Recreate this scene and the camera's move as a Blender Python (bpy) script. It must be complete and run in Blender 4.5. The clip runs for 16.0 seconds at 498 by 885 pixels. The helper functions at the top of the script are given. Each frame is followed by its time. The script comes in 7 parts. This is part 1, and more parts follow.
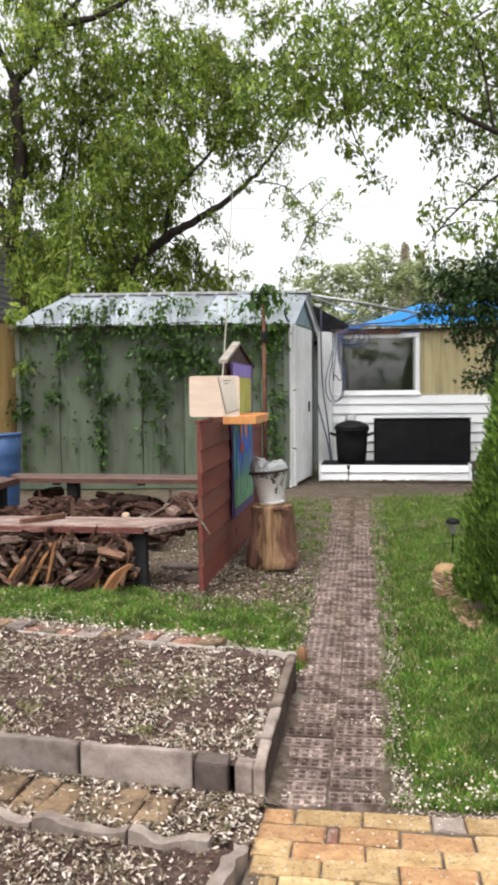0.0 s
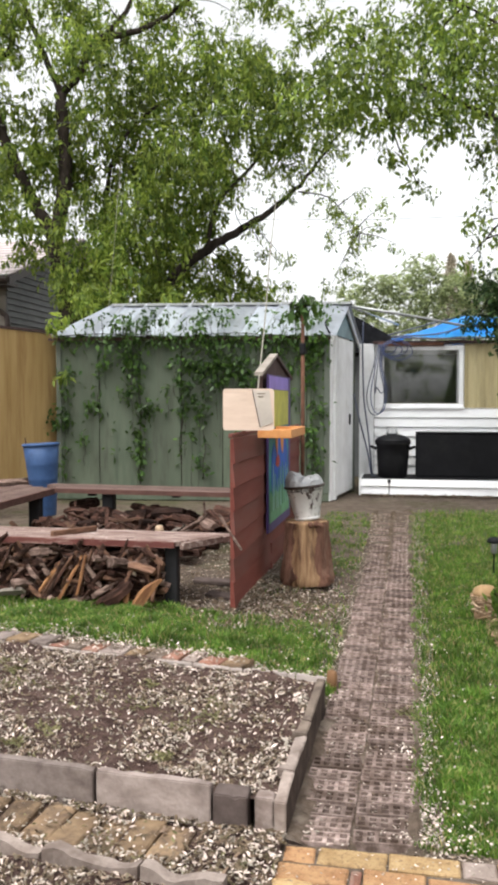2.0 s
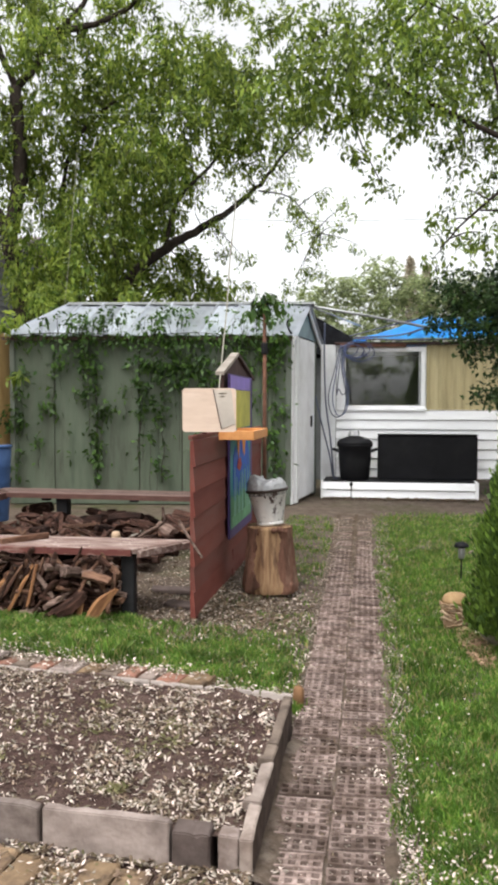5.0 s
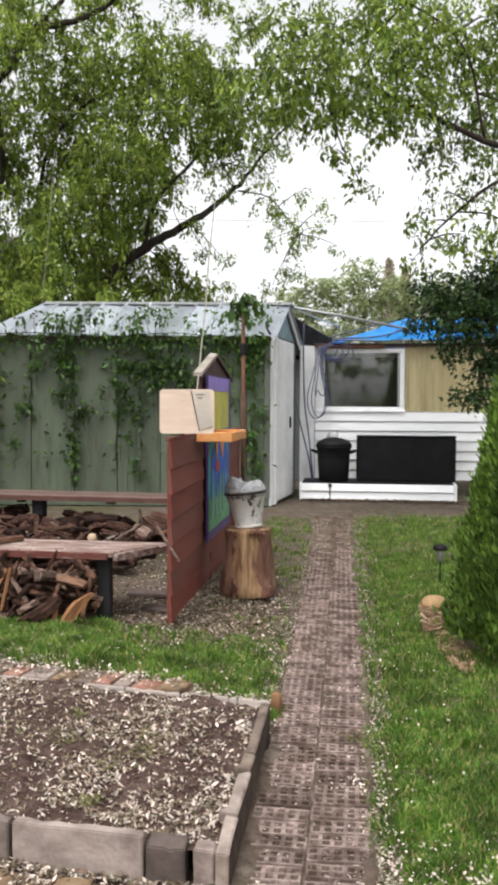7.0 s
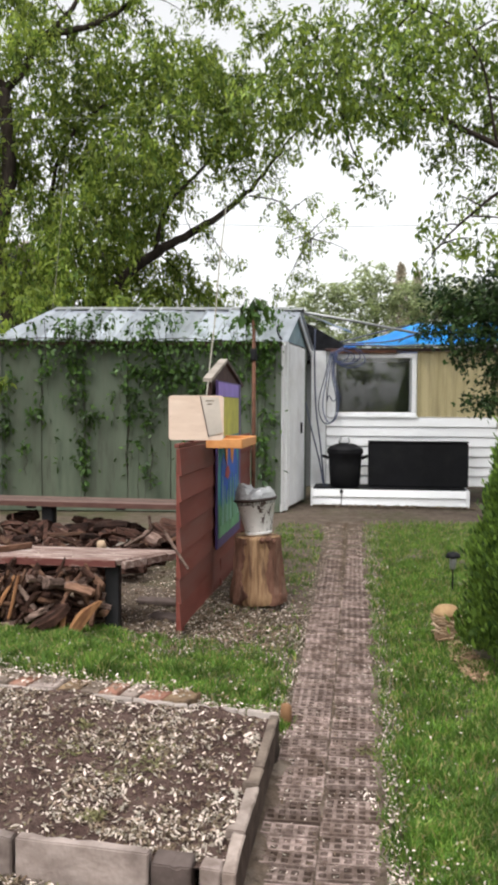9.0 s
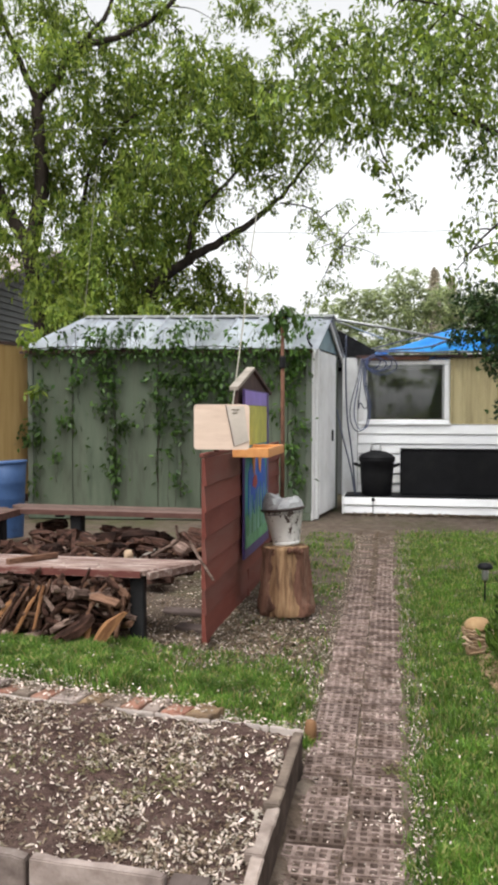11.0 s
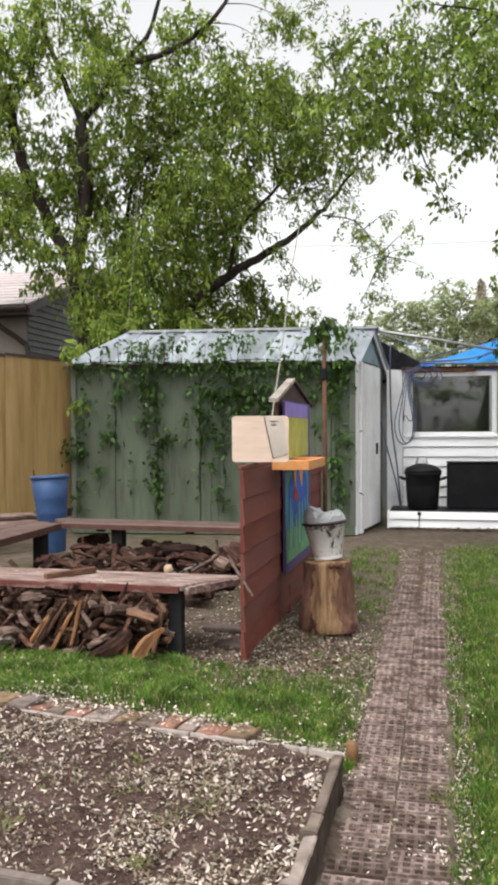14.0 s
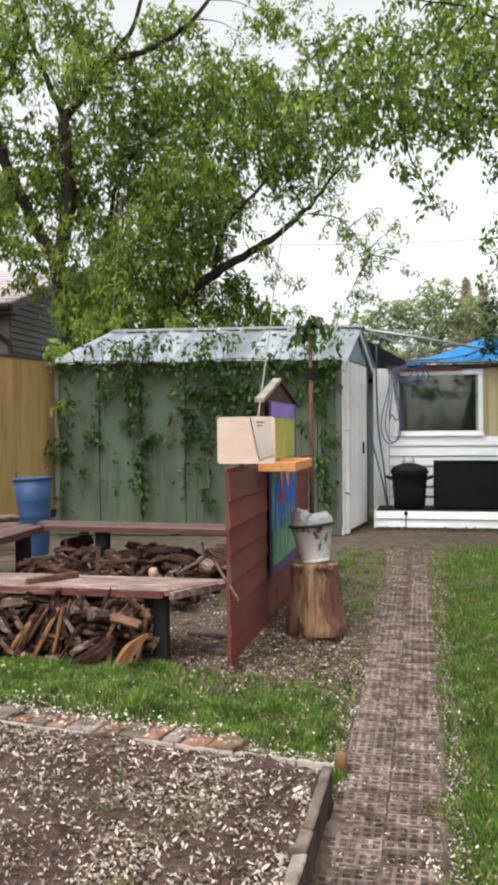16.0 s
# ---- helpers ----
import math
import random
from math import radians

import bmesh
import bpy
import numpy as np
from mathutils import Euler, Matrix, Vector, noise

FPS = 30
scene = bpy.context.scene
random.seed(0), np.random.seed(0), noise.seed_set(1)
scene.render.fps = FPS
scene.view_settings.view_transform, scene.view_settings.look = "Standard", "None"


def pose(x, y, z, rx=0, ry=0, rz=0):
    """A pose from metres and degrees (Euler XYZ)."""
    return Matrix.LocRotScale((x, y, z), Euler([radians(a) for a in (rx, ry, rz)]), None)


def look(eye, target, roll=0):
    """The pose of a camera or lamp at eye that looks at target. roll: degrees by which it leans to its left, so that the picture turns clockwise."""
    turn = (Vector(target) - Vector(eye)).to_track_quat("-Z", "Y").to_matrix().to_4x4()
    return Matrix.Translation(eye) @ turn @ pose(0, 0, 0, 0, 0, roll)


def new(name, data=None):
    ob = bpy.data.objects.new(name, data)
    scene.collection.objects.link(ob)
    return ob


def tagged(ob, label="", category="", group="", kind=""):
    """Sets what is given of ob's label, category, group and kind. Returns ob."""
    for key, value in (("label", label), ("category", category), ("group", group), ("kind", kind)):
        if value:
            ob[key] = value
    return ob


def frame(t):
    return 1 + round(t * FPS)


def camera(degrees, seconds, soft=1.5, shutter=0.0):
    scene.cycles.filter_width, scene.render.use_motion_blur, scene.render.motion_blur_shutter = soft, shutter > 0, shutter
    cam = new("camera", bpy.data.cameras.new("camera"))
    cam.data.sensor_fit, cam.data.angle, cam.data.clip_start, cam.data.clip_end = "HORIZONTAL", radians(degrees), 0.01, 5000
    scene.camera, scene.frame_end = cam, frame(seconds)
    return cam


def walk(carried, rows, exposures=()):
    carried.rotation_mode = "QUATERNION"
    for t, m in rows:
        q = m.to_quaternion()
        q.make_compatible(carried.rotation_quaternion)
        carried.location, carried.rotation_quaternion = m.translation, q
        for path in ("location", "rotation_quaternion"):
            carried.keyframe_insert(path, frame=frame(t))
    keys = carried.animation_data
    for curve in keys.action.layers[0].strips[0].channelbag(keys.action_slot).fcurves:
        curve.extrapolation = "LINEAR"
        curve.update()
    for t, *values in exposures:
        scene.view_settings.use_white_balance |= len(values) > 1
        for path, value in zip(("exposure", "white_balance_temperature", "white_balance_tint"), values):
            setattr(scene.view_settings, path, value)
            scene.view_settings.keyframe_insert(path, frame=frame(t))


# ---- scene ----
cam = camera(31.9, 16.0, soft=3.7)
PATH = [
    (0, (0.154, -0.871, 1.39), (-0.125, 1.106, 1.268), -0.6),
    (0.5, (0.159, -0.834, 1.397), (-0.154, 1.138, 1.283), -0.4),
    (1, (0.168, -0.799, 1.407), (-0.181, 1.167, 1.299), -0.2),
    (1.5, (0.184, -0.766, 1.408), (-0.188, 1.196, 1.307), -0.1),
    (2, (0.195, -0.744, 1.409), (-0.182, 1.218, 1.311), -0.0),
    (2.5, (0.206, -0.704, 1.407), (-0.179, 1.256, 1.314), -0.2),
    (3, (0.207, -0.651, 1.402), (-0.177, 1.31, 1.312), -0.3),
    (3.5, (0.196, -0.596, 1.398), (-0.173, 1.368, 1.309), -0.4),
    (4, (0.18, -0.548, 1.4), (-0.161, 1.42, 1.308), -0.3),
    (4.5, (0.161, -0.522, 1.399), (-0.151, 1.452, 1.306), -0.1),
    (5, (0.138, -0.496, 1.394), (-0.147, 1.481, 1.302), 0.1),
    (7.5, (0.134, -0.425, 1.405), (-0.102, 1.559, 1.314), 0.3),
    (8, (0.136, -0.417, 1.411), (-0.103, 1.566, 1.318), 0.3),
    (8.5, (0.137, -0.4, 1.411), (-0.112, 1.582, 1.325), 0.3),
    (9, (0.139, -0.379, 1.409), (-0.125, 1.602, 1.329), 0.3),
    (11.5, (0.184, -0.285, 1.424), (-0.176, 1.681, 1.363), 0.1),
    (12, (0.189, -0.265, 1.425), (-0.189, 1.698, 1.368), 0.1),
    (12.5, (0.188, -0.25, 1.419), (-0.206, 1.71, 1.369), 0.0),
    (13, (0.19, -0.229, 1.41), (-0.222, 1.728, 1.368), -0.1),
    (13.5, (0.192, -0.21, 1.407), (-0.236, 1.744, 1.37), -0.2),
    (14, (0.195, -0.194, 1.402), (-0.249, 1.756, 1.372), -0.3),
    (14.5, (0.201, -0.171, 1.398), (-0.261, 1.774, 1.375), -0.4),
    (15, (0.194, -0.142, 1.401), (-0.278, 1.801, 1.378), -0.5),
    (15.5, (0.185, -0.116, 1.411), (-0.267, 1.832, 1.383), -0.6),
    (16, (0.173, -0.095, 1.415), (-0.239, 1.862, 1.382), -0.5),
]
walk(cam, [(t, look(eye, target, roll)) for t, eye, target, roll in PATH], exposures=[(0.0, 0.22), (4.0, 0.17), (7.5, 0.09), (12.0, 0.09), (16.0, 0.07)])

# ---- world, sun ----
world = bpy.data.worlds.new("overcast_sky")
scene.world = world
world.use_nodes = True
wn = world.node_tree
wn.nodes.clear()
w_out = wn.nodes.new("ShaderNodeOutputWorld")
w_bg = wn.nodes.new("ShaderNodeBackground")
w_sky = wn.nodes.new("ShaderNodeTexSky")
w_hsv = wn.nodes.new("ShaderNodeHueSaturation")
w_sky.sky_type = "NISHITA"
w_sky.sun_disc = False
w_sky.sun_elevation = radians(63)
w_sky.sun_rotation = radians(200)
w_sky.dust_density = 4.0
w_hsv.inputs["Saturation"].default_value = 0.06
w_hsv.inputs["Value"].default_value = 1.95
w_bg.inputs["Strength"].default_value = 0.15
wn.links.new(w_sky.outputs[0], w_hsv.inputs["Color"])
wn.links.new(w_hsv.outputs[0], w_bg.inputs["Color"])
wn.links.new(w_bg.outputs[0], w_out.inputs["Surface"])

sun_data = bpy.data.lights.new("sun", "SUN")
sun_data.energy = 1.0
sun_data.angle = radians(14)
sun_data.color = (1.0, 0.97, 0.92)
sun = new("sun", sun_data)
sun.matrix_world = look((0, 0, 0), (0.16, 0.42, -0.893))

R = random.Random(7)
NR = np.random.RandomState(11)


# ---- materials ----
def mat(name, c1, c2, scale=8.0, rough=0.8, bump=0.3, metal=0.0, stain=None, stain_scale=1.5, stain_amount=0.5,
        stretch=(1, 1, 1), rand=0.0, island=0.0, fine=6.0, depth=0.01, spec=0.3, stain_from=0.48):
    """Two-scale procedural surface: base pair of colours, stains, fine relief; piece by piece variation."""
    m = bpy.data.materials.new(name)
    m.use_nodes = True
    n, k = m.node_tree.nodes, m.node_tree.links
    b = n["Principled BSDF"]
    b.inputs["Roughness"].default_value = rough
    b.inputs["Metallic"].default_value = metal
    b.inputs["Specular IOR Level"].default_value = spec
    co = n.new("ShaderNodeTexCoord")
    info = n.new("ShaderNodeObjectInfo")
    off = n.new("ShaderNodeVectorMath"); off.operation = "MULTIPLY_ADD"
    comb = n.new("ShaderNodeCombineXYZ")
    for i in range(3):
        k.new(info.outputs["Random"], comb.inputs[i])
    k.new(comb.outputs[0], off.inputs[0])
    off.inputs[1].default_value = (17.0, 31.0, 23.0)
    k.new(co.outputs["Object"], off.inputs[2])
    mp = n.new("ShaderNodeMapping")
    mp.inputs["Scale"].default_value = stretch
    k.new(off.outputs[0], mp.inputs["Vector"])
    a = n.new("ShaderNodeTexNoise")
    a.inputs["Scale"].default_value = scale
    a.inputs["Detail"].default_value = 6
    a.inputs["Roughness"].default_value = 0.62
    k.new(mp.outputs[0], a.inputs["Vector"])
    ramp = n.new("ShaderNodeValToRGB")
    ramp.color_ramp.elements[0].position, ramp.color_ramp.elements[1].position = 0.32, 0.68
    ramp.color_ramp.elements[0].color = (*c1, 1)
    ramp.color_ramp.elements[1].color = (*c2, 1)
    k.new(a.outputs["Fac"], ramp.inputs[0])
    col = ramp.outputs[0]
    if stain:
        s = n.new("ShaderNodeTexNoise")
        s.inputs["Scale"].default_value = stain_scale
        s.inputs["Detail"].default_value = 5
        s.inputs["Roughness"].default_value = 0.7
        k.new(mp.outputs[0], s.inputs["Vector"])
        sr = n.new("ShaderNodeMapRange")
        sr.inputs[1].default_value, sr.inputs[2].default_value = stain_from, stain_from + 0.16
        sr.inputs[4].default_value = stain_amount
        k.new(s.outputs["Fac"], sr.inputs[0])
        mx = n.new("ShaderNodeMix"); mx.data_type = "RGBA"
        k.new(sr.outputs[0], mx.inputs[0])
        k.new(col, mx.inputs[6])
        mx.inputs[7].default_value = (*stain, 1)
        col = mx.outputs[2]
    if rand or island:
        h = n.new("ShaderNodeHueSaturation")
        mr = n.new("ShaderNodeMapRange")
        amount = rand or island
        mr.inputs[3].default_value, mr.inputs[4].default_value = 1 - amount, 1 + amount
        if rand:
            k.new(info.outputs["Random"], mr.inputs[0])
        else:
            geo = n.new("ShaderNodeNewGeometry")
            k.new(geo.outputs["Random Per Island"], mr.inputs[0])
            hr = n.new("ShaderNodeMapRange")
            hr.inputs[3].default_value, hr.inputs[4].default_value = 0.5 + 0.05 * island, 0.5 - 0.03 * island
            k.new(geo.outputs["Random Per Island"], hr.inputs[0])
            k.new(hr.outputs[0], h.inputs["Hue"])
        k.new(mr.outputs[0], h.inputs["Value"])
        k.new(col, h.inputs["Color"])
        col = h.outputs[0]
    k.new(col, b.inputs["Base Color"])
    if bump:
        f = n.new("ShaderNodeTexNoise")
        f.inputs["Scale"].default_value = scale * fine
        f.inputs["Detail"].default_value = 4
        k.new(mp.outputs[0], f.inputs["Vector"])
        bp = n.new("ShaderNodeBump")
        bp.inputs["Strength"].default_value = bump
        bp.inputs["Distance"].default_value = depth
        k.new(f.outputs["Fac"], bp.inputs["Height"])
        k.new(bp.outputs[0], b.inputs["Normal"])
    return m


def leafy(name, dark, light, through_amount=0.45, island=0.35, gloss=0.45):
    """Thin leaves: reflect and let light through, varied leaf by leaf."""
    m = bpy.data.materials.new(name)
    m.use_nodes = True
    n, k = m.node_tree.nodes, m.node_tree.links
    b, out = n["Principled BSDF"], n["Material Output"]
    geo = n.new("ShaderNodeNewGeometry")
    ramp = n.new("ShaderNodeValToRGB")
    ramp.color_ramp.elements[0].color = (*dark, 1)
    ramp.color_ramp.elements[1].color = (*light, 1)
    mid = ramp.color_ramp.elements.new(0.6)
    mid.color = tuple(0.5 * (p + q) for p, q in zip((*dark, 1), (*light, 1)))
    k.new(geo.outputs["Random Per Island"], ramp.inputs[0])
    co = n.new("ShaderNodeTexCoord")
    nz = n.new("ShaderNodeTexNoise")
    nz.inputs["Scale"].default_value = 1.3
    k.new(co.outputs["Object"], nz.inputs["Vector"])
    mr = n.new("ShaderNodeMapRange")
    mr.inputs[1].default_value, mr.inputs[2].default_value = 0.3, 0.7
    mr.inputs[3].default_value, mr.inputs[4].default_value = 1 - island, 1 + island
    k.new(nz.outputs["Fac"], mr.inputs[0])
    h = n.new("ShaderNodeHueSaturation")
    k.new(mr.outputs[0], h.inputs["Value"])
    k.new(ramp.outputs[0], h.inputs["Color"])
    k.new(h.outputs[0], b.inputs["Base Color"])
    b.inputs["Roughness"].default_value = gloss
    b.inputs["Specular IOR Level"].default_value = 0.35
    tr = n.new("ShaderNodeBsdfTranslucent")
    warm = n.new("ShaderNodeHueSaturation")
    warm.inputs["Hue"].default_value = 0.485
    warm.inputs["Value"].default_value = 1.5
    k.new(h.outputs[0], warm.inputs["Color"])
    k.new(warm.outputs[0], tr.inputs["Color"])
    mx = n.new("ShaderNodeMixShader")
    mx.inputs[0].default_value = through_amount
    k.new(b.outputs[0], mx.inputs[1])
    k.new(tr.outputs[0], mx.inputs[2])
    k.new(mx.outputs[0], out.inputs["Surface"])
    return m


def plain(name, c, rough=0.6, metal=0.0, spec=0.4, var=0.15, scale=5.0, bump=0.1):
    d = tuple(v * (1 - var) for v in c)
    return mat(name, d, tuple(min(1, v * (1 + var)) for v in c), scale=scale, rough=rough, bump=bump, metal=metal, spec=spec, depth=0.003)


M = {}
M["soil"] = mat("soil", (0.036, 0.021, 0.018), (0.115, 0.073, 0.062), 14, 0.95, 0.9, stain=(0.16, 0.113, 0.096), stain_scale=5, stain_amount=0.45, depth=0.02, spec=0.1)
M["concrete"] = mat("concrete", (0.16, 0.126, 0.112), (0.34, 0.28, 0.252), 9, 0.9, 0.6, stain=(0.115, 0.083, 0.07), stain_scale=4, stain_amount=0.75, rand=0.22, depth=0.006, spec=0.15)
M["concrete_dark"] = mat("concrete_dark", (0.06, 0.045, 0.04), (0.13, 0.1, 0.09), 9, 0.9, 0.5, rand=0.1, depth=0.006, spec=0.15)
# darker slab colour that holds the path side's shade as well as damp
M["concrete_damp_shade"] = mat("concrete_damp_shade", (0.035, 0.024, 0.02), (0.095, 0.068, 0.056), 12, 0.85, 0.6, stain=(0.14, 0.105, 0.09), stain_scale=8, stain_amount=0.5, depth=0.006, spec=0.2)
M["concrete_brown"] = mat("concrete_brown", (0.1, 0.077, 0.062), (0.24, 0.188, 0.153), 9, 0.9, 0.6, stain=(0.075, 0.055, 0.044), stain_scale=6, stain_amount=0.6, rand=0.15, depth=0.006, spec=0.15)
M["concrete_pale"] = mat("concrete_pale", (0.2, 0.155, 0.133), (0.36, 0.298, 0.262), 11, 0.9, 0.5, stain=(0.14, 0.105, 0.088), stain_scale=7, stain_amount=0.6, rand=0.18, depth=0.006, spec=0.15)
M["cored_brick"] = mat("cored_brick", (0.135, 0.094, 0.08), (0.43, 0.33, 0.295), 26, 0.92, 0.7, stain=(0.075, 0.05, 0.038), stain_scale=6, stain_amount=0.85, stain_from=0.43, rand=0.2, depth=0.006, spec=0.12)
M["yellow_brick"] = mat("yellow_brick", (0.31, 0.195, 0.09), (0.5, 0.355, 0.19), 14, 0.88, 0.8, stain=(0.13, 0.075, 0.045), stain_scale=60, stain_amount=0.8, stain_from=0.52, rand=0.2, depth=0.008, spec=0.15)
M["orange_brick"] = mat("orange_brick", (0.33, 0.17, 0.085), (0.5, 0.31, 0.16), 14, 0.88, 0.8, stain=(0.15, 0.08, 0.05), stain_scale=60, stain_amount=0.75, stain_from=0.52, rand=0.2, depth=0.008, spec=0.15)
M["red_brick"] = mat("red_brick", (0.17, 0.08, 0.057), (0.28, 0.14, 0.1), 13, 0.9, 0.5, stain=(0.29, 0.23, 0.19), stain_scale=9, stain_amount=0.65, rand=0.25, depth=0.006, spec=0.15)
M["old_paver"] = mat("old_paver", (0.15, 0.098, 0.06), (0.31, 0.215, 0.13), 13, 0.9, 0.5, stain=(0.085, 0.06, 0.045), stain_scale=7, stain_amount=0.8, stain_from=0.45, rand=0.25, depth=0.006, spec=0.15)
M["dirt_joint"] = mat("dirt_joint", (0.055, 0.04, 0.03), (0.14, 0.105, 0.08), 22, 0.95, 0.7, stain=(0.24, 0.2, 0.165), stain_scale=8, stain_amount=0.5, spec=0.1)
M["grass"] = leafy("grass", (0.045, 0.108, 0.014), (0.165, 0.285, 0.042), 0.35, 0.4, 0.6)
grass_ramp = next(n for n in M["grass"].node_tree.nodes if n.type == "VALTORGB").color_ramp
grass_ramp.elements[2].position = 0.82
next(n for n in M["grass"].node_tree.nodes if n.type == "TEX_NOISE").inputs["Scale"].default_value = 6.0
straw = grass_ramp.elements.new(0.92)
straw.color = (0.33, 0.28, 0.12, 1)
M["husk"] = mat("husk", (0.13, 0.095, 0.066), (0.3, 0.24, 0.18), 30, 0.85, 0.0, island=0.5, spec=0.15)
M["seed"] = mat("seed", (0.35, 0.285, 0.235), (0.65, 0.56, 0.49), 30, 0.8, 0.0, island=0.55, spec=0.2)
M["chip"] = mat("chip", (0.2, 0.12, 0.07), (0.4, 0.28, 0.175), 20, 0.85, 0.2, island=0.4, spec=0.2)
M["chip_pale"] = mat("chip_pale", (0.36, 0.25, 0.16), (0.58, 0.44, 0.31), 22, 0.85, 0.3, stain=(0.2, 0.12, 0.07), stain_scale=14, stain_amount=0.6, stretch=(0.2, 1, 1), rand=0.2, spec=0.2)
M["litter"] = mat("litter", (0.07, 0.048, 0.032), (0.19, 0.14, 0.095), 20, 0.9, 0.2, island=0.35, spec=0.15)
M["red_paint"] = mat("red_paint", (0.125, 0.03, 0.022), (0.195, 0.055, 0.04), 6, 0.75, 0.4, stain=(0.12, 0.06, 0.05), stain_scale=3, stain_amount=0.6, stretch=(1, 0.15, 1), rand=0.14, depth=0.004)
M["dark_brown"] = mat("dark_brown", (0.045, 0.025, 0.022), (0.085, 0.05, 0.045), 9, 0.8, 0.4, rand=0.1, depth=0.004)
M["rail_brown"] = mat("rail_brown", (0.075, 0.034, 0.027), (0.14, 0.07, 0.055), 24, 0.8, 0.4, stain=(0.2, 0.14, 0.12), stain_scale=22, stain_amount=0.5, stain_from=0.57, stretch=(0.25, 1, 1), rand=0.1, depth=0.004)
M["bench_wood"] = mat("bench_wood", (0.12, 0.07, 0.058), (0.26, 0.18, 0.155), 26, 0.85, 0.7, stain=(0.52, 0.44, 0.4), stain_scale=30, stain_amount=0.85, stain_from=0.5, stretch=(0.14, 1, 1), rand=0.15, depth=0.005, spec=0.2)
M["bench_edge"] = mat("bench_edge", (0.115, 0.034, 0.028), (0.18, 0.065, 0.053), 8, 0.8, 0.5, stain=(0.36, 0.26, 0.22), stain_scale=22, stain_amount=0.8, stain_from=0.5, stretch=(0.2, 1, 1), rand=0.1, depth=0.004)
M["grey_wood"] = mat("grey_wood", (0.19, 0.165, 0.14), (0.36, 0.32, 0.275), 7, 0.88, 0.6, stain=(0.12, 0.09, 0.075), stain_scale=4, stretch=(0.15, 1, 1), rand=0.2, depth=0.005)
M["black_post"] = mat("black_post", (0.008, 0.008, 0.01), (0.022, 0.021, 0.022), 8, 0.75, 0.4, depth=0.004)
M["log_dark"] = mat("log_dark", (0.012, 0.007, 0.0055), (0.088, 0.044, 0.032), 34, 0.9, 0.8, stain=(0.26, 0.175, 0.145), stain_scale=18, stain_amount=0.6, stain_from=0.57, stretch=(0.2, 1, 1), rand=0.6, depth=0.01, spec=0.15)
M["log_mid"] = mat("log_mid", (0.06, 0.03, 0.02), (0.225, 0.125, 0.082), 34, 0.88, 0.7, stain=(0.06, 0.036, 0.027), stain_scale=20, stain_amount=0.6, stretch=(0.2, 1, 1), rand=0.35, depth=0.008, spec=0.15)
M["log_fresh"] = mat("log_fresh", (0.17, 0.072, 0.03), (0.4, 0.205, 0.092), 36, 0.8, 0.6, stain=(0.12, 0.05, 0.026), stain_scale=22, stain_amount=0.75, stretch=(0.15, 1, 1), rand=0.2, depth=0.006)
M["log_pale"] = mat("log_pale", (0.1, 0.062, 0.05), (0.32, 0.225, 0.185), 36, 0.88, 0.9, stain=(0.045, 0.026, 0.02), stain_scale=20, stain_amount=0.85, stretch=(0.2, 1, 1), rand=0.25, depth=0.008, spec=0.15)
M["bench_old"] = mat("bench_old", (0.085, 0.05, 0.042), (0.17, 0.118, 0.1), 24, 0.85, 0.6, stain=(0.3, 0.24, 0.21), stain_scale=26, stain_amount=0.5, stain_from=0.56, stretch=(0.35, 1, 1), rand=0.15, depth=0.005, spec=0.2)
M["shed_green"] = mat("shed_green", (0.074, 0.094, 0.066), (0.128, 0.15, 0.108), 8, 0.8, 0.4, stain=(0.052, 0.058, 0.043), stain_scale=4, stain_amount=0.75, stretch=(1, 1, 0.14), rand=0.1, depth=0.004, spec=0.2)
M["shed_trim"] = mat("shed_trim", (0.1, 0.118, 0.095), (0.15, 0.17, 0.138), 6, 0.8, 0.3, stain=(0.1, 0.1, 0.08), stain_scale=3, stretch=(1, 1, 0.3), depth=0.003)
M["tin"] = mat("tin", (0.46, 0.5, 0.57), (0.72, 0.76, 0.83), 5, 0.3, 0.15, metal=0.7, stain=(0.34, 0.36, 0.4), stain_scale=2.5, stain_amount=0.5, rand=0.34, depth=0.003)
M["roof_rib"] = mat("roof_rib", (0.5, 0.53, 0.58), (0.72, 0.75, 0.8), 6, 0.4, 0.2, metal=0.5, stain=(0.3, 0.32, 0.36), stain_scale=4, stain_amount=0.5, rand=0.3, depth=0.002)
M["gable_blue"] = mat("gable_blue", (0.2, 0.29, 0.32), (0.28, 0.37, 0.4), 5, 0.7, 0.2, stain=(0.17, 0.2, 0.2), stain_scale=3, depth=0.003)
M["white_paint"] = mat("white_paint", (0.82, 0.825, 0.84), (0.91, 0.915, 0.93), 4, 0.55, 0.2, stain=(0.6, 0.59, 0.57), stain_scale=2.5, stain_amount=0.35, rand=0.04, depth=0.003)
M["siding"] = mat("siding", (0.84, 0.845, 0.86), (0.91, 0.915, 0.93), 3, 0.45, 0.1, stain=(0.66, 0.65, 0.62), stain_scale=2, stain_amount=0.35, stretch=(0.3, 1, 1), rand=0.04, depth=0.002)
M["tan_panel"] = mat("tan_panel", (0.37, 0.31, 0.165), (0.5, 0.43, 0.25), 3, 0.6, 0.15, stain=(0.24, 0.2, 0.11), stain_scale=4, stretch=(1, 1, 0.12), stain_amount=0.6, depth=0.002)
M["tan_ply"] = mat("tan_ply", (0.32, 0.205, 0.078), (0.45, 0.31, 0.135), 8, 0.8, 0.5, stain=(0.235, 0.13, 0.048), stain_scale=5, stain_amount=0.65, stretch=(1, 1, 0.1), rand=0.06, depth=0.004)
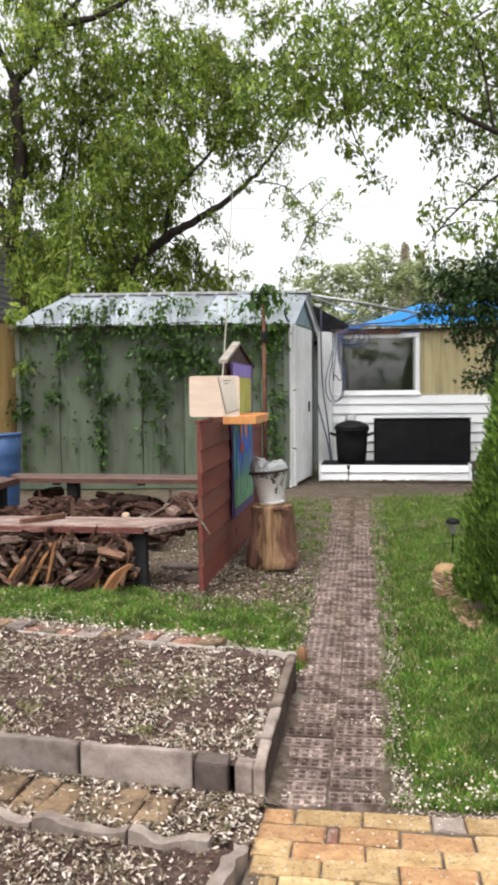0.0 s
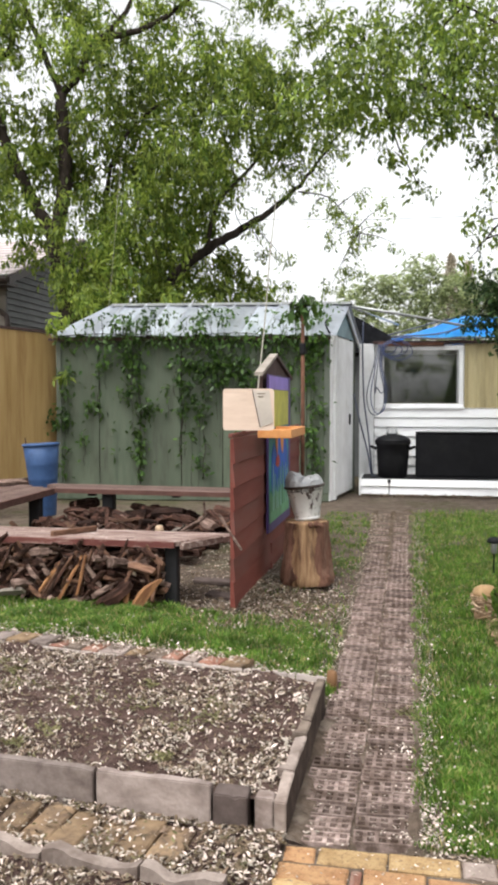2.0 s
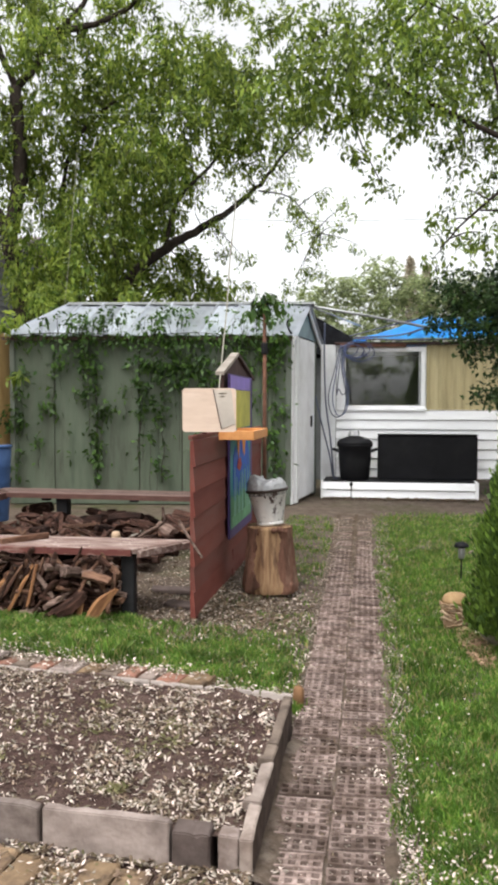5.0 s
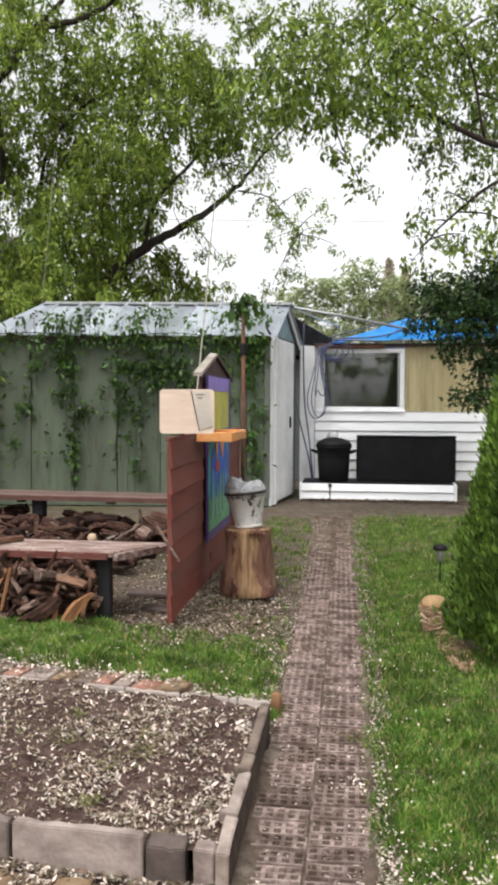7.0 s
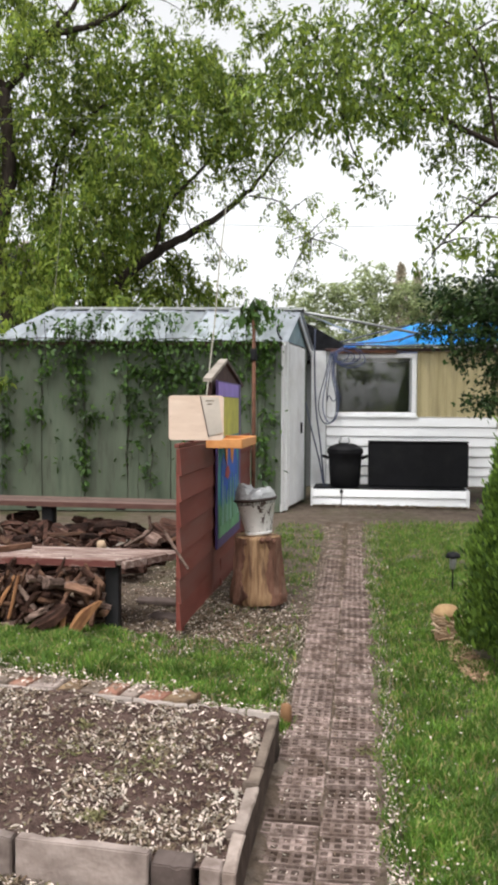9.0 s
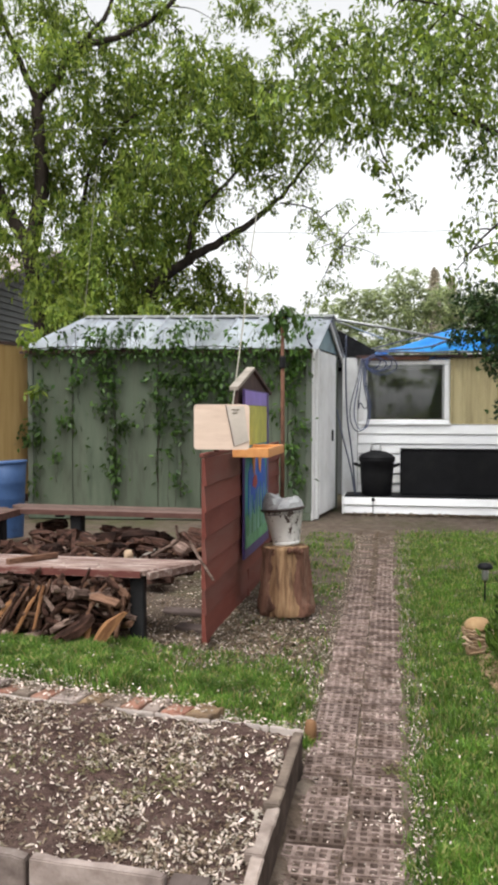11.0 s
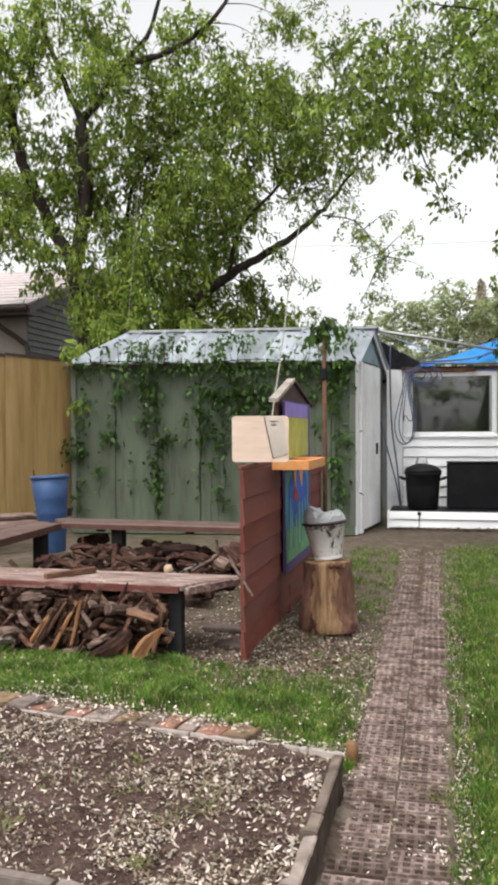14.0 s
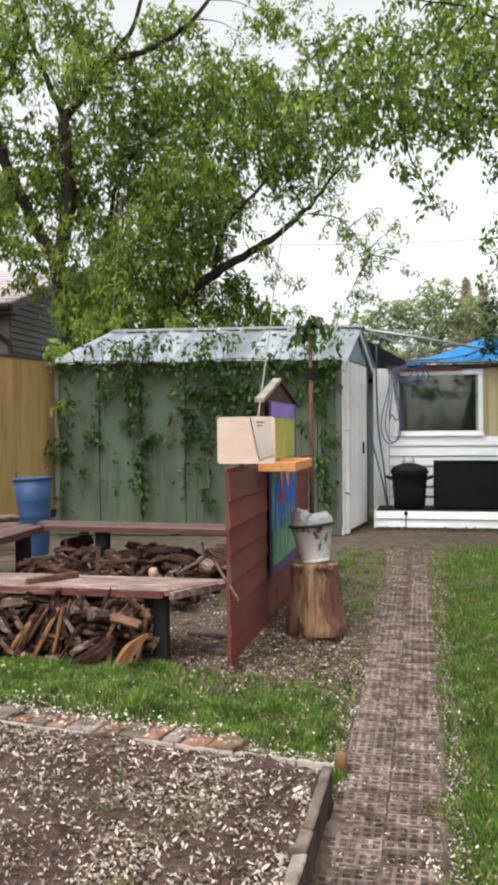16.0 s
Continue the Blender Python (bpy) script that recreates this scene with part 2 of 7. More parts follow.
M["black_plastic"] = mat("black_plastic", (0.004, 0.004, 0.0052), (0.008, 0.008, 0.01), 5, 0.6, 0.25, stain=(0.014, 0.014, 0.014), stain_scale=3, stain_amount=0.5, depth=0.004, spec=0.18)
M["tarp"] = mat("tarp", (0.005, 0.3, 0.8), (0.03, 0.48, 0.95), 6, 0.4, 0.5, depth=0.02, fine=1.5)
M["blue_plastic"] = mat("blue_plastic", (0.03, 0.068, 0.165), (0.052, 0.105, 0.235), 5, 0.5, 0.2, stain=(0.03, 0.05, 0.1), stain_scale=7, stain_amount=0.6, stain_from=0.53)
M["bark"] = mat("bark", (0.018, 0.014, 0.0115), (0.062, 0.049, 0.041), 6, 0.95, 1.0, stretch=(1, 1, 0.3), depth=0.03, spec=0.1)
M["stump_wood"] = mat("stump_wood", (0.14, 0.065, 0.032), (0.5, 0.32, 0.18), 20, 0.85, 0.9, stain=(0.07, 0.034, 0.024), stain_scale=14, stain_amount=0.85, stain_from=0.5, stretch=(1, 1, 0.1), depth=0.016)
M["stump_bark"] = mat("stump_bark", (0.075, 0.036, 0.026), (0.25, 0.13, 0.09), 16, 0.92, 0.9, stain=(0.34, 0.23, 0.17), stain_scale=14, stain_amount=0.5, stain_from=0.55, stretch=(1, 1, 0.2), depth=0.012, spec=0.15)
M["enamel"] = mat("enamel", (0.7, 0.69, 0.675), (0.86, 0.85, 0.835), 8, 0.5, 0.3, stain=(0.36, 0.35, 0.34), stain_scale=16, stain_amount=0.6, depth=0.003, spec=0.35, stain_from=0.56)
M["foil"] = mat("foil", (0.24, 0.245, 0.255), (0.44, 0.445, 0.45), 9, 0.4, 0.5, metal=0.2, stain=(0.62, 0.62, 0.62), stain_scale=12, stain_amount=0.8, stain_from=0.54, depth=0.01)
M["ply"] = mat("ply", (0.64, 0.49, 0.39), (0.72, 0.57, 0.465), 4, 0.7, 0.15, stain=(0.58, 0.43, 0.34), stain_scale=6, stain_amount=0.5, stretch=(1, 1, 4), depth=0.002)
M["grey_plate"] = plain("grey_plate", (0.5, 0.44, 0.38), 0.7)
M["orange_wood"] = mat("orange_wood", (0.5, 0.19, 0.06), (0.68, 0.33, 0.12), 9, 0.6, 0.3, stretch=(1, 0.2, 1), depth=0.003)
M["rust"] = mat("rust", (0.075, 0.034, 0.022), (0.17, 0.078, 0.048), 12, 0.85, 0.4)
M["p_purple"] = plain("p_purple", (0.26, 0.19, 0.55), 0.6)
M["p_violet"] = plain("p_violet", (0.075, 0.045, 0.16), 0.6)
M["p_lime"] = plain("p_lime", (0.48, 0.46, 0.08), 0.6, var=0.25)
M["p_blue"] = plain("p_blue", (0.01, 0.085, 0.42), 0.6, var=0.25)
M["p_teal"] = plain("p_teal", (0.03, 0.25, 0.26), 0.6, var=0.3)
M["p_green"] = plain("p_green", (0.12, 0.31, 0.16), 0.6, var=0.35)
M["p_orange"] = plain("p_orange", (0.62, 0.22, 0.04), 0.6, var=0.25)
M["p_mint"] = plain("p_mint", (0.27, 0.48, 0.38), 0.6, var=0.2)
M["p_red"] = plain("p_red", (0.32, 0.03, 0.02), 0.6)
M["weed"] = leafy("weed", (0.1, 0.1, 0.04), (0.22, 0.2, 0.095), 0.3, 0.3, 0.6)
M["rope"] = mat("rope", (0.22, 0.2, 0.16), (0.34, 0.32, 0.27), 30, 0.9, 0.4)
M["hose"] = plain("hose", (0.06, 0.07, 0.11), 0.5)
M["hose_blue"] = plain("hose_blue", (0.08, 0.1, 0.2), 0.5)
M["steel"] = mat("steel", (0.3, 0.31, 0.31), (0.45, 0.46, 0.46), 9, 0.45, 0.1, metal=0.7)
M["cable"] = plain("cable", (0.12, 0.12, 0.12), 0.7)
M["burl_tan"] = mat("burl_tan", (0.27, 0.165, 0.08), (0.42, 0.28, 0.15), 12, 0.8, 0.3, stain=(0.2, 0.12, 0.06), stain_scale=18, stain_amount=0.4, spec=0.2)
M["mortar_pale"] = plain("mortar_pale", (0.42, 0.365, 0.33), 0.85)
M["stub_brick"] = plain("stub_brick", (0.2, 0.105, 0.05), 0.9)
M["pale_wire"] = plain("pale_wire", (0.34, 0.36, 0.32), 0.5)
M["house_wall"] = mat("house_wall", (0.1, 0.105, 0.105), (0.14, 0.145, 0.145), 3, 0.7, 0.1, rand=0.05, depth=0.003)
M["house_front"] = mat("house_front", (0.17, 0.15, 0.125), (0.22, 0.197, 0.167), 3, 0.8, 0.1, depth=0.003)
M["roof_pink"] = mat("roof_pink", (0.4, 0.34, 0.33), (0.52, 0.46, 0.45), 6, 0.8, 0.3, rand=0.08, depth=0.005)
M["roof_black"] = mat("roof_black", (0.006, 0.006, 0.007), (0.016, 0.016, 0.018), 9, 0.9, 0.4, spec=0.1)
M["gutter"] = plain("gutter", (0.035, 0.022, 0.018), 0.5)
M["dark_inside"] = plain("dark_inside", (0.22, 0.22, 0.205), 0.9)
M["leaf_far_left"] = leafy("leaf_elm", (0.046, 0.095, 0.014), (0.275, 0.355, 0.064), 0.55, 0.45)
M["leaf_near"] = leafy("leaf_branch", (0.04, 0.08, 0.013), (0.25, 0.34, 0.052), 0.4, 0.42)
M["leaf_dark"] = leafy("leaf_shrub", (0.015, 0.035, 0.012), (0.05, 0.095, 0.025), 0.3, 0.35)
M["leaf_vine"] = leafy("leaf_vine", (0.02, 0.052, 0.011), (0.085, 0.165, 0.03), 0.3, 0.35)
M["leaf_cedar"] = leafy("leaf_cedar", (0.022, 0.055, 0.008), (0.19, 0.31, 0.045), 0.25, 0.4, 0.6)
# green lightened to carry the haze of distance
M["leaf_haze"] = leafy("leaf_haze", (0.14, 0.18, 0.085), (0.42, 0.48, 0.26), 0.5, 0.4)
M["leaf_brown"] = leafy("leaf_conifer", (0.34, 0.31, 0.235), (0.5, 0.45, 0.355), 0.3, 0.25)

glass = bpy.data.materials.new("window_glass")
glass.use_nodes = True
gb = glass.node_tree.nodes["Principled BSDF"]
gb.inputs["Base Color"].default_value = (0.85, 0.88, 0.88, 1)
gb.inputs["Roughness"].default_value = 0.02
gb.inputs["IOR"].default_value = 1.9
gb.inputs["Transmission Weight"].default_value = 1.0
M["glass"] = glass


# ---- building blocks ----
def put(name, bm, material, parent=None, label="", smooth=False):
    bmesh.ops.recalc_face_normals(bm, faces=bm.faces)
    me = bpy.data.meshes.new(name)
    bm.to_mesh(me)
    bm.free()
    if smooth:
        me.polygons.foreach_set("use_smooth", [True] * len(me.polygons))
    me.materials.append(material)
    ob = new(name, me)
    ob.parent = parent
    if label:
        ob["label"] = label
    return ob


def part(name, bm, material, parent, label="", smooth=False):
    return put(name, bm, material, parent, label, smooth)


def raw(name, verts, faces, material, parent=None, label="", smooth=False):
    me = bpy.data.meshes.new(name)
    me.from_pydata(verts, [], faces)
    if smooth:
        me.polygons.foreach_set("use_smooth", [True] * len(me.polygons))
    me.materials.append(material)
    ob = new(name, me)
    ob.parent = parent
    if label:
        ob["label"] = label
    return ob


def thing(name, at=(0, 0, 0), turn=0.0, label="", category="", group="", kind=""):
    ob = new(name)
    ob.empty_display_size = 0.1
    ob.matrix_basis = pose(*at, 0, 0, turn)
    return tagged(ob, label, category, group, kind)


def box(x0, x1, y0, y1, z0, z1, bevel=0.0, bm=None, jitter=0.0):
    own = bm is None
    bm = bm or bmesh.new()
    v = [bm.verts.new((x + R.uniform(-jitter, jitter), y + R.uniform(-jitter, jitter), z + R.uniform(-jitter, jitter)))
         for z in (z0, z1) for y in (y0, y1) for x in (x0, x1)]
    f = [bm.faces.new([v[i] for i in q]) for q in ((0, 2, 3, 1), (4, 5, 7, 6), (0, 1, 5, 4), (2, 6, 7, 3), (0, 4, 6, 2), (1, 3, 7, 5))]
    if bevel and own:
        bmesh.ops.bevel(bm, geom=bm.edges[:], offset=bevel, segments=1, affect="EDGES")
    return bm


def prism(outline, d, bm=None, bevel=0.0):
    """A closed outline of 3D points pushed along the vector d."""
    bm = bm or bmesh.new()
    d = Vector(d)
    a = [bm.verts.new(p) for p in outline]
    b = [bm.verts.new(Vector(p) + d) for p in outline]
    n = len(a)
    bm.faces.new(a)
    bm.faces.new(b[::-1])
    for i in range(n):
        bm.faces.new((a[i], b[i], b[(i + 1) % n], a[(i + 1) % n]))
    if bevel:
        bmesh.ops.bevel(bm, geom=bm.edges[:], offset=bevel, segments=1, affect="EDGES")
    return bm


def lathe(profile, seg=24, bm=None, wobble=0.0, seed=0):
    """Profile of (radius, height) pairs turned round z."""
    bm = bm or bmesh.new()
    rings = []
    for r, z in profile:
        rings.append([bm.verts.new((r * (1 + wobble * noise.noise((math.cos(a) * 1.5 + seed, math.sin(a) * 1.5, z * 2))) * math.cos(a),
                                    r * (1 + wobble * noise.noise((math.cos(a) * 1.5 + seed, math.sin(a) * 1.5, z * 2))) * math.sin(a), z))
                      for a in (2 * math.pi * i / seg for i in range(seg))])
    for p, q in zip(rings, rings[1:]):
        for i in range(seg):
            bm.faces.new((p[i], p[(i + 1) % seg], q[(i + 1) % seg], q[i]))
    if profile[0][0] > 0:
        bm.faces.new(rings[0][::-1])
    if profile[-1][0] > 0:
        bm.faces.new(rings[-1])
    return bm


def smooth_line(points, steps=5):
    p = [Vector(q) for q in points]
    p = [2 * p[0] - p[1]] + p + [2 * p[-1] - p[-2]]
    out = []
    for i in range(1, len(p) - 2):
        for s in range(steps):
            t = s / steps
            out.append(0.5 * ((2 * p[i]) + (p[i + 1] - p[i - 1]) * t + (2 * p[i - 1] - 5 * p[i] + 4 * p[i + 1] - p[i + 2]) * t * t
                              + (3 * p[i] - p[i - 1] - 3 * p[i + 1] + p[i + 2]) * t ** 3))
    out.append(p[-2])
    return out


def tube(points, r0, r1, seg=6, bm=None, rough=0.0):
    """A tapered round rod through the points."""
    bm = bm or bmesh.new()
    rings, n = [], len(points)
    for i, p in enumerate(points):
        p = Vector(p)
        t = (Vector(points[min(i + 1, n - 1)]) - Vector(points[max(i - 1, 0)]))
        t = t.normalized() if t.length > 1e-9 else Vector((0, 0, 1))
        a = t.orthogonal().normalized() if not rings else (last - t * last.dot(t)).normalized()
        last = a
        b = t.cross(a)
        r = r0 + (r1 - r0) * i / max(1, n - 1)
        rings.append([bm.verts.new(p + (a * math.cos(w) + b * math.sin(w)) * r * (1 + rough * R.uniform(-1, 1)))
                      for w in (2 * math.pi * j / seg for j in range(seg))])
    for p, q in zip(rings, rings[1:]):
        for i in range(seg):
            bm.faces.new((p[i], p[(i + 1) % seg], q[(i + 1) % seg], q[i]))
    bm.faces.new(rings[0][::-1])
    bm.faces.new(rings[-1])
    return bm


def ground_height(x, y):
    """The lawn climbs gently away from the brick path on both sides."""
    drop = min(max((y - 3.5) / 1.1, 0), 1)
    left = (0.142 - 0.057 * drop * drop * (3 - 2 * drop)) * min(max((-x - 0.2) / 1.05, 0), 1.1)
    fade = min(max((y - 3.14 - 0.147 * max(0.0, -x - 0.2)) / 0.1, 0), 1) * (1 - min(max((y - 8.5) / 2.2, 0), 1))
    right = 0.045 * min(max((x - 0.25) / 0.6, 0), 1) * min(max((y - 1.9) / 0.6, 0), 1) * (1 - min(max((y - 9.5) / 2, 0), 1))
    far = 0.02 * noise.noise((x * 0.9, y * 0.9, 0)) if (x < -0.3 or x > 0.32) and y > 2.1 and y < 11 else 0
    return left * fade + right + far


# ---- ground ----
def spread(a, b, step, far):
    """Even steps between a and b, then ever wider ones out to far on both sides."""
    inner = list(np.arange(a, b + 1e-6, step))
    w, lo, hi = step, [], []
    e = 0
    while e < far:
        w *= 1.6
        e += w
        lo.append(a - e)
        hi.append(b + e)
    return lo[::-1] + inner + hi


gx, gy = spread(-4.6, 2.6, 0.1, 600), spread(0.6, 12.6, 0.1, 600)
gverts = [(x, y, (ground_height(x, y) if -8 < x < 6 and -3 < y < 16 else 0) - (0.045 if abs(x + 0.012 * max(0, y - 3.7)) < 0.13 and 1.99 < y < 6.6 else 0.012)) for y in gy for x in gx]
gw = len(gx)
gfaces = [(j * gw + i, j * gw + i + 1, (j + 1) * gw + i + 1, (j + 1) * gw + i) for j in range(len(gy) - 1) for i in range(gw - 1)]
M["earth"] = mat("earth", (0.075, 0.056, 0.042), (0.16, 0.125, 0.1), 9, 0.95, 0.8, stain=(0.06, 0.075, 0.025), stain_scale=1.1, stain_amount=0.6, depth=0.02, spec=0.1)
ground = raw("ground", gverts, gfaces, M["earth"], smooth=True)
tagged(ground, "bare brown earth with moss and thin grass", "ground", kind="structure")


def scatter(name, n, place, shape, size, material, tilt=0.5, label="", category=""):
    """Many small flat pieces lying on a surface; place() gives a point on it."""
    verts, faces = [], []
    for _ in range(n):
        p = place()
        if p is None:
            continue
        s = R.uniform(*size)
        m = Euler((R.gauss(0, tilt), R.gauss(0, tilt), R.uniform(0, 6.28))).to_matrix()
        o = Vector(p) + Vector((0, 0, s * 0.18))
        k = len(verts)
        verts += [tuple(o + m @ Vector((a * s, b * s, c * s))) for a, b, c in shape]
        faces.append(tuple(range(k, k + len(shape))))
    return tagged(raw(name, verts, faces, material), label, category, kind="stuff")


OVAL = ((-0.5, 0, 0.06), (-0.22, -0.33, 0), (0.28, -0.28, 0.04), (0.55, 0, 0.1), (0.25, 0.3, 0), (-0.25, 0.3, 0.05))
FLAKE = ((-0.55, -0.05, 0.08), (-0.1, -0.24, 0), (0.5, -0.12, 0.1), (0.6, 0.1, 0.02), (0.05, 0.22, 0.06))
SLIVER = ((-0.5, -0.12, 0), (0.4, -0.16, 0.06), (0.55, 0.05, 0), (-0.3, 0.17, 0.05))


def blades(name, n, place, height, material, label):
    """Grass: bent tapering blades, each its own small strip."""
    verts, faces = [], []
    for _ in range(n):
        p = place()
        if p is None:
            continue
        x, y, z = p
        h = R.uniform(*height) * (0.95 + 0.9 * noise.noise((x * 5.5, y * 5.5, 3.0)))
        a, lean, w = R.uniform(0, 6.28), R.uniform(0.1, 0.9) * h, R.uniform(0.0018, 0.0046)
        c, s = math.cos(a), math.sin(a)
        b = R.uniform(0, 6.28)
        dx, dy = math.cos(b) * lean, math.sin(b) * lean
        k = len(verts)
        verts += [(x - c * w, y - s * w, z - 0.008), (x + c * w, y + s * w, z - 0.008),
                  (x + dx * 0.35 + c * w * 0.8, y + dy * 0.35 + s * w * 0.8, z + h * 0.6), (x + dx * 0.35 - c * w * 0.8, y + dy * 0.35 - s * w * 0.8, z + h * 0.6),
                  (x + dx, y + dy, z + h * 0.95)]
        faces += [(k, k + 1, k + 2, k + 3), (k + 3, k + 2, k + 4)]
    return tagged(raw(name, verts, faces, material), label, "grass", kind="stuff")


def patchy(x, y, s=1.7):
    return noise.noise((x * s, y * s, 4.2))


def lawn_right():
    y = 1.98 + (R.random() ** 1.5) * 8.7
    edge = 0.215 - 0.012 * max(0, y - 3.7) + 0.035 * noise.noise((0, y * 3, 1))
    x = edge - 0.02 + R.random() ** 1.12 * ((2.6 if y > 3.3 else 1.5) - edge)
    d = math.hypot(x - 1.15, (y - 4.7) * 0.8)
    bare = (d < 0.4 and y < 5.4) or (y > 9.6 and R.random() < (y - 9.6)) or (y < 2.5 and R.random() < 1.2 * (2.35 - y) + 0.2) or (x < 0.3 and R.random() < (0.72 if y < 3.4 else 0.5))
    if bare or patchy(x, y, 2.6) + 0.5 * patchy(x, y, 8.0) < -0.2 and R.random() < 0.35 or y > 7.5 and R.random() < 0.3:
        return None
    return x, y, ground_height(x, y) - 0.012


def lawn_left():
    y = R.uniform(3.3, 4.6)
    x = R.uniform(-2.9, -0.22)
    edge = 3.36 + 0.16 * max(0.0, -x - 0.4) + 0.07 * noise.noise((x * 3, 0, 7))
    if y < edge or (x > -1.25 and y > 4.25 + 0.12 * noise.noise((x * 4, 1, 2)) and R.random() < 0.75):
        return None
    if x > -0.3 and R.random() < 0.5 or patchy(x, y, 2.8) + 0.5 * patchy(x, y, 8.0) < -0.1 and R.random() < 0.65:
        return None
    return x, y, ground_height(x, y) - 0.012


def lawn_side():
    y = R.uniform(4.3, 10.2)
    x = R.uniform(-0.86, -0.23 - 0.012 * (y - 3.7))
    d = math.hypot(x + 0.6, y - 5.6)
    if (d < 0.5 or y < 5.0 and x < -0.5 or x < -0.62 and y < 7.5) and R.random() < 0.85 or patchy(x, y, 2.6) + 0.6 * patchy(x, y, 7.0) < 0.03 and R.random() < 0.8 or y > 9.4 and R.random() < 0.6:
        return None
    return x, y, ground_height(x, y) - 0.012


blades("lawn_grass", 190000, lawn_right, (0.02, 0.05), M["grass"], "short bright green lawn grass beside the brick path")
blades("lawn_grass", 78000, lawn_left, (0.02, 0.052), M["grass"], "bright green grass strip between bed and bench")
blades("lawn_grass", 9500, lawn_side, (0.018, 0.04), M["grass"], "thin patchy grass beside the brick path")


# ---- soil beds ----
def skew(x):
    """The beds run slightly askew to the path: how far they draw back at x."""
    return 0.088 * max(0.0, -x - 0.3)


def back_line(x):
    """Where the strips at the back of the raised bed stand at x."""
    return 3.13 + 0.147 * max(0.0, -x - 0.2)


def bed_relief(x, y):
    return 0.022 * noise.noise((x * 5, y * 5, 2)) + 0.014 * noise.noise((x * 21, y * 21, 5))


def soil_bed(x0, x1, y0, back, z, label, slope=0.0):
    """A sheet of soil from the front edge at y0 to the line back(x)."""
    nx, ny = int((x1 - x0) / 0.025), 46
    vs = []
    for j in range(ny + 1):
        for i in range(nx + 1):
            x = x0 + (x1 - x0) * i / nx
            a = y0 + skew(x)
            y = a + (back(x) - a) * j / ny
            vs.append((x, y, z + slope * (y - a) * (1 + 0.3 * max(0.0, -x - 0.6)) + bed_relief(x, y) + 0.008 * noise.noise((x * 55, y * 55, 9))))
    fs = [(j * (nx + 1) + i, j * (nx + 1) + i + 1, (j + 1) * (nx + 1) + i + 1, (j + 1) * (nx + 1) + i) for j in range(ny) for i in range(nx)]
    return tagged(raw("soil_bed", vs, fs, M["soil"], smooth=True), label, "soil", kind="structure")


soil_bed(-2.4, -0.222, 1.985, lambda x: back_line(x) + 0.006, 0.104, "dark garden soil strewn with fallen seeds in a raised bed", 0.032)
soil_bed(-2.4, -0.25, 0.6, lambda x: 1.58 + skew(x), 0.03, "dark garden soil strewn with fallen seeds in a low bed")


def on_bed():
    x = R.uniform(-2.0, -0.245)
    a = 1.985 + skew(x)
    y = R.uniform(a + 0.035, back_line(x) - 0.01)
    if patchy(x, y, 3.4) + 0.6 * patchy(x, y, 9.0) < 0.04 and R.random() < 0.72:
        return None
    return x, y, 0.108 + 0.032 * (y - a) * (1 + 0.3 * max(0.0, -x - 0.6)) + bed_relief(x, y)


def bed_side():
    """Where seeds gather along the path side of the raised bed."""
    x, y = -0.25 - abs(R.gauss(0, 0.045)), R.uniform(2.03, 3.12)
    if patchy(x, y, 6.0) < -0.1:
        return None
    return x, y, 0.11 + 0.032 * (y - 1.985) + bed_relief(x, y)


def on_low_bed():
    x, y = R.uniform(-1.6, -0.27), R.uniform(0.9, 1.57)
    if patchy(x, y, 3.2) < -0.05 and R.random() < 0.7:
        return None
    y += skew(x)
    return x, y, 0.034 + bed_relief(x, y)


def gap_height(x):
    return 0.012 + 0.014 * min(max((-x - 0.4) / 0.8, 0), 1.3)


def on_gap():
    x, y = R.uniform(-1.7, -0.2), R.uniform(1.62, 1.965)
    if x < -0.47 and abs(x + 0.765) > 0.05 and abs(y - 1.8) < 0.1 and R.random() < 0.8:
        return None
    return x, y + skew(x), gap_height(x) + 0.014


def on_path():
    y = 2.0 + R.random() ** 1.3 * 8
    x = R.choice((R.uniform(-0.19, 0.21), R.gauss(0.215, 0.04), R.gauss(0.225, 0.04), R.gauss(-0.2, 0.035))) - 0.012 * max(0, y - 3.7)
    if x < -0.15 and y < 3.15:
        return None
    return x, y, ground_height(x, y) + 0.004


def on_lawn():
    y = 1.98 + R.random() ** 1.4 * 8
    x = R.choice((R.uniform(0.22, 1.2), R.uniform(0.22, 1.2), R.gauss(0.27, 0.08)))
    if R.random() < 0.25:
        x, y = R.uniform(0.22, 1.0), 1.95 + abs(R.gauss(0, 0.18))
    if x < 0.22:
        return None
    return x, y, ground_height(x, y) + R.uniform(0, 0.03)


def on_left_grass():
    x = R.uniform(-2.6, -0.22)
    back = 0.155 * max(0.0, -x - 0.4)
    y = R.choice((R.uniform(3.3, 4.4), R.gauss(3.37, 0.08), R.gauss(3.37, 0.08))) + back
    if y < 3.26 + back:
        return None
    return x, y, ground_height(x, y) + R.uniform(0, 0.02)


def on_yard():
    x, y = R.uniform(-2.6, -0.25), R.uniform(4.3, 7.0)
    if R.random() < 0.6:
        x, y = R.gauss(-0.75, 0.3), R.gauss(5.0, 0.5)
        if x > -0.22:
            return None
    return x, y, ground_height(x, y) - 0.006


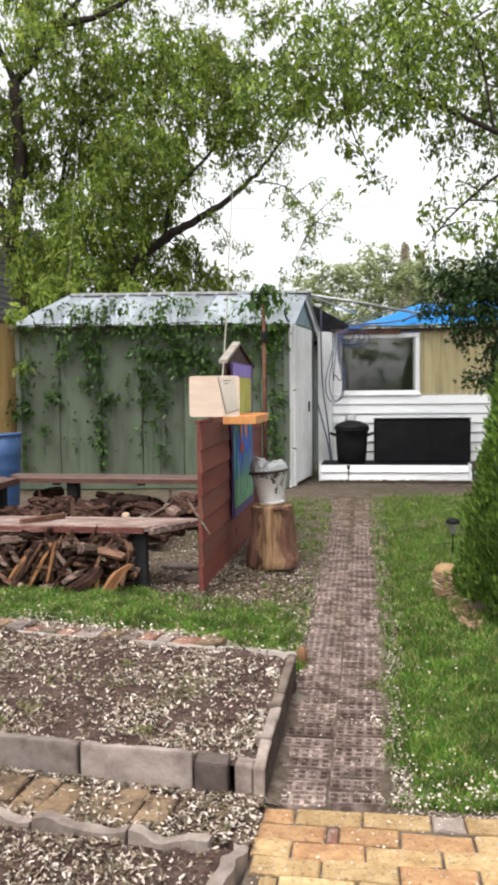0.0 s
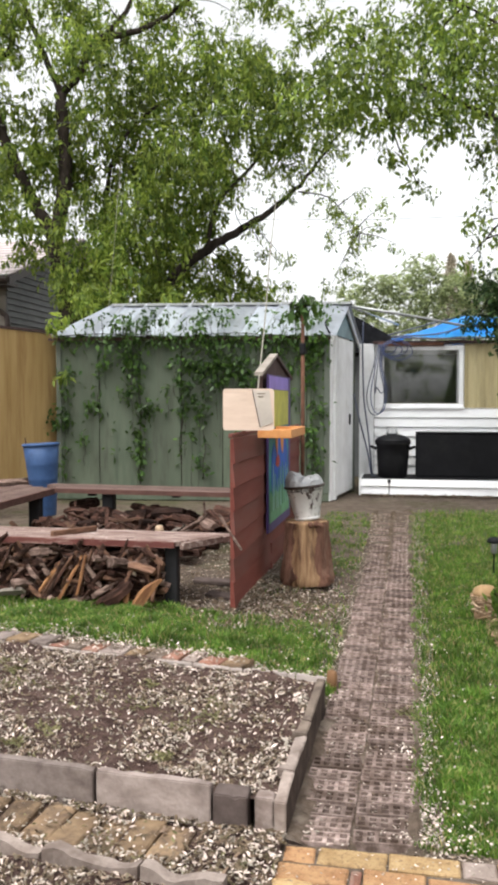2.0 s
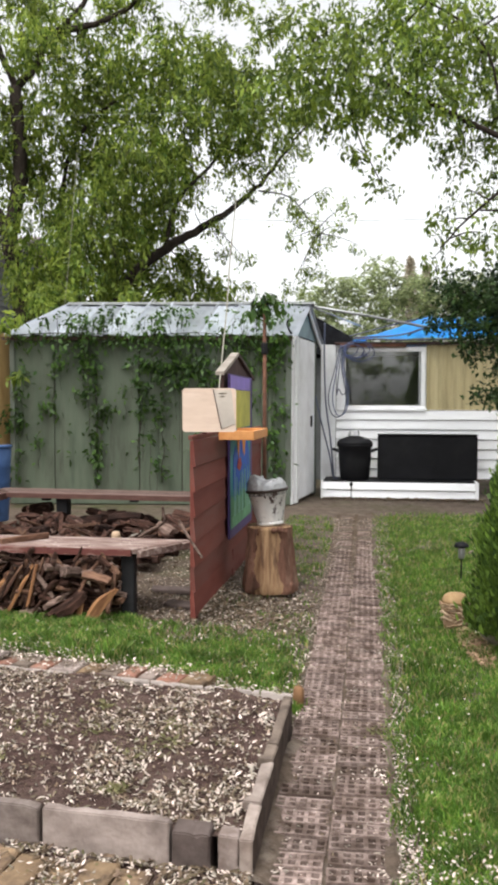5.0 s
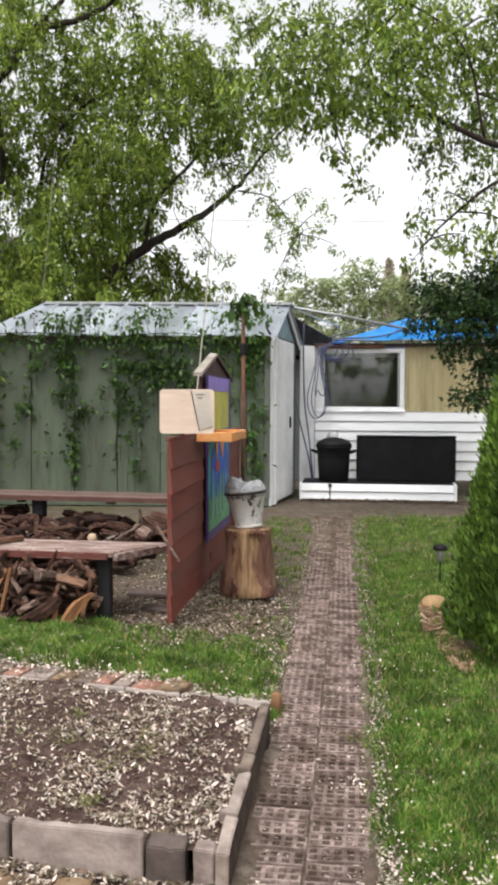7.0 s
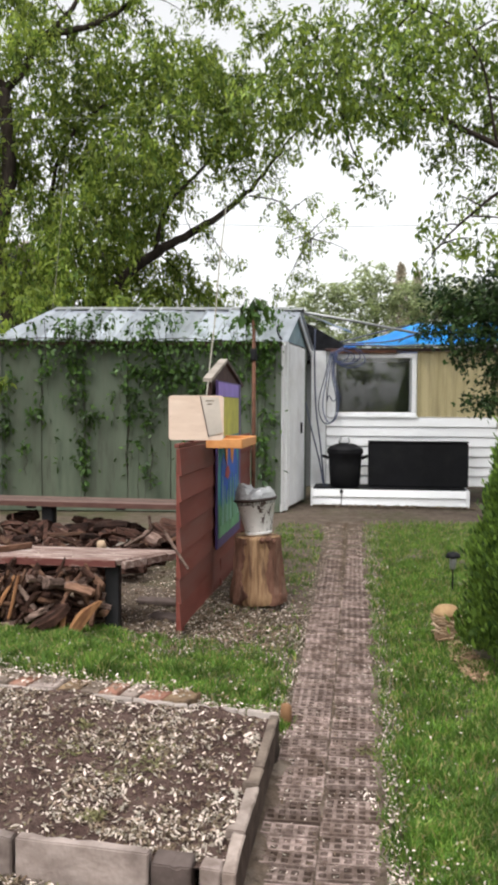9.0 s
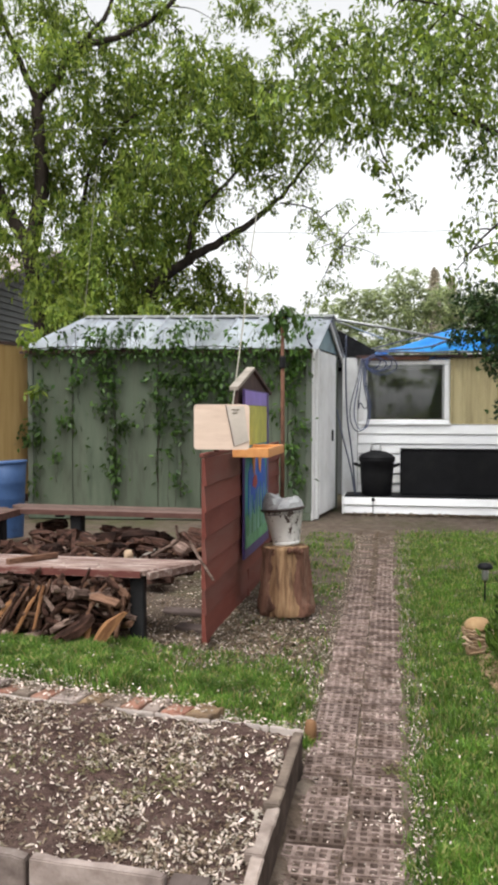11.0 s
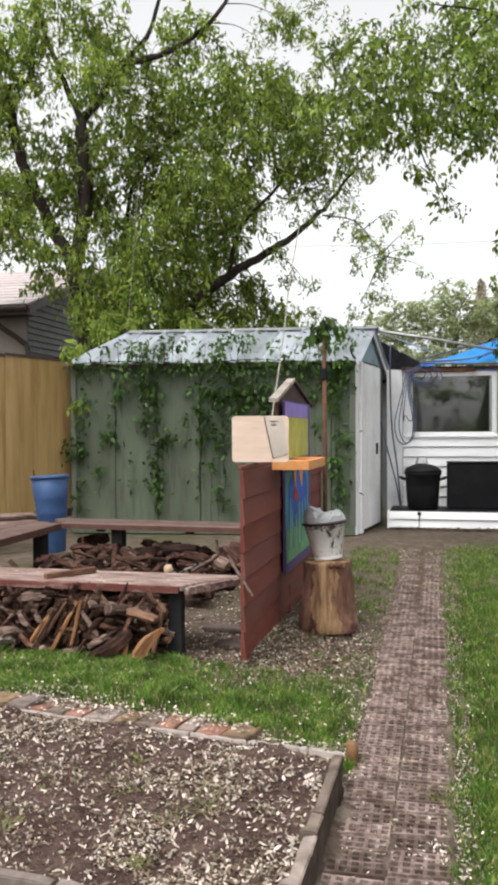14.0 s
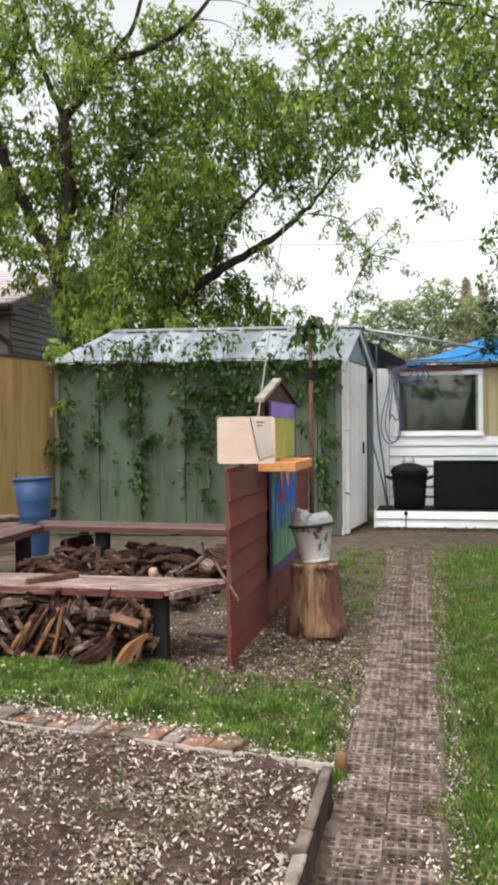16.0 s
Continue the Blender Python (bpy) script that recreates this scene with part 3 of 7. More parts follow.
SEEDS = "pale fallen tree seeds lying loose"
scatter("fallen_husks", 6000, on_bed, FLAKE, (0.007, 0.026), M["husk"], 0.5, "tan and brown seed husks on the raised bed", "seeds")
scatter("fallen_husks", 3600, on_low_bed, FLAKE, (0.007, 0.022), M["husk"], 0.5, "tan and brown seed husks on the low bed", "seeds")
scatter("fallen_seeds", 10000, on_bed, FLAKE, (0.006, 0.023), M["seed"], 0.55, SEEDS + " on the raised bed", "seeds")
scatter("fallen_seeds", 300, bed_side, FLAKE, (0.012, 0.032), M["seed"], 0.5, SEEDS + " along the bed edging", "seeds")
scatter("fallen_seeds", 4000, on_low_bed, FLAKE, (0.006, 0.021), M["seed"], 0.5, SEEDS + " on the low bed", "seeds")
scatter("fallen_seeds", 3300, on_gap, FLAKE, (0.008, 0.023), M["seed"], 0.4, SEEDS + " between the beds", "seeds")
scatter("fallen_seeds", 6400, on_path, FLAKE, (0.006, 0.018), M["seed"], 0.3, SEEDS + " on the brick path", "seeds")
scatter("fallen_seeds", 1700, on_lawn, OVAL, (0.005, 0.015), M["seed"], 0.5, SEEDS + " in the lawn", "seeds")
scatter("fallen_seeds", 1500, on_left_grass, OVAL, (0.006, 0.018), M["seed"], 0.4, SEEDS + " in the grass strip", "seeds")
scatter("fallen_seeds", 9000, on_yard, OVAL, (0.007, 0.019), M["seed"], 0.3, SEEDS + " on bare earth", "seeds")
def front_dirt():
    x, y = R.uniform(0.21, 1.1), 1.93 + abs(R.gauss(0, 0.2))
    return x, y, ground_height(x, y) - 0.008


scatter("fallen_seeds", 900, front_dirt, FLAKE, (0.006, 0.02), M["seed"], 0.4, SEEDS + " on the bare lawn edge", "seeds")
scatter("fallen_husks", 1300, front_dirt, FLAKE, (0.006, 0.022), M["husk"], 0.4, "tan seed husks on the bare lawn edge", "seeds")
scatter("leaf_litter", 6000, on_bed, SLIVER, (0.008, 0.028), M["litter"], 0.4, "brown bits of twig and leaf on the soil", "litter")
scatter("leaf_litter", 2600, on_low_bed, SLIVER, (0.008, 0.028), M["litter"], 0.4, "brown bits of twig and leaf on the soil", "litter")
scatter("leaf_litter", 5000, on_yard, SLIVER, (0.012, 0.05), M["litter"], 0.3, "brown bits of twig and leaf on bare earth", "litter")
def path_dirt():
    y = 2.0 + R.random() ** 0.62 * 8.4
    x = R.choice((R.uniform(-0.2, 0.21), R.gauss(0.215, 0.03), R.gauss(-0.205, 0.025), R.gauss(0.0, 0.02))) - 0.012 * max(0, y - 3.7)
    if x < -0.18 and y < 3.15 or x > 0.28:
        return None
    return x, y, ground_height(x, y) + 0.005


WEED_SPOTS = [(R.uniform(-1.8, -0.35), R.uniform(2.05, 3.05), R.uniform(0.02, 0.06)) for _ in range(16)]


def weeds():
    cx, cy, cr = R.choice(WEED_SPOTS)
    x, y = cx + R.gauss(0, cr), cy + R.gauss(0, cr)
    return x, y + skew(x), 0.112 + 0.032 * (y - 1.985) * (1 + 0.3 * max(0.0, -x - 0.6))


scatter("leaf_litter", 8200, path_dirt, SLIVER, (0.006, 0.024), M["litter"], 0.2, "brown dirt crumbs and twigs on the path bricks", "litter")
scatter("weeds", 700, weeds, FLAKE, (0.012, 0.03), M["weed"], 0.5, "small yellowish weeds sprouting on the bed", "weeds")
scatter("weeds", 420, on_gap, FLAKE, (0.01, 0.024), M["weed"], 0.5, "small yellowish weeds between the beds", "weeds")
scatter("weeds", 260, on_bed, FLAKE, (0.01, 0.022), M["weed"], 0.5, "tiny weeds strewn on the bed", "weeds")
scatter("leaf_litter", 1600, on_gap, SLIVER, (0.012, 0.04), M["litter"], 0.3, "brown bits of twig and leaf between the beds", "litter")


def by_planter():
    return R.uniform(-0.6, 1.7), 12.17 - abs(R.gauss(0, 0.09)), R.uniform(-0.005, 0.012)


scatter("leaf_litter", 420, by_planter, SLIVER, (0.02, 0.08), M["litter"], 0.35, "dead leaves and scraps along the planter foot", "litter")
scatter("fallen_husks", 160, by_planter, FLAKE, (0.015, 0.05), M["husk"], 0.4, "pale scraps along the planter foot", "litter")


# ---- bed edging ----
bed_edging = thing("raised_bed_edging", (-1.0, 2.5, 0), 0, "grey concrete edging slabs round the raised bed", "garden edging", kind="structure")
bo = (-1.0, 2.5)


def cast_slab(plan, tops, m, name="edging_slab", foot=-0.03, seed=0, dark_side=False):
    """A cast slab on edge: plan corners, the height at each, arrises softened, with a few small chips."""
    bm = bmesh.new()
    lo = [bm.verts.new((x - bo[0], y - bo[1], foot)) for x, y in plan]
    hi = [bm.verts.new((x - bo[0], y - bo[1], z)) for (x, y), z in zip(plan, tops)]
    n = len(plan)
    bm.faces.new(lo[::-1])
    bm.faces.new(hi)
    for i in range(n):
        bm.faces.new((lo[i], lo[(i + 1) % n], hi[(i + 1) % n], hi[i]))
    bmesh.ops.subdivide_edges(bm, edges=[e for e in bm.edges if e.calc_length() > 0.1], cuts=8, use_grid_fill=True)
    rim = [e for e in bm.edges if len(e.link_faces) == 2 and e.calc_face_angle() > 0.6 and e.verts[0].co.z + e.verts[1].co.z > 0.08]
    bmesh.ops.bevel(bm, geom=rim, offset=0.004, segments=2, affect="EDGES")
    for v in bm.verts:
        p = v.co + Vector((seed * 3.1, seed, 0))
        chip = max(0.0, noise.noise(p * 30) - 0.28) * 0.03 if v.co.z > min(tops) - 0.012 else 0.0
        v.co += Vector((noise.noise(p * 11), noise.noise(p * 11 + Vector((5, 0, 0))), noise.noise(p * 7 + Vector((0, 5, 0))))) * 0.0022 - Vector((0, 0, chip))
    ob = part(name, bm, m, bed_edging)
    # outward faces get the darker colour: shade and damp dirt painted in
    if dark_side:
        ob.data.materials.append(M["concrete_damp_shade"])
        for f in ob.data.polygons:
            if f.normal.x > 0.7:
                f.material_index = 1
    return ob


def front_line(x):
    """How far back the front slabs stand at x."""
    return 1.957 + 0.105 * max(0.0, -x - 0.44)


for k, (x0, x1, za, zb) in enumerate(((-2.12, -1.7, 0.155, 0.153), (-1.69, -1.285, 0.152, 0.153), (-1.275, -0.873, 0.152, 0.153), (-0.861, -0.452, 0.152, 0.156))):
    cast_slab([(x0, front_line(x0)), (x1, front_line(x1)), (x1, front_line(x1) + 0.042), (x0, front_line(x0) + 0.042)], (za, zb, zb, za), M["concrete"], seed=k)
cast_slab([(-0.444, 1.958), (-0.33, 1.955), (-0.33, 2.035), (-0.444, 2.035)], (0.129, 0.126, 0.13, 0.134), M["concrete_dark"], "dark_edging_block", seed=5)
cast_slab([(-0.306, 1.957), (-0.246, 1.955), (-0.246, 2.02), (-0.302, 2.02)], (0.13, 0.126, 0.128, 0.132), M["concrete"], "corner_block", seed=6)
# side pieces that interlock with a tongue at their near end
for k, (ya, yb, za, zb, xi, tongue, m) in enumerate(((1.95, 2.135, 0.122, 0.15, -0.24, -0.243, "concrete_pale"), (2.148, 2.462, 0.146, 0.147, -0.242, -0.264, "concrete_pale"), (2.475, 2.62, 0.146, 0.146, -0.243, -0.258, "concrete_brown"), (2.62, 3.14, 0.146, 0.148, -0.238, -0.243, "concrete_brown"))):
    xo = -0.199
    cast_slab([(tongue, ya + 0.004), (xo - 0.004, ya), (xo, yb), (xi, yb), (xi, ya + 0.05), (tongue, ya + 0.03)], (za, za, zb, zb, za + 0.2 * (zb - za), za + 0.1 * (zb - za)), M[m], seed=8 + k, dark_side=True)
# a thin pale strip in pieces, then header bricks with a pale mortar edge
for k, (x0, x1, thick) in enumerate(((-0.335, -0.2, 0.018), (-0.372, -0.341, 0.02), (-0.588, -0.376, 0.018), (-0.84, -0.594, 0.012), (-1.21, -0.846, 0.014), (-1.76, -1.222, 0.012), (-2.15, -1.77, 0.014))):
    za, zb = (0.156 + 0.01 * min(1, max(0, -e - 0.9)) + R.uniform(-0.004, 0.004) for e in (x0, x1))
    cast_slab([(x0, back_line(x0)), (x1, back_line(x1)), (x1, back_line(x1) + thick), (x0, back_line(x0) + thick)], (za, zb, zb, za), M["mortar_pale"], "edging_strip", 0.09 if k == 0 else 0.02, seed=20 + k)
HEADERS = ((-0.592, -0.713, "old_paver"), (-0.713, -0.833, "red_brick"), (-0.833, -0.918, "concrete_pale"), (-0.918, -1.013, "red_brick"), (-1.013, -1.11, "concrete_brown"), (-1.11, -1.217, "old_paver"), (-1.217, -1.356, "concrete"),
           (-1.356, -1.452, "red_brick"), (-1.452, -1.552, "concrete_brown"), (-1.552, -1.64, "red_brick"), (-1.64, -1.76, "concrete"), (-1.76, -1.89, "old_paver"), (-1.89, -2.0, "concrete"))
for k, (b, a, m) in enumerate(HEADERS):
    a, b, deep = a + 0.004, b - 0.004, R.uniform(0.13, 0.17)
    z = 0.16 + 0.01 * min(1, max(0, -a - 0.9)) + R.uniform(-0.006, 0.004)
    cast_slab([(a, back_line(a) + 0.018), (b, back_line(b) + 0.018), (b + 0.03, back_line(b) + 0.018 + deep), (a + 0.03, back_line(a) + 0.018 + deep)], (z, z, z + R.uniform(-0.008, 0.006), z), M[m], "header_brick", 0.02, seed=30 + k)


def header_dirt():
    x = R.uniform(-1.9, -0.22)
    return x, back_line(x) + 0.13 + R.gauss(0, 0.05), 0.163 if x < -0.6 else R.uniform(0.1, 0.13)


scatter("leaf_litter", 420, header_dirt, SLIVER, (0.008, 0.03), M["litter"], 0.2, "brown bits of twig on the edging bricks", "litter")
scatter("fallen_seeds", 520, header_dirt, FLAKE, (0.01, 0.026), M["seed"], 0.3, SEEDS + " on the edging bricks", "seeds")
stub = part("brick_stub", lathe([(0.0, -0.06), (0.024, -0.06), (0.026, 0.03), (0.023, 0.058), (0.012, 0.066), (0.0, 0.067)], 10, wobble=0.8, seed=8), M["stub_brick"], bed_edging, "worn brown brick stub behind the corner", smooth=True)
stub.location = (0.802, 0.93, 0.03)
blades("grass_tuft", 110, lambda: (R.gauss(-0.205, 0.016), R.gauss(3.4, 0.03), 0.0), (0.02, 0.05), M["grass"], "small grass tuft round the brick stub")

low_edging = thing("low_bed_edging", (-1.0, 1.55, 0), 0, "pale scalloped concrete edging of the low bed", "garden edging", kind="structure")


def scallop(x0, x1, y, z1, turn=0.0):
    """An edging piece with a wavy top line."""
    bm = bmesh.new()
    n = 9
    rows = []
    for j, yy in enumerate((-0.022, 0.022)):
        rows.append(([bm.verts.new((x0 + (x1 - x0) * i / n, yy + 0.008 * math.sin(i * 1.4), -0.02)) for i in range(n + 1)],
                     [bm.verts.new((x0 + (x1 - x0) * i / n, yy + 0.008 * math.sin(i * 1.4), z1 + 0.013 * math.sin(i / n * math.pi * 2 + x0 * 5) + R.uniform(-0.003, 0.003))) for i in range(n + 1)]))
    (a0, a1), (b0, b1) = rows
    for i in range(n):
        for q in ((a0[i], a0[i + 1], a1[i + 1], a1[i]), (b0[i], b1[i], b1[i + 1], b0[i + 1]), (a1[i], a1[i + 1], b1[i + 1], b1[i]), (a0[i], b0[i], b0[i + 1], a0[i + 1])):
            bm.faces.new(q)
    bm.faces.new((a0[0], a1[0], b1[0], b0[0]))
    bm.faces.new((a0[n], b0[n], b1[n], a1[n]))
    bmesh.ops.bevel(bm, geom=[e for e in bm.edges if len(e.link_faces) == 2 and e.calc_face_angle() > 0.8], offset=0.006, segments=1, affect="EDGES")
    ob = part("edging_slab", bm, M["concrete_pale"], low_edging)
    ob.matrix_basis = pose(0, y - 1.55 + 0.068 * (turn == 0), 0.012 * (turn == 0), 0, -1.2 * (turn == 0) * -1, turn if turn else -6)
    return ob


for x0, x1 in ((-1.0, -0.62), (-0.61, -0.25), (-0.24, 0.1), (0.11, 0.42), (0.43, 0.68)):
    scallop(x0, x1, 1.595, 0.055)
side = scallop(-0.2, 0.06, 1.55, 0.06, 82)
side.location = (0.762, -0.02, 0.0)
side = scallop(-0.3, 0.0, 1.55, 0.06, 88)
side.location = (0.755, -0.24, 0.0)


# ---- garden shed ----
SL, SR, SF = Vector((-4.79, 10.893, 0)), Vector((-1.0, 11.296, 0)), Vector((-0.78, 12.93, 0))
SA, SB = (SR - SL), (SF - SR)
S_LONG, S_DEEP = SA.length, SB.length
SA.normalize(), SB.normalize()
UP = Vector((0, 0, 1))
EAVE, RIDGE = 2.32, 2.8
shed = thing("garden_shed", SL, 0, "green wooden garden shed with a tin roof and white door", "shed")


def sp(u, v, z):
    """A point of the shed: along its front, into its depth, up (from its front left corner)."""
    return SA * u + SB * v + UP * z


def shed_box(u0, u1, v0, v1, z0, z1, bevel=0.0):
    return prism([sp(u0, v0, z0), sp(u1, v0, z0), sp(u1, v1, z0), sp(u0, v1, z0)], (0, 0, z1 - z0), bevel=bevel)


bw = 0.585
over = 0.1
for i in range(7):
    part("wall_board", shed_box(i * bw + 0.006, min((i + 1) * bw, S_LONG) - 0.006, R.uniform(0, 0.004), 0.025, 0.03, EAVE - 0.005, 0.003), M["shed_green"], shed)
part("wall_frame", shed_box(0.02, S_LONG - 0.02, 0.027, 0.06, 0.0, EAVE - 0.02), M["dark_brown"], shed)
part("back_wall", shed_box(0, S_LONG, S_DEEP - 0.03, S_DEEP, 0, EAVE), M["shed_green"], shed)
part("side_wall", shed_box(0, 0.03, 0.062, S_DEEP - 0.032, 0, EAVE), M["shed_green"], shed)
part("sill", shed_box(-0.02, S_LONG + 0.01, -0.02, -0.002, 0.0, 0.11, 0.004), M["shed_green"], shed)
part("corner_trim", shed_box(S_LONG - 0.055, S_LONG + 0.02, -0.03, -0.002, 0.112, EAVE, 0.004), M["shed_trim"], shed)
part("corner_trim", shed_box(S_LONG + 0.002, S_LONG + 0.03, 0.0, 0.13, 0.0, EAVE, 0.004), M["white_paint"], shed)
part("door_frame", shed_box(S_LONG + 0.002, S_LONG + 0.06, 0.17, 0.27, 0.0, EAVE - 0.01, 0.004), M["white_paint"], shed)
part("corner_trim", shed_box(S_LONG + 0.002, S_LONG + 0.03, S_DEEP - 0.28, S_DEEP, 0.0, EAVE, 0.004), M["shed_trim"], shed)
part("corner_trim", shed_box(-0.02, 0.05, -0.024, -0.002, 0.112, EAVE, 0.004), M["shed_trim"], shed)
# gable end
part("end_wall", shed_box(S_LONG - 0.03, S_LONG, 0.062, S_DEEP - 0.032, 0.0, EAVE), M["grey_wood"], shed)
part("gable", prism([sp(S_LONG, 0.0, EAVE + 0.002), sp(S_LONG, S_DEEP, EAVE + 0.002), sp(S_LONG, S_DEEP / 2, RIDGE - 0.03)], SA * 0.025), M["gable_blue"], shed, "faded blue gable board")
part("hip_sheet", prism([sp(-0.05, -over, EAVE - 0.03), sp(-0.05, S_DEEP + over, EAVE - 0.03), sp(0.42, S_DEEP / 2, RIDGE + 0.004)], UP * 0.006), M["tin"], shed)
door = part("door", shed_box(S_LONG + 0.022, S_LONG + 0.05, 0.3, S_DEEP - 0.3, 0.04, EAVE - 0.03, 0.004), M["white_paint"], shed, "white painted plank door")
for k in range(4):
    v0 = 0.305 + k * (S_DEEP - 0.62) / 4
    part("door_board", shed_box(S_LONG + 0.052, S_LONG + 0.064, v0 + 0.004, v0 + (S_DEEP - 0.62) / 4 - 0.003, 0.05, EAVE - 0.04, 0.003), M["white_paint"], door)
hb = shed_box(S_LONG + 0.066, S_LONG + 0.09, 1.03, 1.065, 1.04, 1.2, 0.005)
part("door_handle", hb, M["black_plastic"], door, "black door pull")
# roof sheets
for back in (0, 1):
    n = 12
    w = (S_LONG + 0.17) / n
    for i in range(n):
        u0 = -0.05 + i * w
        bm = bmesh.new()
        cols = 10
        lo, hi = [], []
        for c in range(cols + 1):
            u = u0 + (w + (0.02 if i < n - 1 else 0)) * c / cols
            uh = 0.42 + (u + 0.05) * (2 * w - 0.47) / (2 * w) if i < 2 else u
            rib = 0.03 if c == 0 else 0.022 * (1 - c / cols) * (1 + 0.6 * math.sin(i * 2.3)) + 0.003 * math.sin(c * 2 + i)
            if not back:
                a, b = sp(u, -over, EAVE - over * (RIDGE - EAVE) / (S_DEEP / 2) + 0.03 + rib), sp(uh, S_DEEP / 2, RIDGE + 0.012 + rib)
            else:
                a, b = sp(u, S_DEEP + over, EAVE - over * (RIDGE - EAVE) / (S_DEEP / 2) + 0.03 + rib), sp(uh, S_DEEP / 2, RIDGE + 0.012 + rib)
            lo.append((bm.verts.new(a), bm.verts.new(a - UP * 0.006)))
            hi.append((bm.verts.new(b), bm.verts.new(b - UP * 0.006)))
        for c in range(cols):
            bm.faces.new((lo[c][0], lo[c + 1][0], hi[c + 1][0], hi[c][0]))
            bm.faces.new((lo[c][1], hi[c][1], hi[c + 1][1], lo[c + 1][1]))
            bm.faces.new((lo[c][0], lo[c][1], lo[c + 1][1], lo[c + 1][0]))
        part("roof_sheet", bm, M["tin"], shed)
        if not back and i > 1:
            drop = over * (RIDGE - EAVE) / (S_DEEP / 2)
            part("roof_rib", prism([sp(u0 - 0.014, -over, EAVE - drop + 0.02), sp(u0 + 0.014, -over, EAVE - drop + 0.02), sp(u0 + 0.008, -over, EAVE - drop + 0.055), sp(u0 - 0.008, -over, EAVE - drop + 0.055)], sp(0, S_DEEP / 2 + over - 0.06, RIDGE - 0.02 - EAVE + drop)), M["roof_rib"], shed)
part("ridge_cap", prism([sp(0.4, S_DEEP / 2 - 0.09, RIDGE), sp(0.4, S_DEEP / 2, RIDGE + 0.045), sp(0.4, S_DEEP / 2 + 0.09, RIDGE), sp(0.4, S_DEEP / 2, RIDGE + 0.03)], SA * (S_LONG - 0.26)), M["steel"], shed)
for v0, v1 in ((-over, S_DEEP / 2), (S_DEEP + over, S_DEEP / 2)):
    z0 = EAVE - over * (RIDGE - EAVE) / (S_DEEP / 2)
    part("verge_board", prism([sp(S_LONG + 0.06, v0, z0 - 0.05), sp(S_LONG + 0.06, v0, z0 + 0.022), sp(S_LONG + 0.06, v1, RIDGE + 0.004), sp(S_LONG + 0.06, v1, RIDGE - 0.07)], SA * 0.02), M["white_paint"], shed)
part("eave_board", shed_box(-0.1, S_LONG + 0.04, -0.075, -0.055, EAVE - 0.085, EAVE - 0.045), M["dark_brown"], shed)

# small dark shape at the roof corner, modelled as a bent rod
hook = tube(smooth_line([sp(S_LONG + 0.03, -0.06, EAVE + 0.0), sp(S_LONG - 0.0, -0.1, EAVE + 0.06), sp(S_LONG - 0.02, -0.11, EAVE + 0.14), sp(S_LONG + 0.01, -0.11, EAVE + 0.19)], 4), 0.016, 0.01, 6)
part("hook", hook, M["black_plastic"], shed, "small dark curved shape at the roof corner")

# ---- trailer with the planter ----
TY = 13.0
trailer = thing("trailer", (1.6, TY, 0), 0, "white trailer with lap siding and a wide window", "trailer")
tx0, tx1 = -2.05, 3.2
wx0, wx1, wz0, wz1 = -1.98, -0.70, 1.28, 2.24
part("base_panel", box(tx0, tx1, 0.05, 0.12, 0.25, wz0 - 0.01), M["siding"], trailer)
part("wall_panel", box(wx1, tx1, 0.05, 0.12, wz0, 2.28), M["siding"], trailer)
part("wall_panel", box(tx0, wx0, 0.05, 0.12, wz0, 2.28), M["siding"], trailer)
part("wall_panel", box(tx0, tx1, 0.13, 2.2, 2.2, 2.28), M["siding"], trailer)
lap = 0.148
for i in range(7):
    z = 0.24 + i * lap
    bm = prism([(tx0, -0.02, z + 0.01), (tx0, -0.008, z), (tx0, 0.045, z), (tx0, 0.045, z + lap - 0.008), (tx0, 0.0, z + lap - 0.008)], (tx1 - tx0, 0, 0))
    part("siding_board", bm, M["siding"], trailer)
# window
wf = 0.07
win = part("window", box(wx0, wx1, 0.0, 0.06, wz0, wz0 + wf, 0.006), M["white_paint"], trailer, "white framed trailer window")
part("frame_bar", box(wx0, wx1, 0.0, 0.06, wz1 - wf, wz1, 0.006), M["white_paint"], win)
part("frame_bar", box(wx0, wx0 + wf, 0.0, 0.06, wz0 + wf + 0.002, wz1 - wf - 0.002, 0.006), M["white_paint"], win)
part("frame_bar", box(wx1 - wf, wx1, 0.0, 0.06, wz0 + wf + 0.002, wz1 - wf - 0.002, 0.006), M["white_paint"], win)
part("sash", box(wx1 - wf - 0.035, wx1 - wf - 0.003, 0.02, 0.055, wz0 + wf + 0.003, wz1 - wf - 0.003, 0.004), M["steel"], win)
part("window_sill", box(wx0 - 0.03, wx1 + 0.02, -0.035, -0.002, wz0 - 0.012, wz0 + 0.02, 0.004), M["white_paint"], win)
pane = part("pane", box(wx0 + wf, wx1 - wf, 0.03, 0.036, wz0 + wf, wz1 - wf), M["glass"], win, "dark reflecting glass pane")
pane.visible_shadow = False
rb = bmesh.new()
box(wx0 - 0.3, wx1 + 0.3, 1.6, 1.62, 0.9, 2.19, bm=rb)
box(wx0 - 0.32, wx0 - 0.3, 0.13, 1.62, 0.9, 2.19, bm=rb)
box(wx1 + 0.3, wx1 + 0.32, 0.13, 1.62, 0.9, 2.19, bm=rb)
box(wx0 - 0.3, wx1 + 0.3, 0.13, 1.62, 0.88, 0.9, bm=rb)
part("inner_wall", rb, M["dark_inside"], trailer)
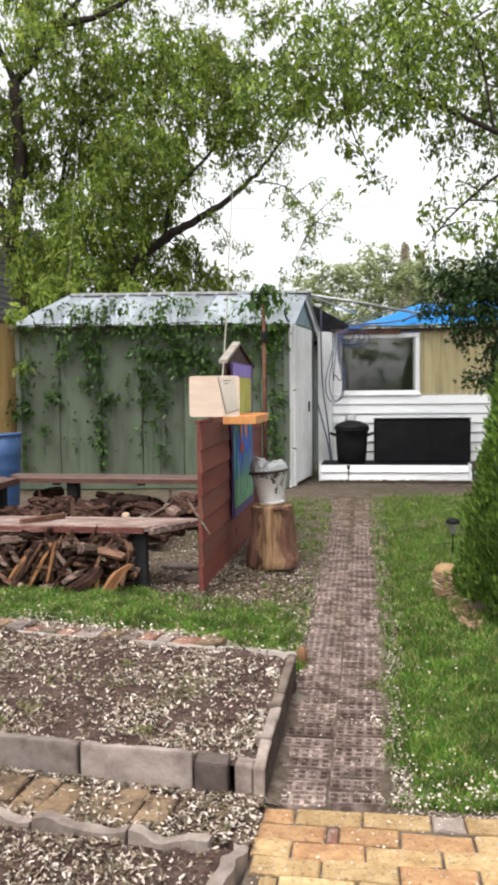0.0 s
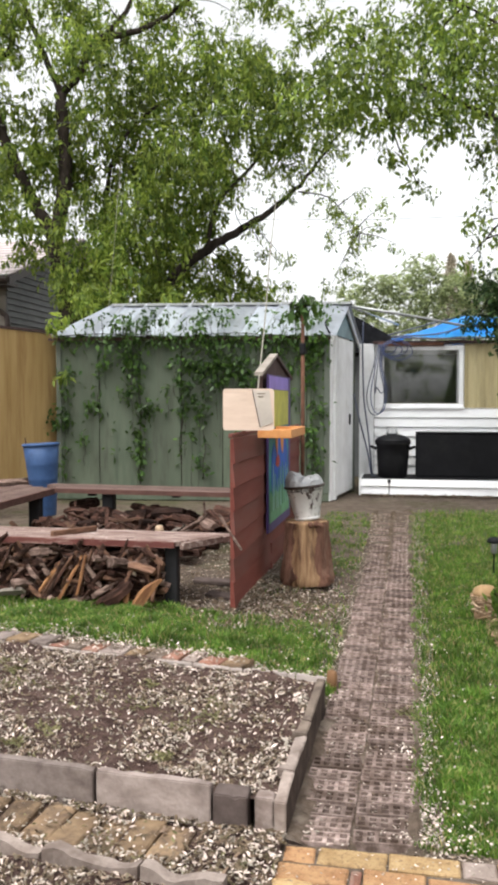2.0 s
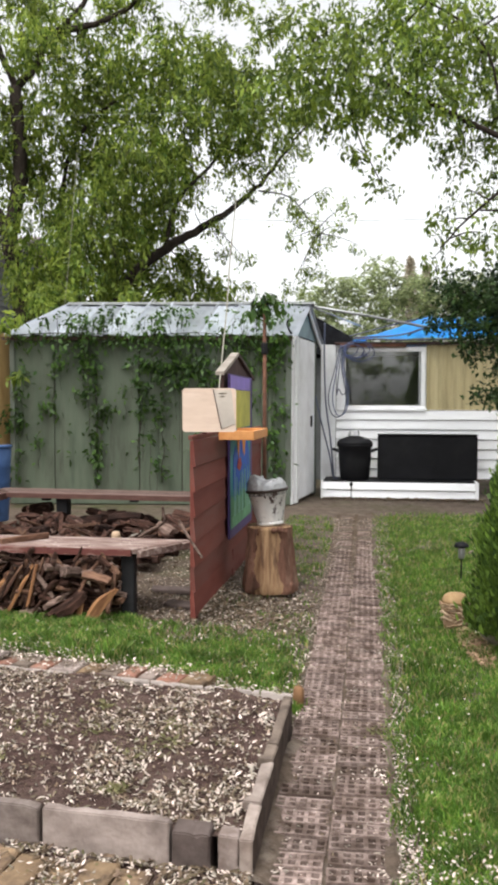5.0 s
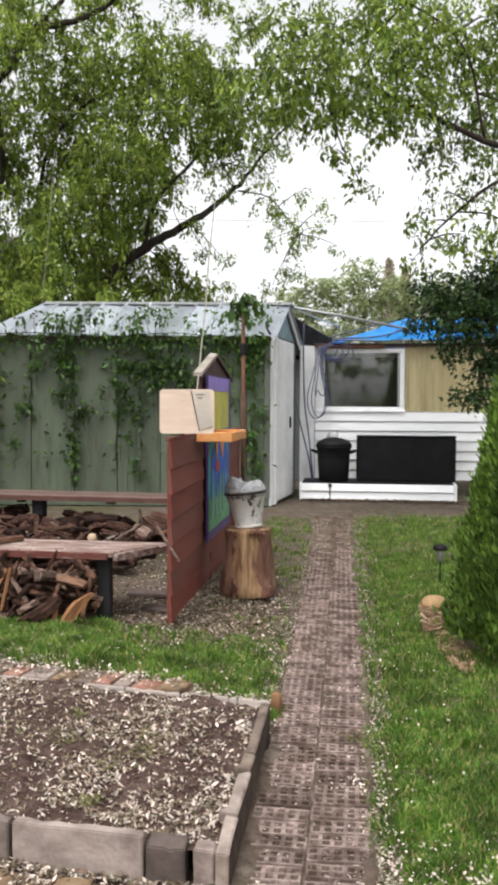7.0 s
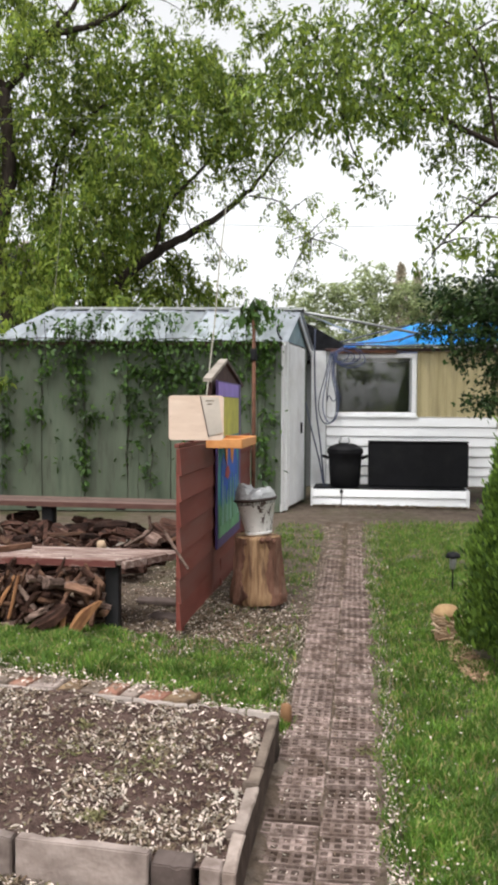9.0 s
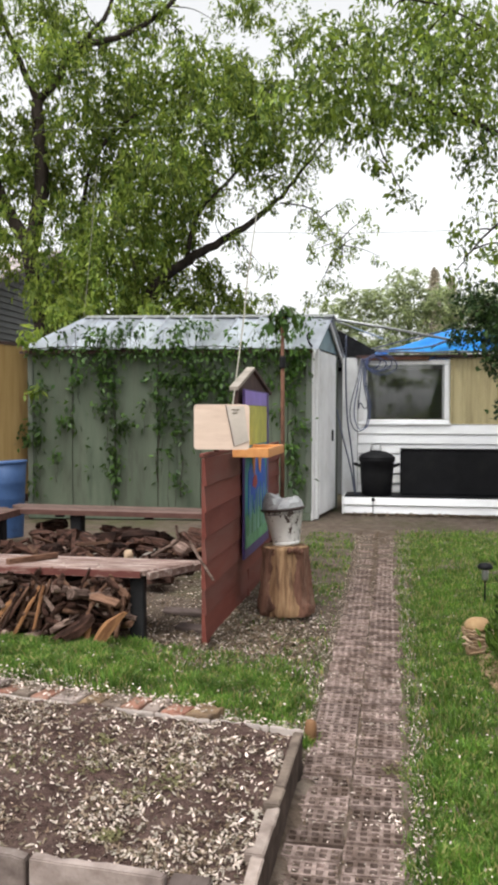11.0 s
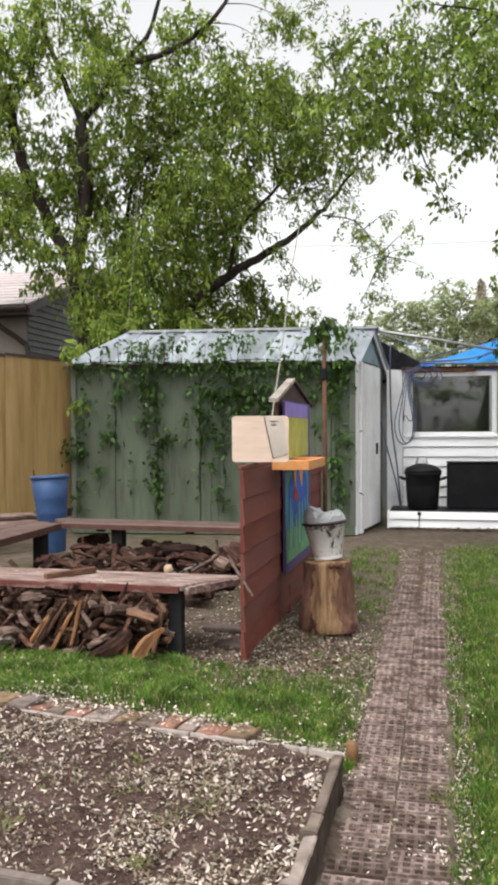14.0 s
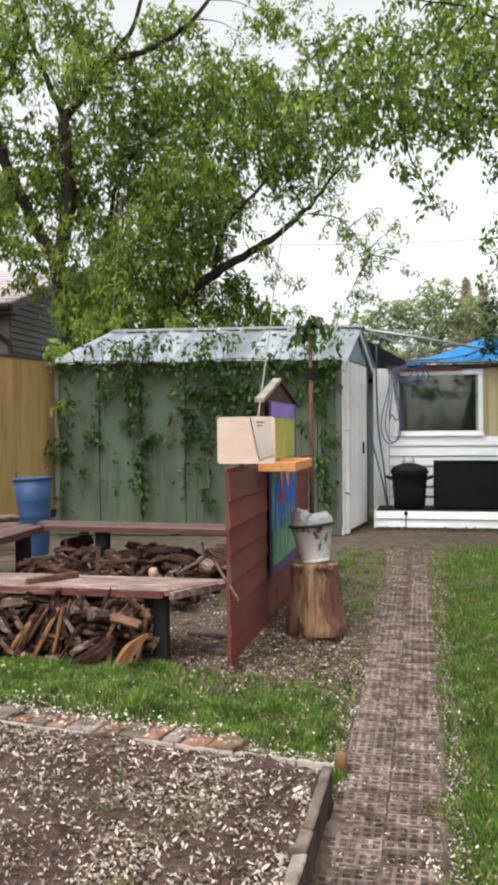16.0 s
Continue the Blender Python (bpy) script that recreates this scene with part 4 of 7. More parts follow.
# ribbed tan panel beside the window
bm = bmesh.new()
cols, prev = 120, None
rx0, rx1 = wx1 + 0.01, tx1
for i in range(cols + 1):
    xx = rx0 + (rx1 - rx0) * i / cols
    yy = 0.046 - (0.02 if i % 4 in (0, 1) else 0.0)
    cur = [bm.verts.new((xx, yy, z)) for z in (wz0 + 0.005, wz1 + 0.03)]
    if prev:
        bm.faces.new((prev[0], cur[0], cur[1], prev[1]))
    prev = cur
part("ribbed_panel", bm, M["tan_panel"], trailer, "tan ribbed metal panel")
part("seam_strip", box(rx0 + 0.52, rx0 + 0.55, 0.02, 0.03, wz0 + 0.01, wz1 + 0.02), M["tan_panel"], trailer)
part("roof_rail", box(tx0 - 0.03, tx1, -0.03, 0.1, wz1 + 0.035, wz1 + 0.075, 0.006), M["dark_brown"], trailer)
part("roof_rail", box(tx0 + 0.05, -1.0, -0.06, -0.032, wz1 - 0.005, wz1 + 0.05, 0.006), M["rust"], trailer)
part("end_panel", prism([(-2.28, -0.1, 0.2), (-2.26, 0.1, 0.2), (-2.06, 0.04, 0.2), (-2.06, 0.02, 0.2)], (0, 0, 2.08)), M["white_paint"], trailer, "flat off-white end panel")

# blue tarp over the roof
bm = bmesh.new()
nu, nv = 40, 16
grid = []
for j in range(nv + 1):
    row = []
    for i in range(nu + 1):
        u, v = i / nu, j / nv
        xx = -0.2 + 4.6 * u
        rise = 0.42 * math.sin(min(1, v * 1.15) * 1.57) * min(1, u * 4.2)
        sag = 0.05 * abs(noise.noise((u * 14, v * 6, 8))) + 0.035 * math.sin(u * 31) * (1 - v) + 0.03 * noise.noise((u * 9, v * 5, 3))
        row.append(bm.verts.new((xx, TY - 0.1 + 1.7 * v, 2.36 + rise + sag * (0.3 + v))))
    grid.append(row)
for j in range(nv):
    for i in range(nu):
        bm.faces.new((grid[j][i], grid[j][i + 1], grid[j + 1][i + 1], grid[j + 1][i]))
bmesh.ops.solidify(bm, geom=bm.faces[:], thickness=0.004)
tarp = put("tarp", bm, M["tarp"], smooth=True)
tagged(tarp, "bright blue plastic tarp stretched over the trailer roof", "tarp")
# dark cords on the tarp: its ropes, and a fold's shade put into one
for pts in ([(-0.25, 12.86, 2.4), (0.35, 12.95, 2.56), (0.95, 13.2, 2.72)], [(-0.18, 12.86, 2.38), (0.4, 12.88, 2.4), (0.75, 12.88, 2.47), (1.1, 13.1, 2.62)], [(0.62, 12.86, 2.4), (0.8, 12.95, 2.5), (1.2, 13.1, 2.55), (1.6, 13.2, 2.66)], [(-0.2, 12.85, 2.36), (0.7, 12.84, 2.335), (1.7, 12.84, 2.35)]):
    tagged(put("tarp_rope", tube(smooth_line(pts, 6), 0.012, 0.012, 5), M["hose"]), "dark cord across the blue tarp for its ropes and a shaded fold", "rope", "ropes over the tarp")

# planter in front of the trailer
planter = thing("planter_box", (0.49, 12.2, 0), 0, "low white planter clad in lap siding", "planter")
pw = 1.11
for i in range(2):
    z = 0.012 + i * 0.118
    part("siding_board", prism([(-pw, -0.022, z + 0.01), (-pw, -0.01, z), (-pw, 0.03, z), (-pw, 0.03, z + 0.11), (-pw, 0.014, z + 0.11)], (2 * pw, 0, 0)), M["siding"], planter)
part("corner_post", box(pw - 0.04, pw + 0.012, -0.022, 0.03, 0.0, 0.25, 0.004), M["siding"], planter)
part("corner_post", box(-pw - 0.012, -pw + 0.02, -0.022, 0.03, 0.0, 0.25, 0.004), M["siding"], planter)
part("end_board", box(pw - 0.02, pw + 0.01, 0.032, 0.8, 0.0, 0.248), M["siding"], planter)
part("end_board", box(-pw - 0.01, -pw + 0.02, 0.032, 0.8, 0.0, 0.248), M["siding"], planter)
part("top_liner", box(-pw + 0.02, pw - 0.02, 0.032, 0.79, 0.15, 0.252), M["black_plastic"], planter, "black plastic liner")
part("tap", lathe([(0.012, 0.0), (0.025, 0.01), (0.025, 0.04), (0.01, 0.05)], 10), M["black_plastic"], planter).location = (-0.68, -0.03, 0.19)
part("drip_hose", tube([(-0.68, -0.03, 0.2), (-0.682, -0.034, 0.1), (-0.68, -0.03, 0.0)], 0.006, 0.006, 5), M["black_plastic"], planter)

chest = thing("storage_panel", (0.91, 12.62, 0.252), 0, "large black plastic panel standing on the planter", "panel")
bm = box(-0.725, 0.725, -0.05, 0.2, 0.0, 0.66)
bmesh.ops.bevel(bm, geom=bm.edges[:], offset=0.02, segments=3, affect="EDGES")
part("shell", bm, M["black_plastic"], chest)
bm = box(-0.73, 0.73, -0.058, 0.205, 0.655, 0.675, 0.006)
part("lid", bm, M["black_plastic"], chest)

pot = thing("black_pot", (-0.15, 12.5, 0.252), 0, "large black lidded pot with side grips on the planter", "pot")
part("body", lathe([(0.2, 0.0), (0.215, 0.02), (0.235, 0.3), (0.245, 0.48), (0.265, 0.5), (0.265, 0.53), (0.24, 0.535)], 32), M["black_plastic"], pot, smooth=True)
part("lid", lathe([(0.268, 0.532), (0.262, 0.555), (0.22, 0.595), (0.13, 0.632), (0.05, 0.645), (0.0, 0.646)], 32), M["black_plastic"], pot, smooth=True)
part("grip", tube(smooth_line([(0.24, -0.06, 0.42), (0.31, -0.05, 0.45), (0.31, 0.05, 0.45), (0.24, 0.06, 0.42)], 4), 0.02, 0.02, 7), M["black_plastic"], pot)
part("grip", tube(smooth_line([(-0.24, -0.06, 0.42), (-0.31, -0.05, 0.45), (-0.31, 0.05, 0.45), (-0.24, 0.06, 0.42)], 4), 0.02, 0.02, 7), M["black_plastic"], pot)
sack = lathe([(0.08, 0.0), (0.1, 0.02), (0.085, 0.06), (0.07, 0.1), (0.03, 0.1)], 11, wobble=0.7)
tagged(put("crumpled_bag", sack, M["foil"]), "crumpled pale plastic bag lying on the pot lid", "bag").location = (-0.14, 12.48, 0.888)

# hoses hung at the trailer corner
HOSES = "hoses at the trailer"
for i in range(3):
    low, l, r = 1.17 + 0.02 * i + 0.3 * (i == 2), -0.56 + 0.06 * i, -0.3 + 0.03 * i
    pts = smooth_line([(-0.39 + 0.02 * i, 12.93, 2.27), (-0.46 + 0.03 * i, 12.9, 1.95), (l, 12.86, 1.52), (l + 0.03, 12.85, low + 0.09), (0.5 * (l + r), 12.85, low), (r - 0.02, 12.85, low + 0.1), (r, 12.86, 1.55), (-0.37 + 0.02 * i, 12.9, 1.95), (-0.33 + 0.02 * i, 12.93, 2.27)], 6)
    tagged(put("hanging_hose", tube(pts, 0.008, 0.008, 6), M["hose_blue" if i % 2 else "hose"], smooth=True), "thin garden hose hung in loops at the trailer corner", "hose", HOSES)
for i in range(4):
    a = 0.12 + 0.03 * i
    c = (-0.24 + 0.05 * i, 12.88 - 0.012 * i, 2.2 - 0.03 * (i % 2))
    pts = [(c[0] + a * math.cos(t) * (1 + 0.08 * math.sin(3 * t + i)), c[1], c[2] + a * 0.72 * math.sin(t)) for t in np.linspace(0.2, 6.5, 30)]
    tagged(put("hose_coil", tube(pts, 0.0065, 0.0065, 6), M["hose_blue"], smooth=True), "coiled bluish hose under the trailer eave", "hose", HOSES)
for pts in ([(-0.62, 12.78, 2.6), (-0.625, 12.78, 2.1), (-0.6, 12.76, 1.42), (-0.53, 12.72, 0.9), (-0.46, 12.6, 0.28)], [(-0.75, 12.7, 1.5), (-0.66, 12.68, 1.1), (-0.53, 12.64, 0.6), (-0.47, 12.58, 0.28), (-0.4, 12.52, 0.27)]):
    tagged(put("hanging_hose", tube(smooth_line(pts, 7), 0.012, 0.012, 6), M["hose"], smooth=True), "dark hose hanging down to the planter", "hose", HOSES)

pipe = tube([(-0.8, 12.2, 2.79), (0.05, 12.45, 2.66), (0.95, 12.72, 2.5)], 0.022, 0.02, 8)
tagged(put("steel_pipe", pipe, M["steel"], smooth=True), "long grey pipe from the shed ridge to the trailer", "pipe")
pipe = tube([(-0.79, 12.28, 2.785), (-0.1, 13.6, 2.62)], 0.014, 0.014, 8)
tagged(put("steel_pipe", pipe, M["steel"], smooth=True), "thin grey pipe beside the shed ridge", "pipe")

# dark outbuilding behind
hut = thing("outbuilding", (-0.9, 15.0, 0), 0, "dark outbuilding with a black pitched roof behind the shed", "outbuilding")
part("wall", box(-1.4, 1.2, 0.3, 2.4, 0, 2.2), M["house_wall"], hut)
part("roof", prism([(-1.6, 0.0, 2.2), (1.1, 0.0, 2.28), (0.0, 0.0, 2.9), (-0.6, 0.0, 2.9)], (0, 2.6, 0)), M["roof_black"], hut)

# ---- tan plywood fence and neighbouring house ----
tan = thing("plywood_fence", (-4.86, 11.1, 0), 0, "tan plywood fence panels beside the shed", "fence", kind="structure")
fd = Vector((-0.56, -1.39, 0)).normalized()
for i in range(5):
    a, b = fd * (i * 1.22 + 0.004), fd * ((i + 1) * 1.22 - 0.004)
    thick = Vector((0.93, -0.37, 0)) * 0.012
    part("panel", prism([a + UP * 0.33, b + UP * 0.34, b + UP * 2.36, a + UP * 2.34], thick), M["tan_ply"], tan)
    part("cap", prism([a + UP * 2.345, b + UP * 2.365, b + UP * 2.4, a + UP * 2.38], thick * 2.2), M["dark_brown"], tan)
    part("bottom_rail", prism([a + UP * 0.22, b + UP * 0.22, b + UP * 0.325, a + UP * 0.325], thick * 2.0), M["dark_brown"], tan)
    part("kick_board", prism([a + UP * 0.02, b + UP * 0.02, b + UP * 0.21, a + UP * 0.21], thick * 1.6), M["grey_wood"], tan)

house = thing("neighbour_house", (-9.3, 16.2, 0), 0, "neighbouring house with a grey gable wall and pale roof", "house")
pitch, hw = 0.352, 0.85
part("front_wall", box(-6.0, hw - 0.028, 0.552, 0.7, 0, 3.9), M["house_front"], house)
part("gable_wall", prism([(hw - 0.03, 0.71, 0), (hw - 0.03, 7.9, 0), (hw - 0.03, 7.9, 3.95), (hw - 0.03, 4.25, 5.3), (hw - 0.03, 0.71, 4.05)], (-0.12, 0, 0)), M["house_wall"], house)
for i in range(38):
    z = 0.1 + 0.135 * i
    y0 = max(0.55, 0.2 + (z + 0.14 - 3.87) / pitch)
    y1 = 8.4 - y0
    if y1 - y0 < 0.3:
        break
    part("siding_board", prism([(hw + 0.022, y0, z), (hw - 0.025, y0, z), (hw - 0.025, y0, z + 0.13), (hw - 0.012, y0, z + 0.13)], (0, y1 - y0, 0)), M["house_wall"], house)
for k in range(12):
    a, b = k * 0.36, (k + 1) * 0.36 - 0.006
    part("shingle_course", prism([(-6.5, a, 3.97 + a * pitch + 0.022), (1.15, a, 3.97 + a * pitch + 0.022), (1.15, b, 3.97 + b * pitch + 0.004), (-6.5, b, 3.97 + b * pitch + 0.004)], (0, 0, 0.02)), M["roof_pink"], house, "pale pinkish shingles")
part("roof", prism([(-6.5, 0.0, 3.9), (-6.5, 4.3, 3.9 + 4.3 * pitch), (-6.5, 8.6, 3.9), (-6.5, 8.6, 3.97), (-6.5, 4.3, 3.97 + 4.3 * pitch), (-6.5, 0.0, 3.97)], (7.65, 0, 0)), M["roof_pink"], house)
part("soffit", box(-6.4, 1.1, 0.06, 0.54, 3.8, 3.87), M["gutter"], house)
part("gutter", tube([(-6.5, -0.05, 3.93), (1.14, -0.05, 3.92)], 0.065, 0.065, 8), M["gutter"], house, "dark brown gutter")
part("drip_edge", prism([(-6.5, -0.12, 3.985), (-6.5, 0.0, 3.985), (-6.5, 0.0, 4.0), (-6.5, -0.12, 3.997)], (7.65, 0, 0)), M["white_paint"], house, "pale metal drip edge")
for s in (0, 1):
    ya, yb = (0.0, 4.3) if s == 0 else (8.6, 4.3)
    part("fascia", prism([(1.155, ya, 3.8), (1.155, yb, 3.8 + 4.3 * pitch), (1.155, yb, 3.965 + 4.3 * pitch), (1.155, ya, 3.965)], (0.03, 0, 0)), M["gutter"], house)
part("downpipe", tube(smooth_line([(0.32, -0.02, 3.86), (0.4, 0.15, 3.6), (0.78, 0.42, 3.28), (0.9, 0.47, 3.0), (0.9, 0.47, 1.5), (0.9, 0.47, 0.1)], 4), 0.06, 0.06, 8), M["gutter"], house)

# plain boundary fences added unseen, closing the garden against low sky light
for name, x0, x1, y0, y1 in (("wall_south", -9.0, 9.0, -6.9, -6.8), ("wall_east", 6.4, 6.5, -6.4, 9.0), ("wall_west", -8.2, -8.1, -6.4, 8.0)):
    tagged(put(name, box(x0, x1, y0, y1, 0.0, 1.0 if name == "wall_south" else 1.8), M["grey_wood"]), "plain weathered board fence added unseen to block low sky light", "fence", kind="structure")


# ---- red fence with the painted house panel ----
FX = -0.93
fence = thing("red_fence", (FX, 4.6, 0), 0, "red painted lap board fence with a dark house gable", "fence")
f_len = 3.25
for i in range(7):
    z = 0.122 + i * 0.15
    for y0, y1, out in ((-0.03, 1.075, 0.0), (1.085, f_len, -0.024)):
        # each board hangs over the one below, its lower edge standing proud
        bm = prism([(-0.012, y0, z - 0.004), (0.006, y0, z - 0.014), (0.016, y0, z - 0.014), (0.002, y0, z + 0.146), (-0.012, y0, z + 0.146)], (0, y1 - y0, 0))
        bmesh.ops.bevel(bm, geom=[e for e in bm.edges if e.calc_length() > 0.9], offset=0.003, segments=1, affect="EDGES")
        bmesh.ops.subdivide_edges(bm, edges=[e for e in bm.edges if e.calc_length() > 0.9], cuts=14, use_grid_fill=True)
        for v in bm.verts:
            v.co.z += 0.004 * noise.noise((v.co.y * 1.7, i * 3.0, y0))
            v.co.x += 0.003 * noise.noise((v.co.y * 2.3, i * 5.0, y0 + 4))
        ob = part("board", bm, M["red_paint"], fence)
        ob.location = (out + R.uniform(-0.002, 0.002), R.uniform(-0.008, 0.004), 0)
for yy in (0.12, 1.55, f_len - 0.1):
    part("post", box(-0.05, -0.014, yy, yy + 0.09, 0.02, 1.16, 0.005), M["red_paint"], fence)
part("top_rail", box(-0.03, -0.001, -0.02, 1.07, 1.17, 1.196, 0.004), M["red_paint"], fence)
part("foot_board", box(-0.05, -0.02, 1.09, f_len, 0.02, 0.12, 0.004), M["red_paint"], fence)
# house shaped top
gy0, gy1, gm = 0.93, 2.5, 1.62
part("gable_wall", prism([(-0.03, gy0 + 0.12, 1.212), (-0.03, gy1 - 0.12, 1.212), (-0.03, gy1 - 0.12, 1.6), (-0.03, gm, 1.75), (-0.03, gy0 + 0.12, 1.6)], (0.028, 0, 0)), M["dark_brown"], fence, "dark brown house shaped board")
part("roof_board", prism([(-0.04, gy0, 1.585), (-0.04, gm, 1.755), (-0.04, gm, 1.78), (-0.04, gy0, 1.61)], (0.06, 0, 0)), M["grey_wood"], fence, "pale weathered roof board")
part("roof_board", prism([(-0.04, gm, 1.755), (-0.04, gy1, 1.585), (-0.04, gy1, 1.61), (-0.04, gm, 1.78)], (0.06, 0, 0)), M["dark_brown"], fence)

mural = thing("painted_panel", (FX + 0.024, 5.68, 0), 0, "colourful painted panel hung on the red fence", "mural")
pl = 1.12


def flat(name, outline, layer, m, label=""):
    return part(name, prism([(0.012 + 0.004 * layer, y, z) for y, z in outline], (0.003, 0, 0)), m, mural, label)


part("backing", box(0.0, 0.011, 0.0, pl, 0.4, 1.6, 0.003), M["p_violet"], mural, "dark violet backing board")
for a, fw in ((0.0, 0.018), (pl - 0.1, 0.1)):
    part("frame_strip", box(0.0125, 0.016, a, a + fw, 0.4, 1.6), M["p_violet"], mural)
part("frame_strip", box(0.0125, 0.016, 0.02, pl - 0.102, 0.4, 0.47), M["p_violet"], mural)
flat("sky_band", [(0.022, 1.49), (pl - 0.105, 1.49), (pl - 0.105, 1.59), (0.022, 1.59)], 0, M["p_purple"], "purple painted band")
flat("lime_field", [(0.022, 1.2), (pl - 0.105, 1.2), (pl - 0.105, 1.486), (0.022, 1.486)], 0, M["p_lime"], "lime yellow painted field")
flat("teal_field", [(0.022, 0.47), (pl - 0.105, 0.47), (pl - 0.105, 1.197), (0.022, 1.197)], 0, M["p_teal"], "teal painted field")
top = [(0.14 + i * 0.09, 1.0 + 0.05 * math.sin(i * 1.9) + 0.03 * i * (10 - i) / 10) for i in range(10)]
flat("blue_shape", [(0.14, 0.72), (0.24, 0.66), (0.34, 0.76), (0.45, 0.64), (0.56, 0.74), (0.68, 0.62), (0.8, 0.72), (0.95, 0.66)] + top[::-1], 1, M["p_blue"], "deep blue painted shape")
flat("orange_shape", [(0.26, 1.19), (0.33, 1.02), (0.38, 0.96), (0.42, 1.1), (0.52, 1.14), (0.6, 1.0), (0.66, 0.97), (0.74, 1.14), (0.84, 1.19)], 2, M["p_orange"], "orange painted drips")
flat("red_spot", [(0.3, 0.9), (0.42, 0.87), (0.52, 0.91), (0.46, 0.97), (0.34, 0.96)], 2, M["p_red"], "red painted spot")
for i in range(15):
    y0 = 0.05 + i * 0.063 + R.uniform(-0.02, 0.02)
    h, wd, tip = R.uniform(0.7, 0.92), R.uniform(0.016, 0.045), R.uniform(-0.03, 0.03)
    flat("reed", [(y0, 0.56), (y0 + wd, 0.56), (y0 + wd * 0.8 + tip * 0.6, h * 0.9), (y0 + wd * 0.5 + tip, h)], 3 + i % 2, M["p_mint"] if i % 3 else M["p_green"], "painted green reed")
flat("green_field", [(0.022, 0.475), (pl - 0.105, 0.475), (pl - 0.105, 0.62), (0.9, 0.7), (0.78, 0.64), (0.62, 0.72), (0.5, 0.66), (0.3, 0.7), (0.2, 0.65), (0.022, 0.72)], 2, M["p_green"])

tray = thing("feeder_tray", (-0.92, 5.29, 1.13), 0, "orange wooden feeder tray fixed across the painted panel", "bird feeder")
part("bottom", box(0.03, 0.24, 0.0, 0.72, 0.012, 0.03), M["orange_wood"], tray)
part("front_rail", box(0.02, 0.26, -0.018, 0.0, 0.01, 0.074, 0.004), M["orange_wood"], tray)
part("side_rail", box(0.242, 0.26, 0.002, 0.72, 0.01, 0.072, 0.004), M["orange_wood"], tray)
part("back_rail", box(0.02, 0.26, 0.722, 0.738, 0.01, 0.072, 0.004), M["orange_wood"], tray)

board = thing("plywood_square", (-1.03, 4.74, 1.212), 8, "pale plywood square with rounded corners above the fence", "board")
w, h, r = 0.33, 0.268, 0.02
out = []
for cx, cz, a0 in ((w - r, h - r, 0), (r, h - r, 90), (r, r, 180), (w - r, r, 270)):
    out += [(cx + r * math.cos(radians(a0 + k * 22.5)), 0, cz + r * math.sin(radians(a0 + k * 22.5))) for k in range(5)]
part("sheet", prism(out, (0, 0.018, 0)), M["ply"], board)
part("plate", prism([(0.19, -0.005, h - 0.006), (0.3, -0.005, h - 0.01), (0.325, -0.005, 0.05), (0.24, -0.005, 0.02)], (0, 0.003, 0)), M["grey_plate"], board, "greyish plate with worn writing")
for k in range(2):
    part("writing_bar", box(0.222 + 0.006 * k, 0.272 - 0.012 * k, -0.0075, -0.006, h - 0.034 - 0.02 * k, h - 0.029 - 0.02 * k), M["litter"], board)
part("plate_edge", prism([(0.186, -0.0058, h - 0.005), (0.192, -0.0058, h - 0.005), (0.243, -0.0058, 0.02), (0.237, -0.0058, 0.02)], (0, 0.004, 0)), M["dark_brown"], board)
part("batten", box(0.12, 0.15, 0.02, 0.04, -0.014, 0.15), M["red_paint"], board)

pole = thing("rusty_pole", (-0.9, 7.72, 0.0), 0, "rusty metal pole with dry plant sprigs at its tip", "pole")
part("rod", tube([(0, 0, 0), (0.004, 0, 1.2), (0.0, 0, 2.28)], 0.022, 0.017, 8), M["rust"], pole, smooth=True)
part("collar", lathe([(0.028, 0.0), (0.032, 0.01), (0.032, 0.1), (0.026, 0.11)], 10), M["black_plastic"], pole).location = (0, 0, 1.85)
part("knob", lathe([(0.0, 0.0), (0.025, 0.015), (0.032, 0.04), (0.02, 0.07), (0.0, 0.075)], 12), M["log_fresh"], pole, smooth=True).location = (0.0, 0, 2.25)

# ---- chopping stump and pail ----
stump = thing("chopping_stump", (-0.612, 5.7, 0.04), 0, "upright split log stump with worn bark", "stump")
STUMP = [(0.172, 0.0), (0.18, 0.03), (0.174, 0.1), (0.163, 0.2), (0.154, 0.3), (0.149, 0.4), (0.15, 0.47)]


def stump_radius(a, z):
    """Lobed outline that flares to the foot, most on one side."""
    r = np.interp(z, [p[1] for p in STUMP], [p[0] for p in STUMP])
    lobes = 0.06 * math.sin(a * 3 + 0.6 + z) + 0.04 * math.sin(a * 7 + z * 3) + 0.02 * math.sin(a * 15 - z * 5) + 0.045 * noise.noise((math.cos(a) * 6, math.sin(a) * 6, z * 1.5)) + 0.025 * noise.noise((math.cos(a) * 16, math.sin(a) * 16, z * 3)) + 0.03 * noise.noise((a * 3, z * 9, 1))
    foot = 0.16 * max(0, math.cos(a + 0.5)) ** 6 * max(0, 1 - z / 0.12)
    return r * (1 + lobes + foot)


def shell(angles, heights, radius):
    bm = bmesh.new()
    rows = [[bm.verts.new((radius(a, z) * math.cos(a), radius(a, z) * math.sin(a), z)) for a in angles] for z in heights]
    for p, q in zip(rows, rows[1:]):
        for i in range(len(p) - 1):
            bm.faces.new((p[i], p[i + 1], q[i + 1], q[i]))
    return bm, rows


